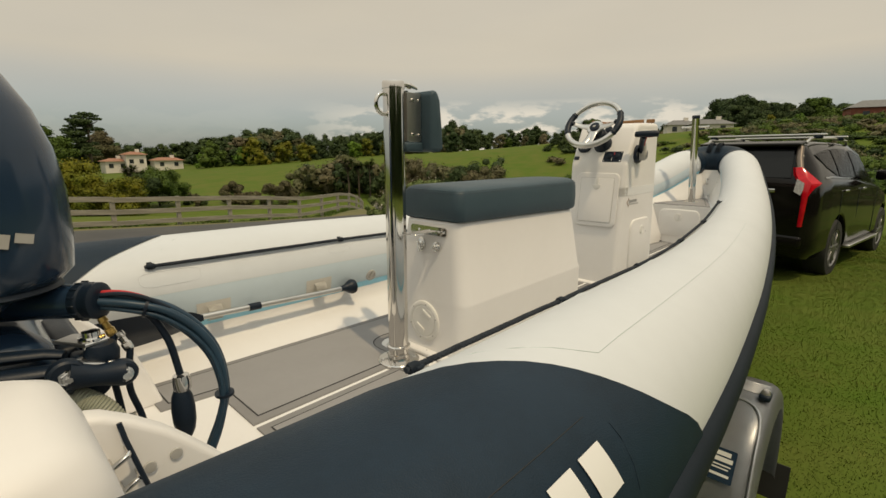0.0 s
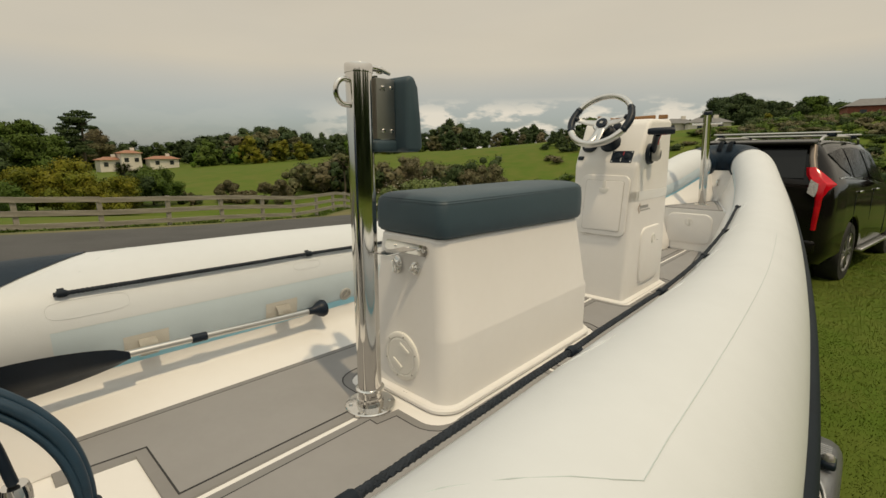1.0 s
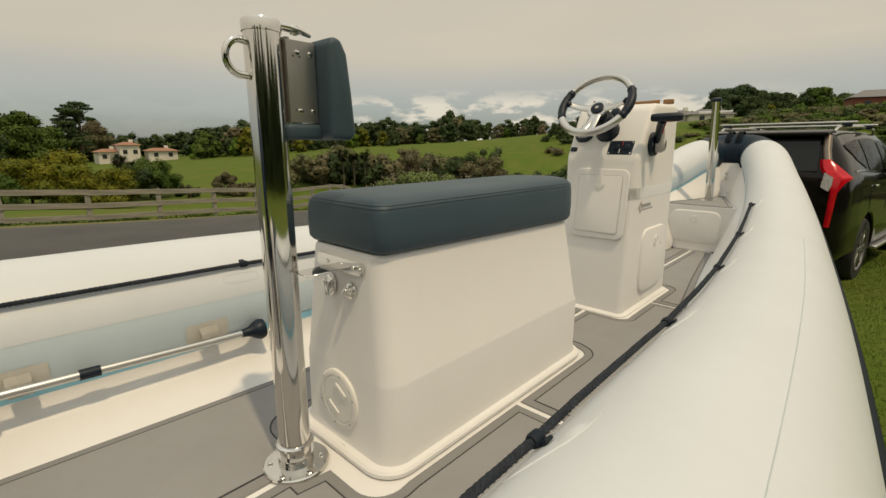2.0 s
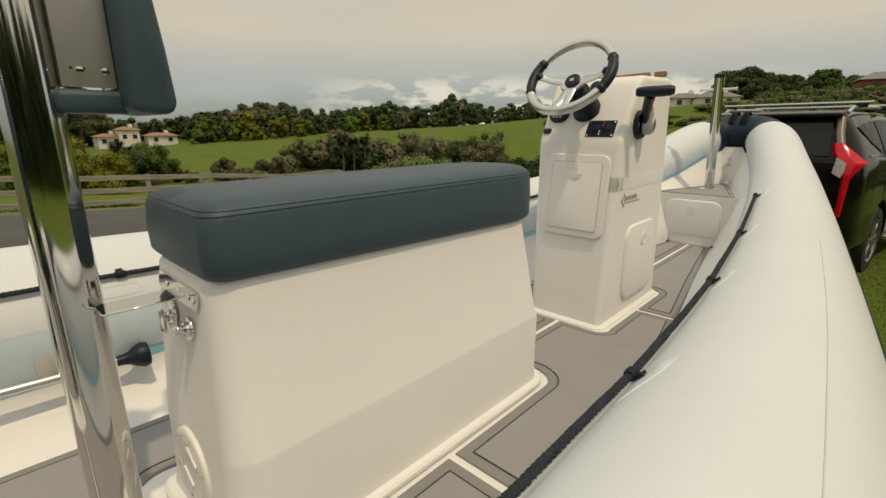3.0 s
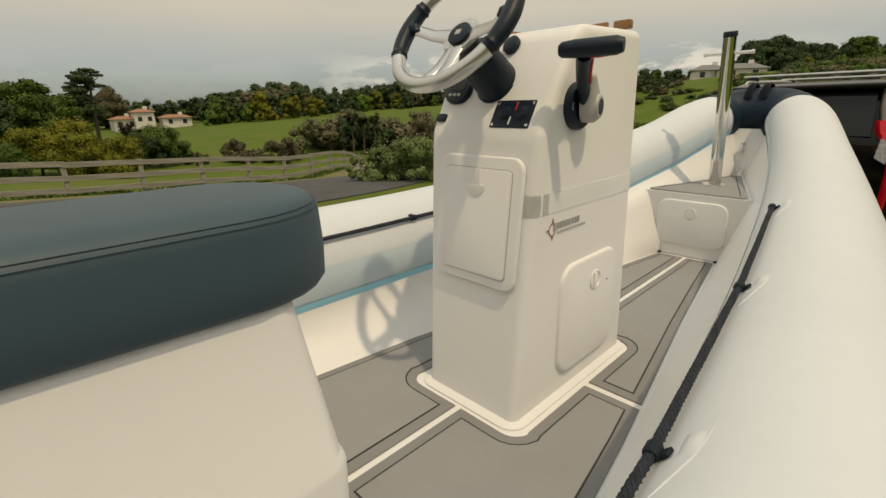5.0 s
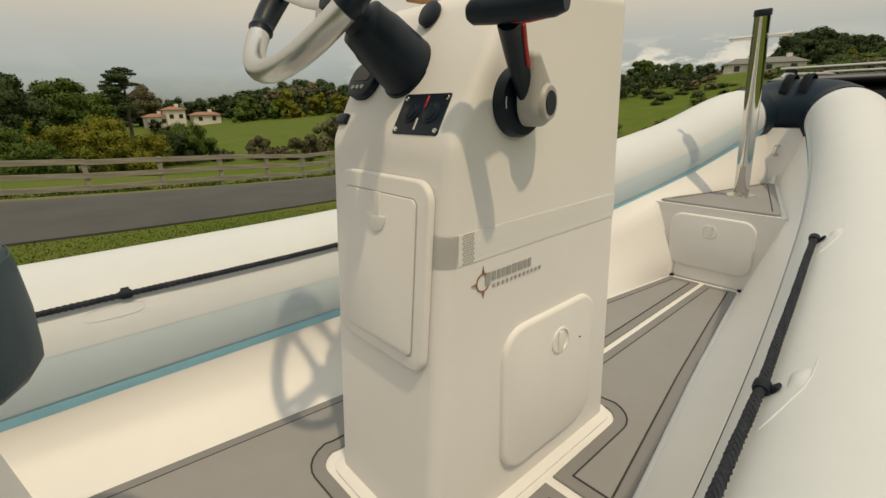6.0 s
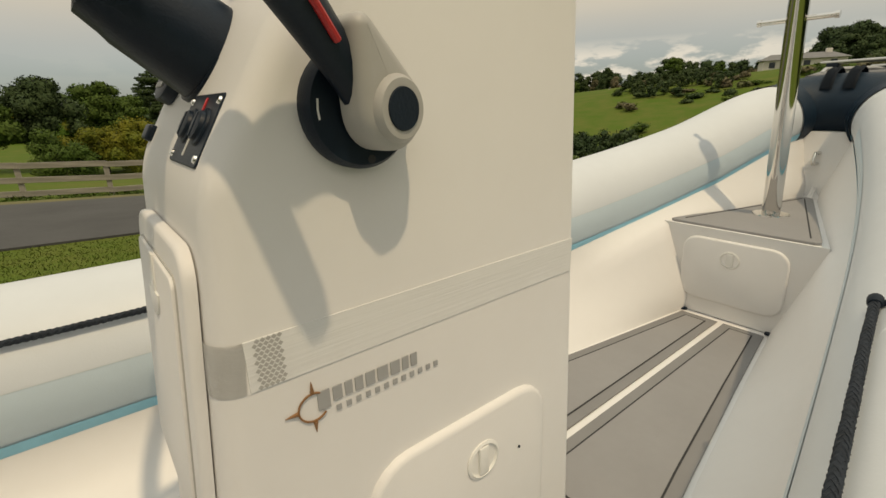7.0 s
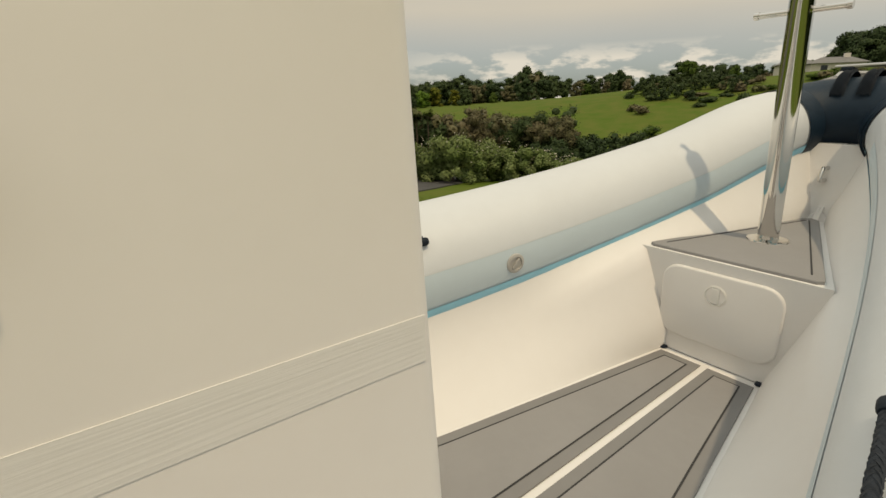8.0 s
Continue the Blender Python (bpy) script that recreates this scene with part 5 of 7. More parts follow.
def build_outboard():
    ob = thing("outboard_motor", "dark blue outboard motor clamped to the transom", "outboard motor", TR(0, -2.62, 0))
    # cowl: stacked rounded sections, nose forward
    S = []
    for z, w, f, a, r in ((0.572, 0.188, 0.026, -0.56, 0.11), (0.595, 0.20, 0.048, -0.585, 0.12), (0.66, 0.205, 0.056, -0.60, 0.13), (0.75, 0.205, 0.056, -0.605, 0.13), (0.83, 0.20, 0.046, -0.60, 0.13), (0.90, 0.19, 0.024, -0.585, 0.12), (0.96, 0.175, -0.008, -0.56, 0.115), (1.01, 0.155, -0.05, -0.52, 0.10), (1.05, 0.13, -0.10, -0.46, 0.085), (1.08, 0.09, -0.17, -0.38, 0.06), (1.09, 0.05, -0.24, -0.32, 0.03)):
        S.append(rr3(-w, w, a, f, z, r, 8))
    cowl = part("cowl", loft(S), COWL, ob, "glossy dark blue engine cowl", 60)
    for k in range(3):
        th = radians(20 - 15 * k)
        part("lettering_bar", rbox(0.0014, 0.027, 0.017 if k == 0 else 0.025, 0.0, at=(0.075 + 0.1316 * math.cos(th), -0.074 + 0.1316 * math.sin(th), 0.672), rot=RZ(math.degrees(th)) @ RX(-14)), GREYP, cowl)
    b = loft([rr3(-0.180, 0.180, -0.56, 0.014, 0.556, 0.11, 8), rr3(-0.190, 0.190, -0.57, 0.028, 0.563, 0.11, 8), rr3(-0.186, 0.186, -0.56, 0.022, 0.573, 0.11, 8)])
    part("cowl_seal", b, BLACK, ob)
    b = loft([rr3(-0.13, 0.13, -0.46, -0.06, 0.36, 0.09, 8), rr3(-0.14, 0.14, -0.52, -0.09, 0.42, 0.1, 8), rr3(-0.145, 0.145, -0.54, -0.085, 0.50, 0.1, 8), rr3(-0.16, 0.16, -0.55, -0.02, 0.558, 0.1, 8)])
    part("lower_cowl", b, COWL, ob, "dark blue lower pan", 60)
    b = loft([rr3(-0.07, 0.07, -0.42, -0.16, -0.62, 0.05), rr3(-0.075, 0.075, -0.42, -0.14, 0.1, 0.05), rr3(-0.11, 0.11, -0.44, -0.09, 0.37, 0.07)])
    part("leg", b, COWL, ob, "", 60)
    b = lathe([(0, -0.30), (0.03, -0.28), (0.055, -0.16), (0.06, 0.0), (0.055, 0.12), (0.0, 0.16)], 20, at=(0, -0.28, -0.66), rot=RX(90))
    part("gearcase", b, COWL, ob)
    b = rbox(0.012, 0.16, 0.16, 0.004, at=(0, -0.28, -0.77))
    part("skeg", b, COWL, ob)
    for k in range(3):
        b = rbox(0.085, 0.012, 0.13, 0.005, at=(0, 0, 0.09), rot=RZ(32))
        bmesh.ops.transform(b, matrix=TR(0, -0.50, -0.66) @ RY(120 * k), verts=b.verts)
        part("propeller_blade", b, BLACK, ob)
    # clamp bracket over the transom
    for s in (1, -1):
        b = rbox(0.03, 0.16, 0.34, 0.012, at=(s * 0.105, -0.05, 0.22))
        rbox(0.05, 0.06, 0.30, 0.012, at=(s * 0.105, 0.018, 0.23), bm=b)
        part("clamp_bracket", b, BLACK, ob, "black clamp bracket")
    b = rbox(0.20, 0.10, 0.09, 0.02, at=(0, 0.0, 0.36))
    rbox(0.26, 0.05, 0.05, 0.015, at=(0.0, 0.015, 0.41), bm=b)
    part("swivel_head", b, BLACK, ob, "black swivel head")
    b = loft([rr3(-0.15, 0.15, -0.17, -0.005, 0.365, 0.04, 6), rr3(-0.17, 0.17, -0.18, 0.0, 0.40, 0.05, 6), rr3(-0.165, 0.165, -0.18, -0.012, 0.45, 0.05, 6), rr3(-0.12, 0.12, -0.17, -0.05, 0.482, 0.04, 6)])
    part("swivel_bracket", b, COWL, ob, "dark blue cast swivel bracket", 50)
    for k in range(4):
        part("casting_rib", sweep([(0.02 + 0.04 * k, -0.15, 0.476 - 0.012 * k), (0.05 + 0.035 * k, -0.06, 0.462 - 0.014 * k), (0.075 + 0.03 * k, -0.004, 0.43 - 0.012 * k)], 0.008, seg=8), COWL, ob)
    b = sweep([(-0.24, 0.03, 0.385), (0.24, 0.03, 0.385)], 0.026, seg=18)
    part("tilt_tube", b, BLACK, ob)
    # sheath that carries the lines out of the pan
    part("rigging_sheath", sweep([(-0.02, -0.14, 0.518), (0.04, -0.072, 0.524), (0.10, -0.005, 0.527), (0.147, 0.041, 0.529)], 0.0345, seg=24), COWL, ob, "smooth dark blue rigging sheath")
    # steering plate, ball joint and link arm
    b = prism([(0.165, -0.005), (0.232, 0.035), (0.222, 0.072), (0.175, 0.062), (0.145, 0.03)], 0.006, bevel=0.002, seg=1, at=(-0.005, -0.01, 0.458))
    part("steering_plate", b, SATIN, ob, "flat alloy steering plate")
    b = lathe([(0, 0), (0.024, 0), (0.024, 0.005), (0.019, 0.006), (0.019, 0.012), (0.022, 0.013), (0.022, 0.018), (0.015, 0.020), (0.015, 0.030), (0, 0.031)], 22, at=(0.20, 0.04, 0.450))
    part("bolt", b, CHROME, ob)
    b = lathe([(0, 0), (0.020, 0), (0.028, 0.012), (0.030, 0.03), (0.024, 0.048), (0, 0.05)], 20, at=(0.215, 0.05, 0.408))
    rbox(0.05, 0.05, 0.026, 0.01, at=(0.19, 0.03, 0.425), bm=b)
    part("ball_joint", b, BLACK, ob, "black ball joint housing")
    b = sweep([(0.262, -0.012, 0.426), (0.262, 0.03, 0.412), (0.262, 0.071, 0.404)], [0.026, 0.019, 0.025], seg=16)
    lathe([(0, -0.02), (0.028, -0.02), (0.030, -0.012), (0.030, 0.004), (0.026, 0.008), (0, 0.008)], 24, at=(0.264, -0.012, 0.426), rot=RY(90), bm=b)
    lathe([(0, -0.02), (0.023, -0.02), (0.025, -0.012), (0.025, 0.004), (0.021, 0.008), (0, 0.008)], 24, at=(0.264, 0.071, 0.403), rot=RY(90), bm=b)
    part("link_arm", b, BLACK, ob, "glossy black steering link arm")
    for y, z in ((-0.012, 0.426), (0.071, 0.403)):
        b = lathe([(0, 0), (0.0155, 0), (0.0155, 0.003), (0.0115, 0.004), (0.0105, 0.012), (0.006, 0.013), (0.006, 0.016), (0, 0.016)], 6 if y < 0 else 12, at=(0.272, y, z), rot=RY(90))
        part("bolt", b, CHROME, ob)
    # arms of the steering bracket running back under the pan
    for x, y0, z, r in ((0.19, -0.20, 0.452, 0.016), (0.215, -0.21, 0.425, 0.020), (0.24, -0.16, 0.40, 0.018)):
        part("bracket_arm", sweep([(x - 0.07, y0, z + 0.012), (x - 0.02, y0 + 0.10, z + 0.006), (x, -0.03, z), (x + 0.012, -0.005, z - 0.006)], [r * 1.3, r * 1.1, r, r * 0.8], seg=12, flat=0.6), BLACK, ob, "black steering bracket arm")
    part("ram_rod", sweep([(0.222, 0.046, 0.43), (0.24, 0.06, 0.415), (0.262, 0.07, 0.404)], 0.010, seg=12), SATIN, ob)
    part("shim", rbox(0.03, 0.06, 0.012, 0.004, at=(0.235, 0.02, 0.43), rot=RX(-18)), SATIN, ob)


build_outboard()


def build_hoses():
    hb = thing("hose_bundle", "bundle of dark hoses looping from the motor into the well", "hose")
    rot = Vector((0.73, 0.68, 0.02)).to_track_quat("Z", "Y").to_matrix().to_4x4()
    b = lathe([(0.026, 0.0), (0.036, 0.0), (0.038, 0.004), (0.038, 0.016), (0.035, 0.019), (0.035, 0.030), (0.037, 0.033), (0.037, 0.040), (0.030, 0.044), (0.024, 0.044)], 28, at=(0.145, -2.581, 0.529), rot=rot)
    collar = part("rigging_collar", b, BLACK, hb, "ribbed black rigging collar")
    for k in range(14):
        a = 2 * math.pi * k / 14
        q = rbox(0.006, 0.004, 0.014, 0.001, seg=1, at=(0.0375 * math.cos(a), 0.0375 * math.sin(a), 0.010), rot=RZ(math.degrees(a)))
        bmesh.ops.transform(q, matrix=TR(0.145, -2.581, 0.529) @ rot, verts=q.verts)
        part("rib", q, BLACK, collar)
    base = [(0.165, -2.562, 0.530), (0.2, -2.51, 0.517), (0.225, -2.458, 0.494), (0.245, -2.409, 0.444), (0.258, -2.377, 0.378), (0.262, -2.367, 0.293), (0.255, -2.381, 0.218), (0.245, -2.407, 0.147), (0.225, -2.44, 0.03), (0.21, -2.46, -0.08)]
    for k in range(5):
        a = k * 2 * math.pi / 5
        off = [(0.010 * math.cos(a + 0.25 * i), 0.008 * math.sin(a), 0.011 * math.sin(a + 0.25 * i)) for i in range(len(base))]
        pts = spline([tuple(np.array(p) + np.array(o)) for p, o in zip(base, off)], 6)
        part("hose", sweep(pts, (0.0085, 0.0075, 0.0055, 0.0085, 0.005)[k], seg=10), HOSE if k != 2 else BLACK, hb)
    for i, (p, d) in enumerate((((0.212, -2.485, 0.507), (0.4, 1, -0.4)), ((0.261, -2.368, 0.285), (0.05, 0.0, 1)))):
        rot = Vector(d).to_track_quat("Z", "Y").to_matrix().to_4x4()
        b = lathe([(0.018, -0.003), (0.0205, -0.003), (0.0205, 0.003), (0.018, 0.003)], 20, at=p, rot=rot)
        part("cable_tie", b, BLACK, hb)
    wire = spline([(0.165, -2.562, 0.545), (0.19, -2.525, 0.545), (0.21, -2.49, 0.532), (0.225, -2.455, 0.505)], 6)
    part("red_cable", sweep(wire, 0.004, seg=8), RED, hb, "thin red battery cable")
    part("black_cable", sweep([p + np.array((0.01, 0.006, -0.004)) for p in wire], 0.005, seg=8), BLACK, hb)
    fl = thing("fuel_line", "fuel line with black primer bulb and brass fittings in the well", "fuel line")
    pts = spline([(0.19, -2.525, 0.515), (0.205, -2.485, 0.495), (0.217, -2.455, 0.43), (0.22, -2.441, 0.345)], 6)
    part("upper_hose", sweep(pts, 0.0075, seg=10), BLACK, fl)
    part("clamp", lathe([(0.011, 0), (0.017, 0), (0.019, 0.006), (0.019, 0.022), (0.016, 0.034), (0.011, 0.034)], 18, at=(0.22, -2.44, 0.308)), STEEL, fl, "steel hose clamp")
    part("primer_bulb", lathe([(0, 0), (0.012, 0.0), (0.019, 0.015), (0.0235, 0.04), (0.024, 0.07), (0.021, 0.098), (0.014, 0.116), (0, 0.118)], 22, at=(0.22, -2.443, 0.195)), BLACK, fl, "black rubber primer bulb")
    b = lathe([(0, 0), (0.012, 0), (0.016, 0.01), (0.016, 0.025), (0.011, 0.03), (0.011, 0.05), (0, 0.05)], 8, at=(0.22, -2.444, 0.155))
    lathe([(0, 0), (0.01, 0), (0.01, 0.05), (0, 0.05)], 10, at=(0.22, -2.45, 0.175), rot=RX(70), bm=b)
    part("elbow_fitting", b, BRASS, fl, "brass elbow fitting")
    part("lower_hose", sweep(spline([(0.22, -2.444, 0.165), (0.205, -2.45, 0.09), (0.19, -2.48, 0.0), (0.18, -2.50, -0.08)], 5), 0.010, seg=10), BLACK, fl)
    for k, (x, y, z, top) in enumerate(((0.192, -2.543, 0.462, BRASS), (0.21, -2.522, 0.43, STEEL))):
        bh = thing("steering_hose", "black steering hose with metal end fitting", "hose", group="steering hoses")
        pts = spline([(x, y, z), (x + 0.008, y - 0.012, z - 0.08), (x + 0.01, y - 0.006 + 0.012 * k, z - 0.2), (x + 0.03, y, -0.08)], 6)
        part("hose", sweep(pts, 0.0065, seg=10), BLACK, bh)
        part("end_fitting", lathe([(0, 0), (0.007, 0), (0.0095, 0.006), (0.0095, 0.018), (0.007, 0.02), (0.006, 0.032), (0.009, 0.034), (0.008, 0.044), (0, 0.044)], 8, at=(x, y, z - 0.006), rot=RY(-20) @ RX(18)), top, bh)
    dh = thing("drain_hose", "ribbed grey-green drain hose in the motor well", "hose")
    pts = spline([(0.22, -2.635, 0.37), (0.25, -2.61, 0.362), (0.268, -2.58, 0.325), (0.28, -2.55, 0.22), (0.29, -2.52, -0.06)], 22)
    part("hose", sweep(pts, [0.021 + (0.002 if k % 2 else 0) for k in range(len(pts))], seg=14), mat("ribbed hose", (0.30, 0.31, 0.24), 0.5, var=0.15), dh)


build_hoses()


def build_tube_marks():
    # boat maker's name on the dark tube end as plain slanted white bars
    for y0 in (-2.192, -2.272, -2.352, -2.432):
        b = bmesh.new()
        rows = []
        for k in range(9):
            a = 45.2 + 15.8 * k / 8
            s = 0.010 * (k / 8 - 0.5)
            rows.append([b.verts.new(tube_at(y0 + d + s, a, 0.006)) for d in (0.0, 0.02, 0.04, 0.06)])
        for r1, r2 in zip(rows, rows[1:]):
            for k in range(3):
                b.faces.new((r1[k], r1[k + 1], r2[k + 1], r2[k]))
        part("lettering_bar", b, WHITEINK, boat, "plain white lettering bar")
    b = sweep([tube_at(y, 36.8, 0.0042) for y in np.linspace(-2.127, -2.6, 9)], 0.0007, seg=5)
    part("seam", b, RUBBER, boat)
    b = sweep([tube_at(y, a, 0.0042) for y, a in ((-2.085, 44), (-2.08, 50), (-2.082, 60), (-2.09, 68))], 0.0006, seg=5)
    part("seam", b, STRAKE, boat)


build_tube_marks()

# ---- trailer ----


def build_trailer():
    g = -0.72
    tr = thing("boat_trailer", "silver boat trailer with ribbed mudguards carrying the boat", "trailer", TR(0, 0, g))
    frame_z = 0.40
    for s in (1, -1):
        b = rbox(0.05, 4.3, 0.10, 0.008, at=(s * 0.42, -0.55, frame_z))
        part("side_beam", b, GALV, tr)
        b = sweep([(s * 0.42, 1.6, frame_z), (s * 0.30, 2.2, frame_z), (s * 0.06, 3.1, frame_z)], 0.045, seg=8)
        part("front_beam", b, GALV, tr)
        for y in (-2.2, -1.2, -0.2, 0.7):
            b = rbox(0.04, 0.04, 0.16, 0.005, at=(s * 0.42, y, frame_z + 0.10))
            part("roller_post", b, GALV, tr)
            b = lathe([(0, -0.05), (0.045, -0.05), (0.05, 0), (0.045, 0.05), (0, 0.05)], 14, at=(s * 0.42, y, frame_z + 0.2), rot=RX(90))
            part("roller", b, RUBBER, tr)
    part("drawbar", rbox(0.09, 1.32, 0.10, 0.01, at=(0, 3.50, frame_z)), GALV, tr)
    part("axle", sweep([(-1.0, -0.93, 0.32), (1.0, -0.93, 0.32)], 0.035, seg=12), GALV, tr)
    part("crossbeam", rbox(0.84, 0.06, 0.08, 0.006, at=(0, -2.4, frame_z)), GALV, tr)
    part("winch_post", rbox(0.06, 0.06, 0.75, 0.008, at=(0, 3.15, frame_z + 0.35)), GALV, tr)
    for s in (1, -1):
        wheel = part("wheel", lathe([(0.0, -0.09), (0.19, -0.09), (0.20, -0.095), (0.30, -0.085), (0.32, -0.05), (0.32, 0.05), (0.30, 0.085), (0.20, 0.095), (0.19, 0.06), (0.0, 0.06)], 36, at=(s * 1.0, -0.93, 0.32), rot=RY(s * 90)), TYRE, tr, "black trailer tyre")
        part("rim", lathe([(0, 0.05), (0.06, 0.075), (0.14, 0.068), (0.185, 0.085), (0.19, 0.098), (0.0, 0.098)][:5] + [(0.0, 0.09)], 30, at=(s * 1.0, -0.93, 0.32), rot=RY(s * 90)), GALV, wheel)
        # mudguard: flat top, rounded shoulders, open below
        prof = [(-1.30, 0.22), (-1.30, 0.34), (-1.285, 0.44), (-1.25, 0.53), (-1.19, 0.62), (-1.11, 0.69), (-1.02, 0.735), (-0.97, 0.745), (-0.89, 0.745), (-0.82, 0.735), (-0.73, 0.69), (-0.65, 0.62), (-0.59, 0.53), (-0.555, 0.44), (-0.54, 0.34), (-0.54, 0.22)]
        b = bmesh.new()
        xs = [(0.88, 0.0), (1.08, 0.0), (1.105, -0.003), (1.122, -0.012), (1.132, -0.028), (1.137, -0.05), (1.139, -0.08)]
        rows = []
        cy, cz = -0.93, 0.32
        for y, z in prof:
            row = []
            for x, d in xs:
                k = 1 + d / math.hypot(y - cy, z - cz)
                row.append(b.verts.new((s * x, cy + (y - cy) * k, cz + (z - cz) * k)))
            rows.append(row)
        for a, c in zip(rows, rows[1:]):
            for k in range(len(xs) - 1):
                b.faces.new((a[k], a[k + 1], c[k + 1], c[k]))
        bmesh.ops.solidify(b, geom=b.faces[:], thickness=0.006)
        guard = part("mudguard", b, GALV, tr, "silver moulded mudguard", 50)
        # bead where the flat top meets the aft slope and along the outer rim
        part("bead", sweep([(s * x, y, z) for x, y, z in spline([(0.88, -1.022, 0.735), (1.03, -1.022, 0.735), (1.075, -1.03, 0.732), (1.102, -1.055, 0.719), (1.115, -1.10, 0.688), (1.121, -1.18, 0.622), (1.125, -1.242, 0.525), (1.127, -1.282, 0.42)], 5)], 0.0045, seg=8), GALV, guard)
        for k in range(8):
            part("rib", rbox(0.21, 0.005, 0.003, 0.0012, seg=1, at=(s * 1.005, -0.965 + 0.011 * k, 0.7465)), GALV, guard)
        b = rbox(0.034, 0.052, 0.022, 0.009, at=(s * 1.105, -0.985, 0.752))
        part("lamp_base", b, BLACK, guard)
        b = lathe([(0, 0), (0.0135, 0), (0.013, 0.010), (0.008, 0.016), (0, 0.017)], 16, at=(s * 1.105, -0.99, 0.761))
        part("lamp_lens", b, CLEAR, guard, "clear marker lamp")
        b = lathe([(0, 0), (0.03, 0), (0.028, 0.003), (0.02, 0.002), (0, 0.002)], 20, at=(s * 0.98, -0.99, 0.745))
        part("round_badge", b, GALV, guard)
        # maker's plate with plain bars, on the aft slope
        b = prism(rrect(0.15, 0.10, 0.004), 0.002)
        bmesh.ops.transform(b, matrix=TR(s * 1.006, -1.216, 0.592) @ RX(57) @ TR(0, 0, 0.004), verts=b.verts)
        st = part("sticker", b, COWL, guard, "dark blue sticker with plain white bars")
        for k, (w, h, yy) in enumerate(((0.10, 0.013, 0.034), (0.115, 0.013, 0.016), (0.11, 0.004, -0.001), (0.10, 0.004, -0.011), (0.11, 0.008, -0.030))):
            b = rbox(w, h, 0.001, 0, at=(0.01, yy, 0.0025))
            bmesh.ops.transform(b, matrix=TR(s * 1.006, -1.216, 0.592) @ RX(57) @ TR(0, 0, 0.004), verts=b.verts)
            part("lettering_bar", b, WHITEINK, guard)
        b = prism([(0.1, 0.0), (0.1, 0.16), (-0.1, 0.16), (-0.1, 0.0)], 0.006, at=(s * 1.08, -0.535, 0.10), rot=RX(80))
        part("mudflap", b, RUBBER, guard)


build_trailer()

# ---- the car ----


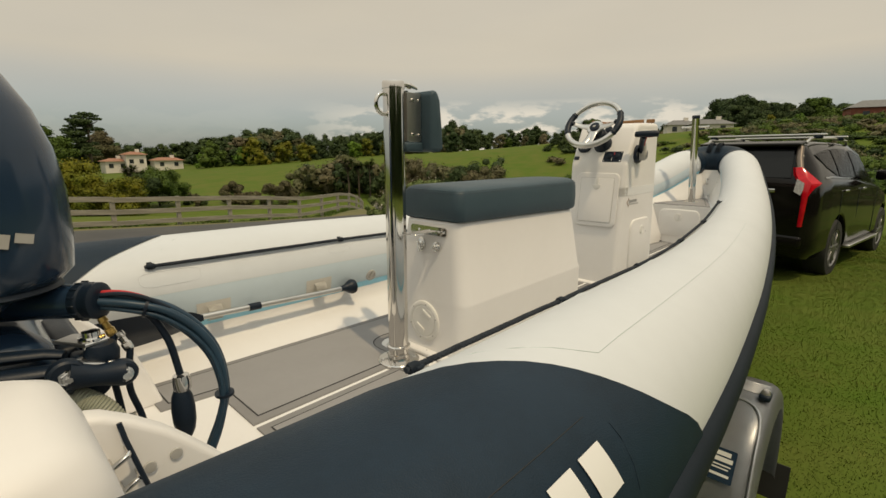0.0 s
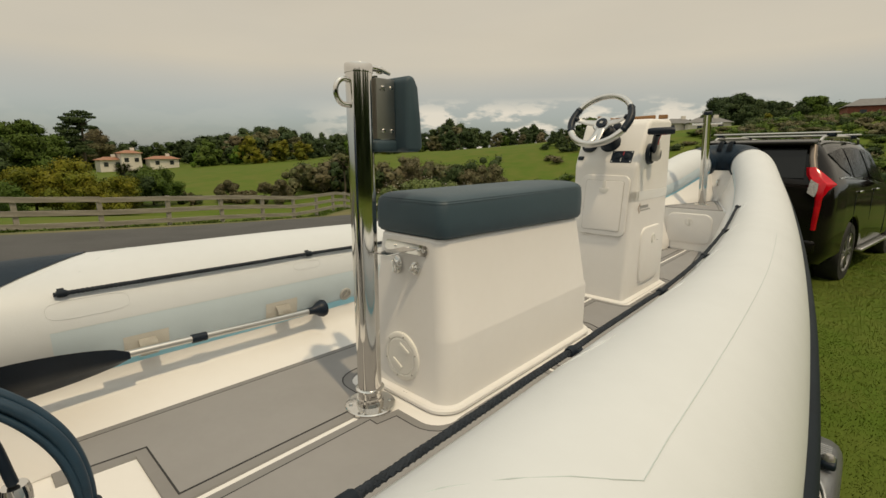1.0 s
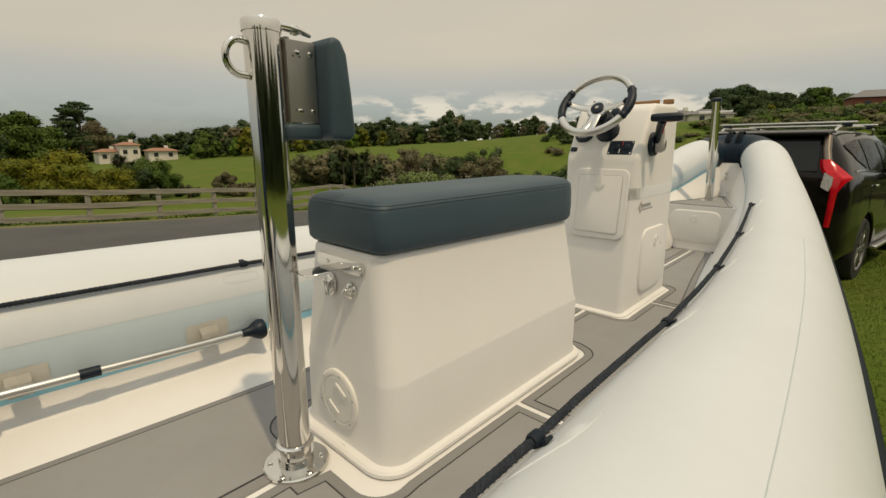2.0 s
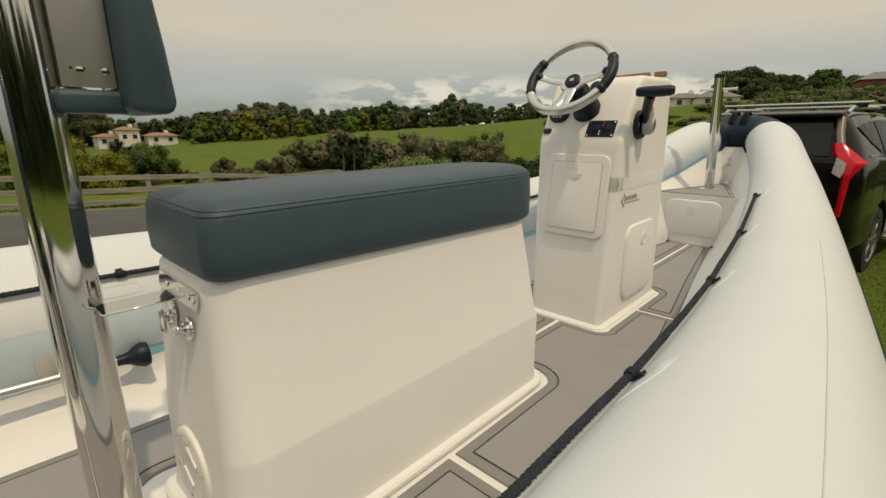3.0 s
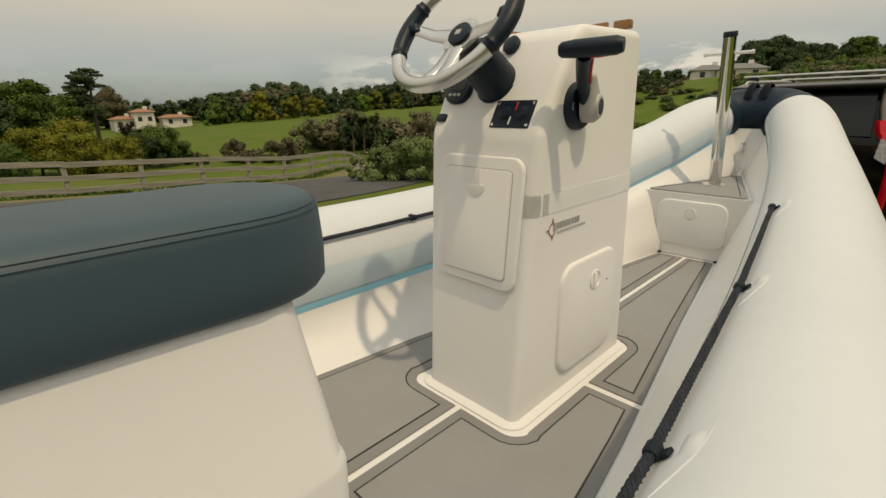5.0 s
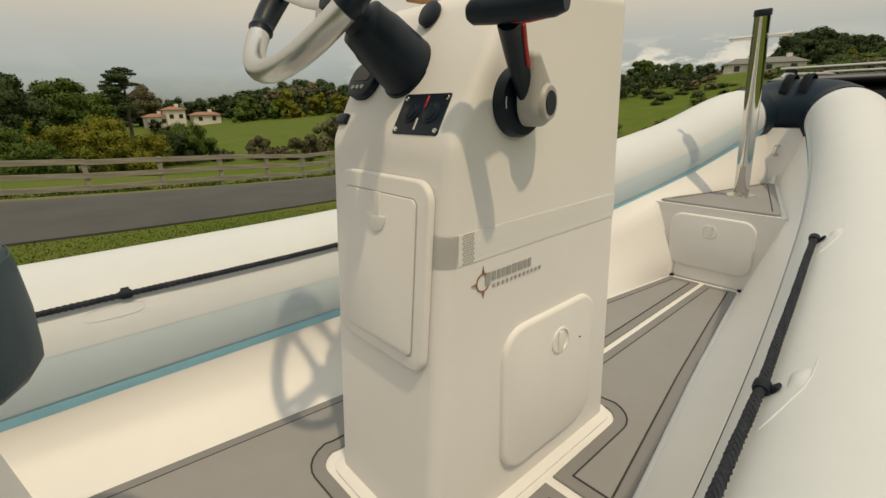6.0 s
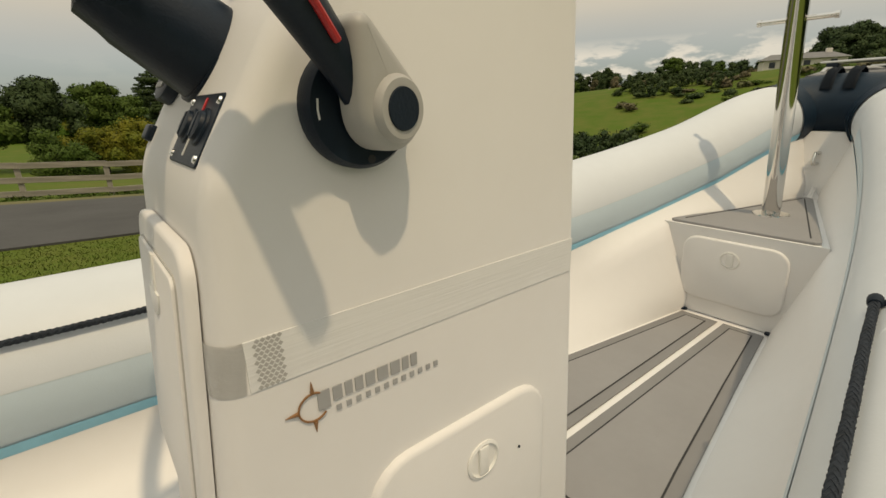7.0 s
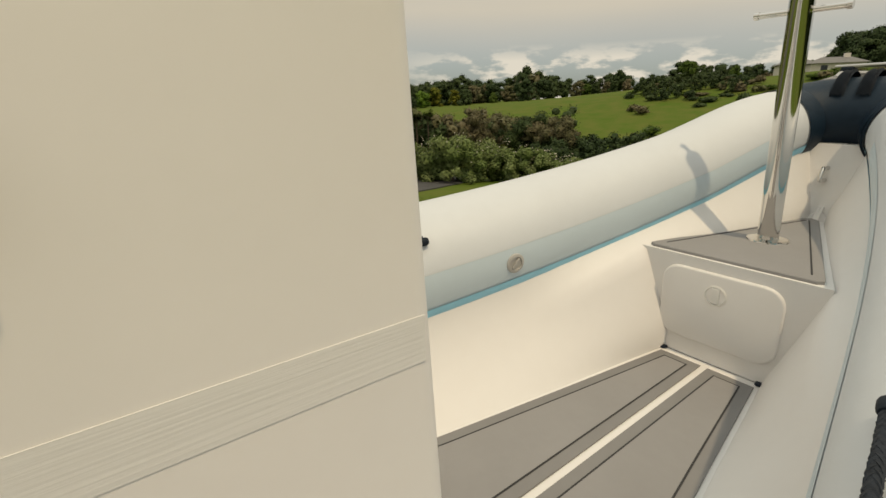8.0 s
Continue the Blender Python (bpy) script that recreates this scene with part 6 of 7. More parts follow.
def build_car():
    car = thing("suv", "dark bronze sport utility vehicle hitched to the trailer", "car", TR(-0.09, 4.30, -0.808) @ RZ(-9) @ RX(-0.6))
    W = [(0.0, 0.76), (0.03, 0.815), (0.10, 0.865), (0.25, 0.892), (0.6, 0.905), (2.2, 0.907), (3.4, 0.90), (4.1, 0.88), (4.5, 0.82), (4.7, 0.72), (4.785, 0.56)]
    BOT = [(0.0, 0.46), (0.08, 0.36), (0.3, 0.32), (1.0, 0.30), (3.2, 0.30), (4.4, 0.30), (4.785, 0.38)]
    BELT = [(0.0, 1.22), (0.10, 1.27), (0.6, 1.32), (2.0, 1.27), (3.3, 1.16), (3.6, 1.12), (4.3, 1.0), (4.65, 0.88), (4.785, 0.75)]
    R, WB = 0.455, (1.10, 3.90)

    def arch(y, base):
        z = base
        for yc in WB:
            d = abs(y - yc)
            if d < R:
                z = max(z, 0.385 + math.sqrt(R * R - d * d))
        return z

    ys = sorted(set([round(v, 3) for v in np.linspace(0, 4.785, 60)] + [round(yc + R * math.cos(a), 3) for yc in WB for a in np.linspace(0.02, math.pi - 0.02, 19)] + [0.03, 0.06]))
    secs = []
    for y in ys:
        w, b0, t = interp(y, W), interp(y, BOT), interp(y, BELT)
        zb = arch(y, b0)
        zm = max(zb + 0.02, b0 + 0.14)
        half = [(w * 0.90 if zb <= b0 + 1e-6 else w * 0.985, zb), (w, zm), (w * 1.0, max(zm + 0.01, 0.72)), (w * 0.992, max(zm + 0.03, t - 0.20)), (w * 0.965, t - 0.05), (w * 0.93, t), (0.0, t + 0.03)]
        secs.append([(x, y, z) for x, z in half] + [(-x, y, z) for x, z in half[::-1][1:]])
    part("body", loft(secs), CARPAINT, car, "dark bronze painted body", 35)
    # cabin
    TOP = [(0.07, 1.27), (0.12, 1.35), (0.22, 1.55), (0.30, 1.68), (0.40, 1.74), (0.8, 1.775), (1.5, 1.795), (2.3, 1.77), (2.7, 1.70), (3.0, 1.53), (3.35, 1.29), (3.55, 1.15)]
    WT = [(0.07, 0.75), (0.28, 0.65), (0.46, 0.635), (1.5, 0.655), (2.5, 0.66), (3.0, 0.70), (3.55, 0.78)]
    cab = []
    cy = [0.07, 0.10, 0.13, 0.17, 0.22, 0.26, 0.30, 0.35, 0.40, 0.46, 0.6, 0.8, 1.2, 1.6, 2.0, 2.3, 2.5, 2.7, 2.85, 3.0, 3.2, 3.35, 3.55]
    side = lambda y, t: (interp(y, W) * 0.93 + (interp(y, WT) - interp(y, W) * 0.93) * t, interp(y, BELT) - 0.01 + (interp(y, TOP) - 0.07 - interp(y, BELT) + 0.01) * t)
    for y in cy:
        zt, wt = interp(y, TOP), interp(y, WT)
        x0, z0 = side(y, 0)
        x1, z1 = side(y, 1)
        half = [(x0, z0), ((x0 + x1) / 2 + 0.012, (z0 + z1) / 2), (x1, z1), (x1 - 0.05, zt - 0.015), (x1 * 0.6, zt + 0.008), (0.0, zt + 0.014)]
        cab.append([(x, y, z) for x, z in half] + [(-x, y, z) for x, z in half[::-1][1:]])
    part("cabin", loft(cab), CARPAINT, car, "dark roof and pillars", 45)

    def pane(name, corners, s, mtl, lift=0.008, label="", nu=6, nv=3):
        """Panel on the cabin side from four (y, t) corners."""
        b = bmesh.new()
        g = []
        for i in range(nu + 1):
            row = []
            for j in range(nv + 1):
                u, v = i / nu, j / nv
                y = (corners[0][0] * (1 - u) + corners[1][0] * u) * (1 - v) + (corners[3][0] * (1 - u) + corners[2][0] * u) * v
                t = (corners[0][1] * (1 - u) + corners[1][1] * u) * (1 - v) + (corners[3][1] * (1 - u) + corners[2][1] * u) * v
                x, z = side(y, t)
                row.append(b.verts.new((s * (x + lift + 0.048 * t * (1 - t)), y, z)))
            g.append(row)
        for i in range(nu):
            for j in range(nv):
                b.faces.new((g[i][j], g[i + 1][j], g[i + 1][j + 1], g[i][j + 1]))
        bmesh.ops.solidify(b, geom=b.faces[:], thickness=0.004)
        return part(name, b, mtl, car, label, 40)

    for s in (1, -1):
        pane("side_window", [(0.66, 0.38), (1.04, 0.10), (1.06, 0.94), (0.46, 0.84)], s, GLASS, label="tinted quarter window")
        pane("side_window", [(1.11, 0.09), (1.90, 0.09), (1.86, 0.96), (1.12, 0.94)], s, GLASS, label="tinted door window")
        pane("side_window", [(1.98, 0.10), (2.98, 0.10), (2.60, 0.93), (1.98, 0.96)], s, GLASS, label="tinted door window")
        pane("window_trim", [(0.48, 0.06), (3.05, 0.02), (3.05, 0.06), (0.48, 0.11)], s, CHROME, 0.006, nu=12, nv=1)
        # tail lamp: wedge at the corner with a long leg down
        b = bmesh.new()
        w = lambda y: interp(y, W)
        outer = [(0.665, 0.125, 1.46), (0.735, 0.13, 1.40), (0.880, 0.13, 1.275), (0.84, 0.025, 1.215), (0.80, -0.006, 1.13), (0.786, -0.016, 0.76)]
        mid = [(0.645, 0.115, 1.46), (0.70, 0.08, 1.375), (0.81, 0.01, 1.275), (0.80, -0.016, 1.19), (0.783, -0.028, 1.085), (0.774, -0.032, 0.758)]
        inner = [(0.605, 0.115, 1.455), (0.63, 0.07, 1.37), (0.725, 0.0, 1.25), (0.742, -0.022, 1.17), (0.757, -0.03, 1.075), (0.757, -0.032, 0.755)]
        rings = [[b.verts.new((s * x, y, z)) for x, y, z in (p, m, q)] + [b.verts.new((s * (x - 0.05), y + 0.07, z)) for x, y, z in (q, p)] for p, m, q in zip(outer, mid, inner)]
        for r1, r2 in zip(rings, rings[1:]):
            for k in range(5):
                b.faces.new((r1[k], r1[(k + 1) % 5], r2[(k + 1) % 5], r2[k]))
        b.faces.new(rings[0])
        b.faces.new(rings[-1][::-1])
        lamp = part("tail_lamp", b, TAIL, car, "sharp red boomerang tail lamp", 30)
        b = bmesh.new()
        f = b.faces.new([b.verts.new((s * x, y - 0.035, z)) for x, y, z in ((0.660, 0.050, 1.325), (0.745, 0.015, 1.275), (0.748, 0.0, 1.20), (0.728, 0.0, 1.13), (0.655, 0.005, 1.175))])
        ext = bmesh.ops.extrude_face_region(b, geom=[f])
        bmesh.ops.translate(b, vec=(0, 0.05, 0), verts=[v for v in ext["geom"] if isinstance(v, bmesh.types.BMVert)])
        part("reverse_lamp", b, CLEAR, lamp)
        # wheels
        for yc in WB:
            b = lathe([(0.0, -0.12), (0.24, -0.12), (0.255, -0.125), (0.36, -0.12), (0.385, -0.09), (0.385, 0.09), (0.36, 0.12), (0.26, 0.125), (0.245, 0.09), (0.0, 0.09)], 40, at=(s * 0.775, yc, 0.385), rot=RY(s * 90))
            wheel = part("wheel", b, TYRE, car, "black road tyre on alloy rim")
            b = lathe([(0.225, 0.09), (0.245, 0.10), (0.25, 0.122), (0.24, 0.122), (0.225, 0.10)], 36, at=(s * 0.775, yc, 0.385), rot=RY(s * 90))
            for k in range(6):
                for d in (-9, 9):
                    q = rbox(0.028, 0.19, 0.02, 0.006, at=(0, 0.135, 0.105))
                    bmesh.ops.transform(q, matrix=TR(s * 0.775, yc, 0.385) @ RY(s * 90) @ RZ(60 * k + d), verts=q.verts)
                    add_into(q, b)
            lathe([(0, 0.09), (0.06, 0.09), (0.055, 0.118), (0, 0.12)], 20, at=(s * 0.775, yc, 0.385), rot=RY(s * 90), bm=b)
            part("rim", b, ALLOY, wheel, "grey alloy rim")
        # side step, handles, mirror, roof rail
        b = rbox(0.12, 1.75, 0.045, 0.015, at=(s * 0.90, 2.5, 0.36))
        part("side_step", b, SATIN, car, "silver side step")
        for y in (1.25, 2.2):
            part("door_handle", rbox(0.025, 0.17, 0.03, 0.01, at=(s * 0.905, y, 1.15)), CHROME, car)
        b = rbox(0.20, 0.09, 0.15, 0.035, at=(s * 1.0, 2.82, 1.33))
        part("wing_mirror", b, CARPAINT, car, "dark wing mirror")
        part("roof_rail", sweep([(s * 0.58, 0.45, 1.755), (s * 0.59, 0.55, 1.805), (s * 0.60, 1.5, 1.84), (s * 0.60, 2.2, 1.82), (s * 0.59, 2.3, 1.77)], 0.017, seg=8), SATIN, car, "silver roof rail")
        for y in (1.03, 1.96, 3.1):
            b = rbox(0.004, 0.006, 0.70, 0, at=(s * 0.9045, y, 0.80))
            part("door_seam", b, BLACK, car)
    for y in (0.75, 1.75):
        b = rbox(1.42, 0.06, 0.028, 0.010, at=(0, y, 1.865))
        part("roof_bar", b, SATIN, car, "silver roof rack bar")
        for s in (1, -1):
            part("bar_foot", rbox(0.09, 0.07, 0.05, 0.012, at=(s * 0.62, y, 1.84)), BLACK, car)
    # rear glass, tailgate, bumper, plate
    gl = [(-0.575, 0.107, 1.33), (0.575, 0.107, 1.33), (0.52, 0.283, 1.672), (-0.52, 0.283, 1.672)]
    b = bmesh.new()
    vs = [b.verts.new((x, y - 0.012, z)) for x, y, z in gl]
    f = b.faces.new(vs)
    ext = bmesh.ops.extrude_face_region(b, geom=[f])
    bmesh.ops.translate(b, vec=(0, 0.03, -0.01), verts=[v for v in ext["geom"] if isinstance(v, bmesh.types.BMVert)])
    part("rear_window", b, GLASS, car, "dark tinted rear window", 30)
    part("rear_wiper", sweep([(0.0, 0.085, 1.32), (-0.15, 0.115, 1.38), (-0.38, 0.125, 1.40)], 0.009, seg=6), BLACK, car)
    part("spoiler", rbox(1.18, 0.24, 0.045, 0.018, at=(0, 0.33, 1.745), rot=RX(10)), CARPAINT, car)
    # rear pillars, the paint's reflection put into a lighter bronze-grey
    for s in (1, -1):
        b = sweep([(s * 0.645, 0.15, 1.42), (s * 0.60, 0.22, 1.56), (s * 0.575, 0.30, 1.70)], 0.038, seg=10)
        part("rear_pillar", b, TRIM_SHEEN, car, "rear pillar, paint reflection coloured bronze-grey")
    part("tailgate_garnish", rbox(0.92, 0.03, 0.05, 0.012, at=(0, 0.0, 1.17)), CHROME, car, "chrome tailgate garnish")
    part("number_plate", rbox(0.36, 0.008, 0.125, 0.006, at=(0, -0.012, 0.98)), WHITEINK, car, "white plate with plain dark bars")
    for k in range(6):
        part("plate_bar", rbox(0.032, 0.002, 0.06, 0, at=(-0.125 + 0.05 * k, -0.0175, 0.98)), BLACK, car)
    part("bumper", rbox(1.60, 0.16, 0.17, 0.05, at=(0, 0.06, 0.56)), CARPAINT, car, "dark rear bumper")
    part("bumper_skid", rbox(1.0, 0.12, 0.07, 0.025, at=(0, 0.06, 0.395)), TRIM_SHEEN, car, "silver-grey bumper skid plate")
    part("tow_bar", rbox(0.06, 0.30, 0.06, 0.01, at=(0, -0.06, 0.36)), BLACK, car)
    part("tow_ball", lathe([(0, 0), (0.016, 0), (0.016, 0.04), (0.025, 0.055), (0.02, 0.075), (0, 0.08)], 14, at=(0, -0.18, 0.385)), CHROME, car)


build_car()

# ---- fence ----


def build_fence():
    fence = thing("timber_fence", "weathered three-rail timber fence along the drive", "fence")
    ys = [-9.4 + 2.05 * k for k in range(16)]
    rng = random.Random(7)
    px = lambda y: -17.2 - 0.030 * max(0, y - 0.0) ** 2
    for y in ys:
        b = rbox(0.14, 0.14, 1.40, 0.012, seg=1, taper=0.95)
        p = part("post", b, WOOD, fence)
        p.matrix_world = TR(px(y), y, ground_z(px(y), y) + 0.37 + min(0.12, 0.025 * max(0.0, y)) + rng.uniform(-0.02, 0.02)) @ RX(rng.uniform(-1, 1)) @ RY(rng.uniform(-1, 1))
    for y0, y1 in zip(ys, ys[1:]):
        for h in (0.99, 0.58, 0.20):
            a = Vector((px(y0) + 0.085, y0, ground_z(px(y0), y0) + h + min(0.12, 0.025 * max(0.0, y0)) + rng.uniform(-0.015, 0.015)))
            c = Vector((px(y1) + 0.085, y1, ground_z(px(y1), y1) + h + min(0.12, 0.025 * max(0.0, y1)) + rng.uniform(-0.015, 0.015)))
            d = c - a
            b = rbox(0.04, d.length + 0.06, 0.165, 0.006, seg=1)
            r = part("rail", b, WOOD, fence)
            r.matrix_world = Matrix.Translation((a + c) / 2) @ d.to_track_quat("Y", "Z").to_matrix().to_4x4()


build_fence()


def build_verge():
    bm = bmesh.new()
    prev = None
    for y in np.arange(-14, 22, 1.2):
        y = float(y)
        x1 = -17.0 - 0.030 * max(0, y) ** 2
        x0 = -13.42 - 0.030 * max(0.0, y) ** 2
        row = []
        for k in range(6):
            x = x0 + (x1 - x0) * k / 5
            row.append(bm.verts.new((x, y, ground_z(x, y) + (0.035 if 0 < k < 5 else -0.05))))
        if prev:
            for k in range(5):
                bm.faces.new((prev[k], prev[k + 1], row[k + 1], row[k]))
        prev = row
    tagged(part("verge", bm, VERGE, angle=180), "strip of dry yellowed grass beside the drive", "verge", kind="structure")


build_verge()

# ---- plants ----


def core_quads(n):
    """Faces of a cube sphere, n by n a side, as four corners each."""
    g = np.tan(np.linspace(-1, 1, n + 1) * math.pi / 4)
    Q = []
    for axis in range(3):
        for sgn in (1.0, -1.0):
            for i in range(n):
                for j in range(n):
                    c = [(g[i], g[j]), (g[i + 1], g[j]), (g[i + 1], g[j + 1]), (g[i], g[j + 1])]
                    Q.append([np.roll((sgn, u * sgn, v), axis) for u, v in c])
    Q = np.array(Q)
    return Q / np.linalg.norm(Q, axis=2)[:, :, None]


CORE = {n: core_quads(n) for n in (2, 4, 6)}


def leaf_cloud(rng, lobes, count, size, flat=0.6, core=4, fill=0.76):
    """Corners and faces of many small leaf tufts spread over ellipsoid lobes (centre, radii)."""
    w = np.array([l[1][0] * l[1][1] + l[1][1] * l[1][2] for l in lobes])
    pick = rng.choice(len(lobes), count, p=w / w.sum())
    c = np.array([l[0] for l in lobes])[pick]
    r = np.array([l[1] for l in lobes])[pick]
    d = rng.normal(size=(count, 3))
    d /= np.linalg.norm(d, axis=1)[:, None]
    rad = rng.uniform(0.74, 1.08, count)[:, None]
    p = c + d * r * rad
    n = d + rng.normal(size=(count, 3)) * 0.7
    n /= np.linalg.norm(n, axis=1)[:, None]
    a = np.cross(n, rng.normal(size=(count, 3)))
    a /= np.linalg.norm(a, axis=1)[:, None]
    b = np.cross(n, a)
    s = size * rng.uniform(0.5, 1.25, count)[:, None]
    b2 = b * flat
    V = np.stack([p - a * s, p - b2 * s * 0.7 + n * s * 0.15, p + a * s, p + b2 * s], 1)
    out = d * 0.42 + n * 0.75 + np.array((0, 0, 0.2))
    out /= np.linalg.norm(out, axis=1)[:, None]
    leaves = np.concatenate([V.reshape(-1, 3), np.repeat(out, 4, 0)], 1)
    if not core:
        return leaves
    # an uneven inner mass keeps the crown from being looked through
    d = CORE[core].reshape(-1, 3)
    parts = [leaves]
    for centre, radii in lobes:
        ph = rng.uniform(0, 6.28, 3)
        bump = fill + 0.09 * np.sin(4.1 * d[:, 0] + ph[0]) * np.sin(4.7 * d[:, 1] + ph[1]) + 0.07 * np.sin(7.3 * d[:, 2] + 5.1 * d[:, 0] + ph[2])
        nn = d * 0.5 + np.repeat(rng.normal(size=(len(d) // 4, 3)), 4, 0) * 0.45 + np.array((0, 0, 0.15))
        nn /= np.linalg.norm(nn, axis=1)[:, None]
        parts.append(np.concatenate([np.array(centre) + d * np.array(radii) * bump[:, None], nn], 1))
    return np.concatenate(parts)


def leaf_mesh(name, V, material):
    me = bpy.data.meshes.new(name)
    k = len(V) // 4
    me.from_pydata(V[:, :3].tolist(), [], np.arange(4 * k).reshape(-1, 4).tolist())
    me.normals_split_custom_set_from_vertices(V[:, 3:].tolist())
    me.materials.append(material)
    return me


def crown_lobes(rng, kind, h):
    L = []
    if kind == "round":
        for k in range(26):
            a = rng.uniform(0, 6.28)
            z = rng.uniform(0.30, 0.90) * h
            q = rng.uniform(0.02, 0.36) * h * (1.15 - 0.6 * z / h)
            r = rng.uniform(0.09, 0.16) * h
            L.append(((q * math.cos(a), q * math.sin(a), z), (r, r, r * 0.8)))
    elif kind == "wide":
        for k in range(24):
            a = rng.uniform(0, 6.28)
            q = rng.uniform(0.05, 0.78) * h
            r = rng.uniform(0.15, 0.24) * h
            L.append(((q * math.cos(a), q * math.sin(a), (0.80 - 0.30 * (q / h) ** 2 - rng.uniform(0, 0.42)) * h), (r, r, r * 0.78)))
    elif kind == "pine":
        for k in range(26):
            t = k / 25
            a = rng.uniform(0, 6.28)
            q = (0.24 * (1 - 0.6 * t) + 0.02) * h * rng.uniform(0.4, 1.1)
            r = rng.uniform(0.05, 0.10) * h
            L.append(((q * math.cos(a), q * math.sin(a), (0.42 + 0.56 * t) * h), (r * 1.5, r * 1.5, r * 0.3)))
    elif kind == "bush":
        for k in range(30):
            a = rng.uniform(0, 6.28)
            q = rng.uniform(0.05, 0.60) ** 0.8 * h
            r = rng.uniform(0.10, 0.20) * h
            L.append(((q * math.cos(a), q * math.sin(a), rng.uniform(0.15, 0.86 - 0.5 * (q / h) ** 2) * h), (r, r, r * 0.9)))
    return L


def trunk_mesh(rng, h, kind):
    b = bmesh.new()
    top = 0.55 * h if kind in ("round", "wide") else (0.92 * h if kind == "pine" else 0.4 * h)
    lean = rng.uniform(-0.04, 0.04, 2) * h
    r0 = 0.028 * h
    sweep([(0, 0, -0.3), (lean[0] * 0.3, lean[1] * 0.3, top * 0.4), (lean[0], lean[1], top)], [r0, r0 * 0.75, r0 * 0.35], seg=8, bm=b)
    for k in range(5):
        a = rng.uniform(0, 6.28)
        z0 = top * rng.uniform(0.45, 0.85)
        L = h * rng.uniform(0.14, 0.24)
        sweep([(lean[0] * z0 / top, lean[1] * z0 / top, z0), (L * 0.5 * math.cos(a), L * 0.5 * math.sin(a), z0 + L * 0.4), (L * math.cos(a), L * math.sin(a), z0 + L * 0.7)], [r0 * 0.45, r0 * 0.3, r0 * 0.12], seg=6, bm=b)
    return b


def place(az, r):
    return (-r * math.sin(radians(az)), r * math.cos(radians(az)))


def plant(name, label, category, kind, az, r, height, leaf, count, size, seed, group="", sink=0.0):
    rng = np.random.default_rng(seed)
    x, y = place(az, r)
    t = thing(name, label, category, TR(x, y, ground_z(x, y) - sink), group)
    part("trunk", trunk_mesh(rng, height, kind), BARK, t)
    cr = new("crown", leaf_mesh("crown", leaf_cloud(rng, crown_lobes(rng, kind, height), count, size, core=0 if kind == "pine" else 4, fill=0.62 if kind == "bush" else 0.7), leaf))
    cr.parent = t
    return t


# height of a plant's top, degrees above level, to its height in metres
def top_height(az, r, el):
    x, y = place(az, r)
    return 0.81 + r * math.tan(radians(el)) - ground_z(x, y)


SKYLINE = [(-30, 4.0), (-12, 4.2), (0.4, 4.4), (3.0, 4.5), (5, 5.2), (6.7, 4.7), (8.6, 5.0), (10.6, 6.0), (12.5, 5.6), (14.6, 3.4), (19.1, 3.1), (21.1, 3.7), (23.5, 3.3), (25.6, 3.9), (27.5, 2.7), (30.3, 2.4), (32.5, 3.3), (34.2, 2.6), (37.5, 2.6), (40.4, 3.1), (42.3, 3.9), (43.8, 2.9), (45.7, 2.3), (48.4, 2.8), (51, 3.0), (53.7, 2.7), (56.3, 2.0), (58.2, 2.1), (60.7, 2.4), (62.5, 2.8), (63.6, 3.2), (66, 2.7), (67.3, 2.2), (69.6, 1.8), (72.8, 1.4), (74.4, 1.1), (76.9, 0.8), (78.8, 1.0), (80.2, 1.2), (84, 1.4), (95, 2.2), (120, 1.5)]


def far_woods():
    rng = np.random.default_rng(11)
    groups = {"dark": [], "mid": [], "bright": [], "yellow": [], "brown": []}
    for layer, r, drop, leafset in ((0, 172, 0.0, ("dark", "dark", "dark", "dark")), (1, 150, 0.6, ("mid", "dark", "dark", "brown")), (2, 132, 1.35, ("bright", "mid", "dark", "yellow"))):
        az = -25.0
        while az < 104:
            az += rng.uniform(0.7, 1.6)
            if layer == 2 and (rng.random() < 0.25 or 18 < az < 36):
                continue
            if layer > 0 and 72 < az < 82.5:
                continue
            if layer == 2 and 28 < az < 60 and rng.random() < 0.45:
                continue
            rr = r * rng.uniform(0.95, 1.06)
            el = interp(az, SKYLINE) + 0.1 - drop * rng.uniform(0.7, 1.3) - rng.uniform(0, 0.4)
            h = top_height(az, rr, el)
            if h < 1.5:
                continue
            x, y = place(az, rr)
            z = ground_z(x, y)
            w = max(2.8, min(h, 9)) * rng.uniform(0.48, 0.72)
            lobes = []
            for k in range(20):
                t = k / 19
                q = w * (0.85 - 0.5 * t * t) * rng.uniform(0.1, 1.0)
                a = rng.uniform(0, 6.28)
                lobes.append(((x + q * math.cos(a), y + q * math.sin(a), z + h * (0.10 + 0.80 * t) + rng.uniform(-0.3, 0.3)), (w * rng.uniform(0.22, 0.42),) * 2 + (w * rng.uniform(0.18, 0.32),)))
            groups[leafset[int(rng.integers(4))]].append(leaf_cloud(rng, lobes, 1300, 0.24, core=2))
    for key, leaf, lab in (("dark", LEAF_B, "dark green far woods on the ridge"), ("mid", LEAF_A, "green far woods on the ridge"), ("bright", LEAF_F, "bright green far trees below the ridge"), ("yellow", LEAF_C, "yellow-green far shrubs below the ridge"), ("brown", LEAF_D, "brown-green far trees on the ridge")):
        me = leaf_mesh("far_woods", np.concatenate(groups[key]), leaf)
        tagged(new("far_woods", me), lab, "woods", kind="stuff")


far_woods()


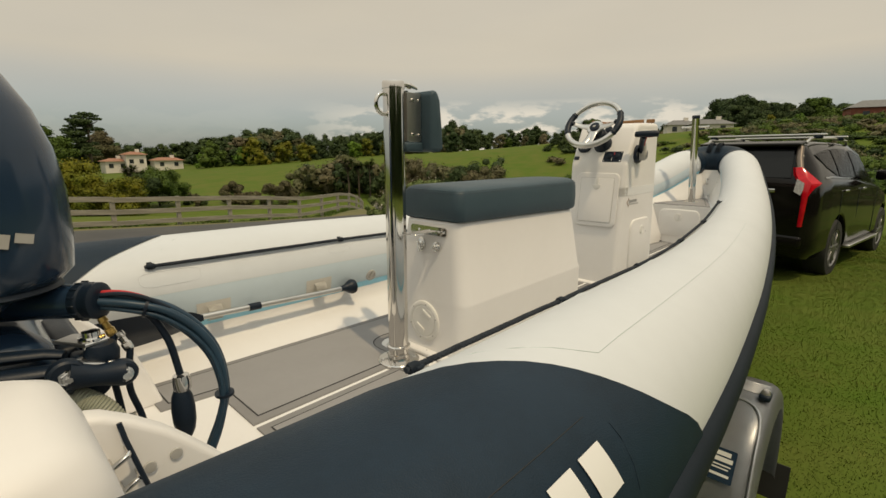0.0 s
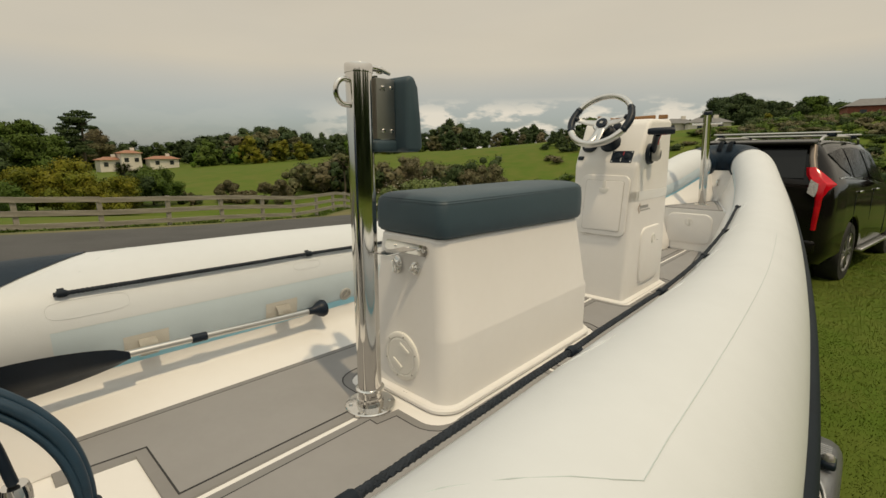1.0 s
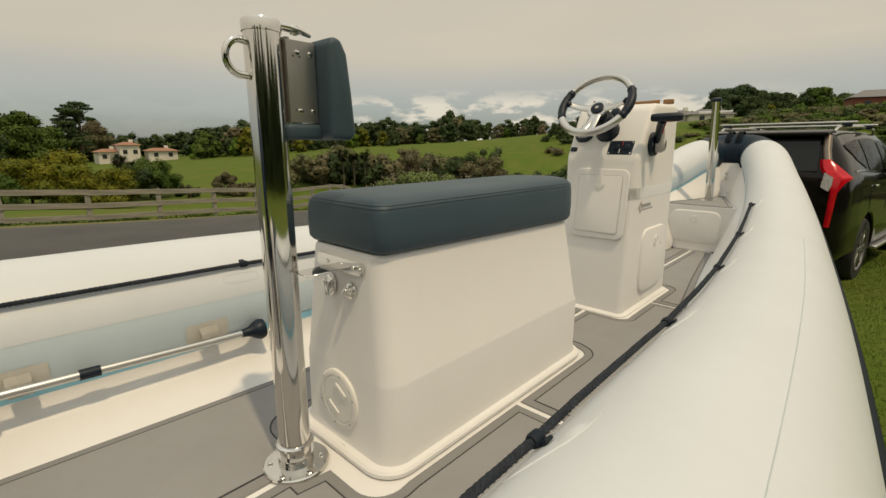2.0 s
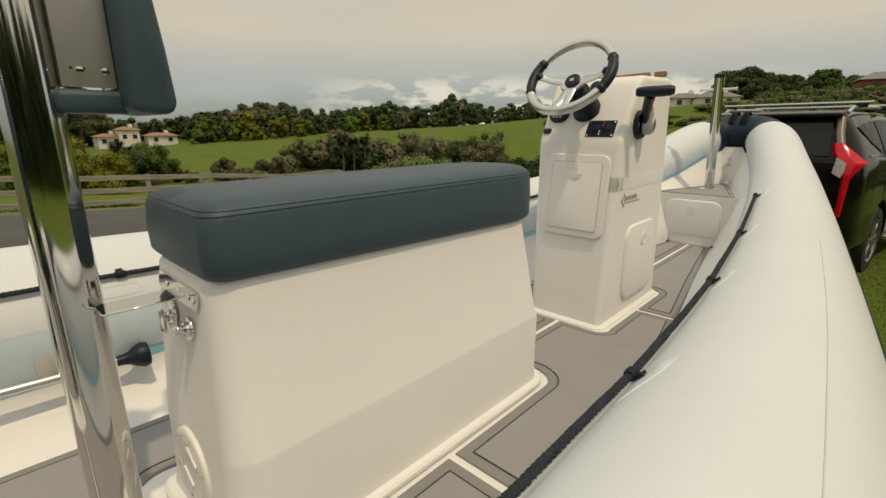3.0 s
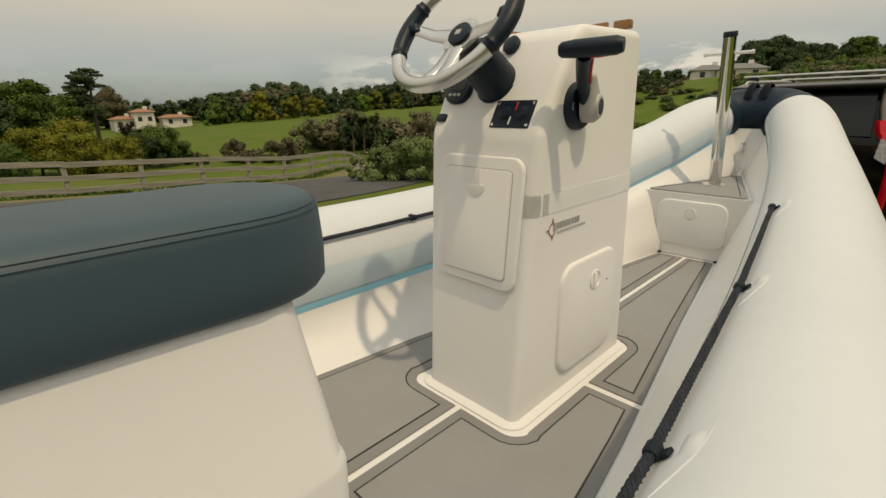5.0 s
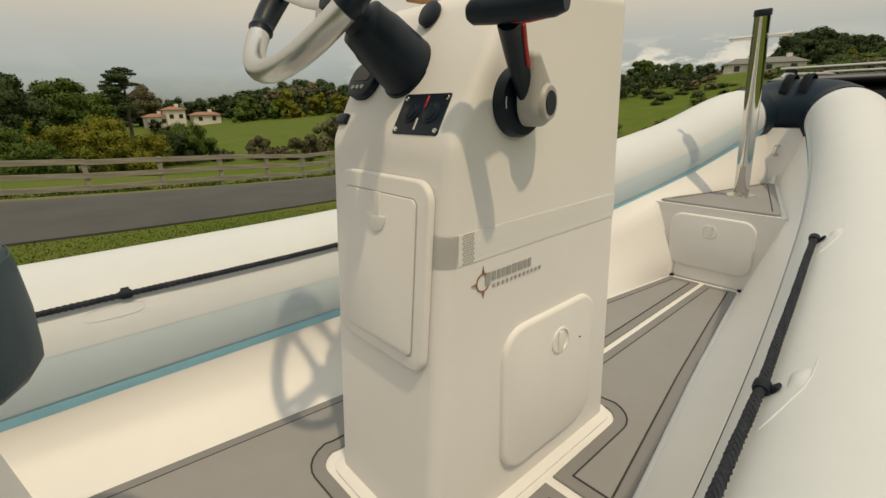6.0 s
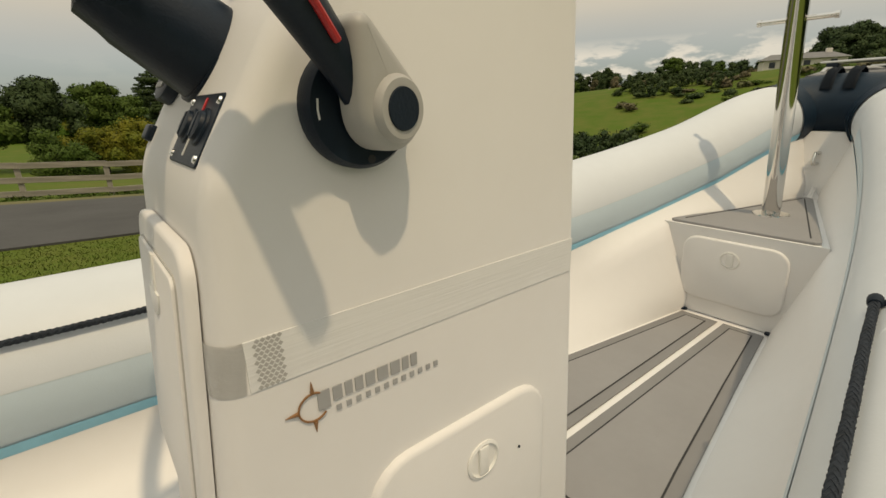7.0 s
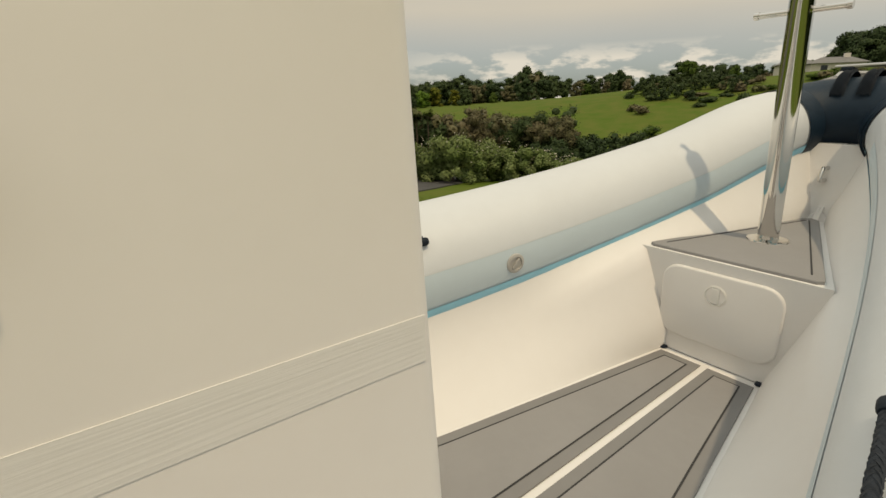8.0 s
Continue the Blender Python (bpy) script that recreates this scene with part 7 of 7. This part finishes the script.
def scrub():
    """Low scrub over the hillside beyond the bow and in the valley."""
    rng = np.random.default_rng(21)
    sets = {"a": [], "b": [], "d": []}
    for k in range(1700):
        az = rng.uniform(-32, 31)
        r = 48 + 72 * rng.random() ** 0.8
        if 14 < az < 31 and rng.random() < 0.85:
            continue
        if 9.5 < az < 19 and r > 100:
            continue
        h = rng.uniform(0.5, 1.5)
        x, y = place(az, r)
        z = ground_z(x, y)
        w = rng.uniform(1.0, 2.2)
        lobes = [((x + rng.uniform(-w, w) * 0.5, y + rng.uniform(-w, w) * 0.5, z + h * rng.uniform(0.2, 0.7)), (w * 0.5, w * 0.5, h * 0.42)) for _ in range(5)]
        sets["abd"[int(rng.choice(3, p=(0.42, 0.2, 0.38)))]].append(leaf_cloud(rng, lobes, 260, 0.13, core=2, fill=0.66))
    # hedge band and clumps on the pasture
    for az0, az1, r, h in ((20.5, 29.5, 96, 2.4), (37, 53, 62, 3.6), (52.5, 61.5, 66, 4.4), (66, 69.5, 60, 1.3), (72.5, 74, 60, 1.2), (28, 40, 50, 2.2)):
        az = az0
        while az < az1:
            az += rng.uniform(0.25, 0.7)
            rr = r * rng.uniform(0.9, 1.1)
            x, y = place(az, rr)
            z = ground_z(x, y)
            hh = h * rng.uniform(0.6, 1.2)
            w = hh * 0.7
            lobes = [((x + rng.uniform(-w, w) * 0.7, y + rng.uniform(-w, w) * 0.7, z + hh * rng.uniform(0.15, 0.85)), (w * 0.32, w * 0.32, hh * 0.2)) for _ in range(12)]
            sets["ddb"[int(rng.integers(3))] if az0 > 30 else "b"].append(leaf_cloud(rng, lobes, 700, 0.13, core=2, fill=0.62))
    for key, leaf, lab in (("a", LEAF_A, "green scrub over the hillside"), ("b", LEAF_B, "dark green scrub over the hillside"), ("d", LEAF_D, "brown-green scrub in the valley")):
        tagged(new("scrub", leaf_mesh("scrub", np.concatenate(sets[key]), leaf)), lab, "scrub", kind="stuff")


scrub()


def fence_weeds():
    """Rank grass and weeds along the foot of the fence."""
    rng = np.random.default_rng(61)
    V = []
    for k in range(170):
        y = rng.uniform(-9, 21)
        x = -17.35 - 0.030 * max(0.0, y) ** 2 + rng.normal(0, 0.35)
        z = ground_z(x, y)
        h = rng.uniform(0.05, 0.17)
        lobes = [((x + rng.uniform(-0.2, 0.2), y + rng.uniform(-0.25, 0.25), z + h * 0.5), (0.22, 0.28, h * 0.6)) for _ in range(2)]
        V.append(leaf_cloud(rng, lobes, 70, 0.06, 0.35, core=0))
    tagged(new("weeds", leaf_mesh("weeds", np.concatenate(V), LEAF_A)), "rank green weeds along the fence foot", "weeds", kind="stuff")


fence_weeds()


def unseen_woods():
    """Tall added woods, unseen, closing the place behind and beside the camera for reflections."""
    rng = np.random.default_rng(77)
    V = []
    for k in range(150):
        az = rng.uniform(-176, -38)
        r = rng.uniform(24, 40)
        x, y = place(az, r)
        z = ground_z(x, y)
        h = rng.uniform(5.5, 10)
        w = h * 0.33
        lobes = [((x + rng.uniform(-w, w) * 0.6, y + rng.uniform(-w, w) * 0.6, z + h * (0.12 + 0.78 * j / 8)), (w * 0.6, w * 0.6, h * 0.13)) for j in range(9)]
        V.append(leaf_cloud(rng, lobes, 380, 0.42, core=2))
    tagged(new("woods", leaf_mesh("woods", np.concatenate(V), LEAF_B)), "unseen dark green woods added behind the camera", "woods", kind="stuff")


unseen_woods()


def trees():
    g = "trees behind the fence"
    for az, r, el, kind, leaf, n, s, seed, lab in (
            (81.7, 100, 3.9, "pine", LEAF_B, 6500, 0.22, 1, "tall dark ragged pine behind the fence"),
            (86.5, 75, 3.0, "round", LEAF_A, 9000, 0.2, 2, "large dark green broadleaf tree"),
            (91.0, 62, 3.8, "round", LEAF_B, 9000, 0.19, 3, "large dark green tree beyond the drive"),
            (96.0, 60, 3.4, "round", LEAF_A, 9000, 0.19, 4, "large green tree beyond the drive"),
            (80.2, 165, 2.3, "round", LEAF_D, 7000, 0.28, 5, "brown-green tree beside the white house"),
            (84.2, 92, 1.9, "round", LEAF_A, 6000, 0.22, 6, "green tree near the house"),
            (42.4, 155, 4.0, "round", LEAF_B, 4840, 0.30, 7, "dark tree standing above the ridge"),
            (63.4, 160, 3.2, "wide", LEAF_B, 7280, 0.33, 8, "dark tree clump on the ridge"),
            (10.6, 150, 6.3, "wide", LEAF_B, 12920, 0.36, 9, "big dark tree on the hill"),
            (12.5, 152, 5.7, "round", LEAF_B, 6600, 0.36, 10, "dark tree on the hill"),
            (7.4, 148, 5.0, "wide", LEAF_B, 9160, 0.36, 12, "dark tree on the hill"), (4.9, 147, 5.2, "round", LEAF_A, 6000, 0.34, 14, "green tree on the hill"), (25.6, 160, 4.0, "round", LEAF_A, 4500, 0.3, 15, "green tree above the pasture"), (32.4, 160, 3.3, "round", LEAF_B, 4000, 0.3, 16, "dark tree above the pasture"),
            (2.6, 146, 4.7, "wide", LEAF_A, 8720, 0.36, 13, "green tree on the hill")):
        plant("tree", lab, "tree", kind, az, r, top_height(az, r, el), leaf, n, s, seed, g)
    for az, r, el, leaf, seed, lab in ((84.0, 52, -0.1, LEAF_C, 31, "yellow-green bush beyond the fence"), (87.0, 54, -0.5, LEAF_C, 32, "yellow-green bush beyond the fence"), (81.6, 50, -1.4, LEAF_C, 33, "yellow-green bush beyond the fence"), (90.5, 50, -0.9, LEAF_A, 34, "green bush beyond the fence"),
                                       (79.2, 56, -1.6, LEAF_B, 35, "dark green bush beyond the fence"), (77.2, 58, -1.1, LEAF_A, 36, "green palm-like bush beyond the fence"), (58.5, 64, -1.6, LEAF_D, 37, "brown tea-tree bush on the pasture"), (54.5, 62, -1.5, LEAF_B, 38, "dark bush on the pasture"), (69.5, 58, -3.0, LEAF_D, 39, "low brown bush on the pasture"), (64.5, 56, -2.8, LEAF_D, 40, "low brown bush on the pasture"),
                                       (47, 58, -0.8, LEAF_D, 41, "brown bush on the pasture"), (41, 56, -0.7, LEAF_B, 42, "dark bush on the pasture"), (38.2, 54, -1.2, LEAF_D, 43, "brown bush on the pasture")):
        plant("bush", lab, "bush", "bush", az, r, top_height(az, r, el), leaf, 9000, 0.10, seed, "bushes on the pasture", 0.1)
    # silvery flowering bushes just past the end of the fence
    for az, r, el, seed in ((54.0, 15.8, -4.6, 51), (51.6, 15.4, -3.3, 52), (49.0, 15.0, -3.1, 53), (46.3, 15.4, -4.2, 54), (43.6, 15.8, -3.7, 55), (41.0, 15.6, -4.3, 56), (38.2, 15.5, -5.0, 57), (35.4, 15.2, -5.6, 58), (56.0, 15.2, -6.6, 59)):
        h = top_height(az, r, el)
        t = plant("flowering_bush", "silvery green flowering bush near the fence end", "bush", "bush", az, r, h, LEAF_E, 8000, 0.045, seed, "flowering bushes", 0.05)
        rng = np.random.default_rng(seed + 100)
        lobes = [((0.25 * h * math.cos(k), 0.25 * h * math.sin(k), 0.62 * h), (0.3 * h, 0.3 * h, 0.36 * h)) for k in range(0, 6, 2)]
        fl = new("flower_heads", leaf_mesh("flower_heads", leaf_cloud(rng, lobes, 160, 0.028, 0.9, core=0), PETAL))
        fl.parent = t
        tagged(fl, "pale flower heads", kind="stuff")


trees()


def cabbage_trees():
    """Slim bare trunks, each forked into a few spiky heads of long narrow leaves."""
    for az, r, el, seed in ((53.6, 56, -0.5, 81), (55.0, 57, -0.9, 82), (56.3, 56, -0.6, 83), (79.6, 57, -1.0, 84), (78.3, 58, -1.5, 85)):
        rng = np.random.default_rng(seed)
        x, y = place(az, r)
        h = top_height(az, r, el) - 0.5
        t = thing("cabbage_tree", "slim cabbage tree with spiky green heads beyond the fence", "tree", TR(x, y, ground_z(x, y) - 0.05), "cabbage trees")
        b = sweep([(0, 0, -0.2), (0.05, 0.03, h * 0.4), (0.0, 0.0, h * 0.7)], [0.13, 0.10, 0.085], seg=8)
        V = []
        for k in range(4):
            a = 1.6 * k + rng.uniform(-0.3, 0.3)
            tip = np.array((0.42 * math.cos(a), 0.42 * math.sin(a), h * rng.uniform(0.86, 1.0)))
            sweep([(0, 0, h * 0.68), tuple(tip * (0.5, 0.5, 0.92)), tuple(tip)], [0.07, 0.055, 0.045], seg=6, bm=b)
            for j in range(110):
                d = rng.normal(size=3) + np.array((0, 0, 0.25))
                d /= np.linalg.norm(d)
                w = np.cross(d, (0.3, 0.2, 1.0))
                w *= 0.028 / np.linalg.norm(w)
                L = rng.uniform(0.45, 0.75)
                end = tip + d * L - np.array((0, 0, 0.12 * L))
                n = np.tile(d * 0.6 + np.array((0, 0, 0.5)), (4, 1))
                V.append(np.concatenate([np.array([tip - w * 0.5, tip + d * L * 0.5 - w, end, tip + d * L * 0.5 + w]), n / np.linalg.norm(n[0])], 1))
        part("trunk", b, BARK, t)
        cr = new("crown", leaf_mesh("crown", np.concatenate(V), LEAF_A))
        cr.parent = t


cabbage_trees()


def houses():
    def house(az, r, w, d, h, roofh, wall, roof, label, sink=0.0):
        x, y = place(az, r)
        z = ground_z(x, y)
        hs = thing("house", label, "house", TR(x, y, z - sink) @ RZ(az + 12))
        part("wall", rbox(w, d, h + 2, 0.02, seg=1, at=(0, 0, h / 2 - 1)), wall, hs)
        b = bmesh.new()
        e = 0.5
        vs = [b.verts.new(p) for p in ((-w / 2 - e, -d / 2 - e, h), (w / 2 + e, -d / 2 - e, h), (w / 2 + e, d / 2 + e, h), (-w / 2 - e, d / 2 + e, h), (-w / 2 + d * 0.3, 0, h + roofh), (w / 2 - d * 0.3, 0, h + roofh))]
        for f in ((0, 1, 5, 4), (2, 3, 4, 5), (1, 2, 5), (3, 0, 4), (3, 2, 1, 0)):
            b.faces.new([vs[i] for i in f])
        rf = part("roof", b, roof, hs, "", 20)
        part("chimney", rbox(0.9, 0.9, 1.6, 0.02, seg=1, at=(w * 0.2, 0, h + roofh * 0.8)), wall, rf)
        n = max(2, int(w / 3.2))
        for k in range(n):
            part("window", rbox(1.0, 0.08, 1.1, 0.01, seg=1, at=(-w / 2 + (k + 0.5) * w / n, -d / 2 - 0.03, h * 0.62)), DARKWIN, hs)
        return hs

    house(77.6, 150, 4.6, 5, 4.6, 0.8, PLASTER, ROOF, "white two-storey house with terracotta roof among trees")
    house(79.3, 151, 5.2, 5, 3.0, 0.8, PLASTER, ROOF, "white house wing with terracotta roof among trees")
    house(74.7, 150, 7, 5, 2.6, 0.8, PLASTER, ROOF, "long low white house with terracotta roof")
    house(13.6, 118, 8, 6, 2.3, 1.2, PLASTER, ROOFG, "low grey-roofed house on the hill", 1.2)
    house(16.5, 122, 6, 5, 2.4, 1.2, PLASTER, ROOFG, "small grey-roofed house on the hill", 0.6)
    house(0.3, 118, 9, 7, 3.2, 1.5, BRICKW, ROOFG, "red brick house on the hill", 1.0)


houses()


def blades(name, label, x, y, tall, wide, seed):
    """One sheet of short grass blades, rooted at the given places."""
    rng = np.random.default_rng(seed)
    n = len(x)
    gz = np.array([near_ground(a, b) for a, b in zip(x, y)])
    h = rng.uniform(0.4, 1.2, n) * tall * (1 + 0.5 * (rng.random(n) < 0.06))
    a = rng.uniform(0, 6.28, n)
    lean = rng.normal(0, 0.85, (n, 2)) * h[:, None]
    w = rng.uniform(0.65, 1.35, n) * wide
    dx, dy = np.cos(a) * w, np.sin(a) * w
    V = np.stack([np.stack([x - dx, y - dy, gz - 0.004], 1), np.stack([x + dx, y + dy, gz - 0.004], 1), np.stack([x + lean[:, 0], y + lean[:, 1], gz + h], 1)], 1).reshape(-1, 3)
    me = bpy.data.meshes.new(name)
    me.from_pydata(V.tolist(), [], np.arange(3 * n).reshape(-1, 3).tolist())
    up = np.stack([lean[:, 0] * 4, lean[:, 1] * 4, np.ones(n)], 1)
    up /= np.linalg.norm(up, axis=1)[:, None]
    me.normals_split_custom_set_from_vertices(np.repeat(up, 3, 0).tolist())
    me.materials.append(BLADE)
    tagged(new(name, me), label, "grass", kind="stuff")


def lawn():
    """Blades of grass on the lawn on both sides of the boat."""
    rng = np.random.default_rng(5)
    n = 250000
    near = 190000
    y = np.concatenate([-2.4 + 13.0 * rng.random(near) ** 1.35, rng.uniform(-6, 12, n - near)])
    x = np.concatenate([0.3 + (1.3 + 0.12 * (y[:near] + 2.4)) * rng.random(near), 0.9 + 1.9 * rng.normal(size=n - near)])
    blades("grass", "short mown grass on the lawn", x, y, 0.0085, 0.0022 * (1 + 0.2 * (y + 2.2).clip(0)), 6)
    n = 130000
    x = -1.6 - 6.2 * rng.random(n) + rng.normal(0, 0.45, n)
    y = rng.uniform(-5, 9, n) + rng.normal(0, 0.9, n)
    blades("grass", "mown grass with dry patches beside the drive", x, y, 0.018, np.full(n, 0.008), 7)


lawn()
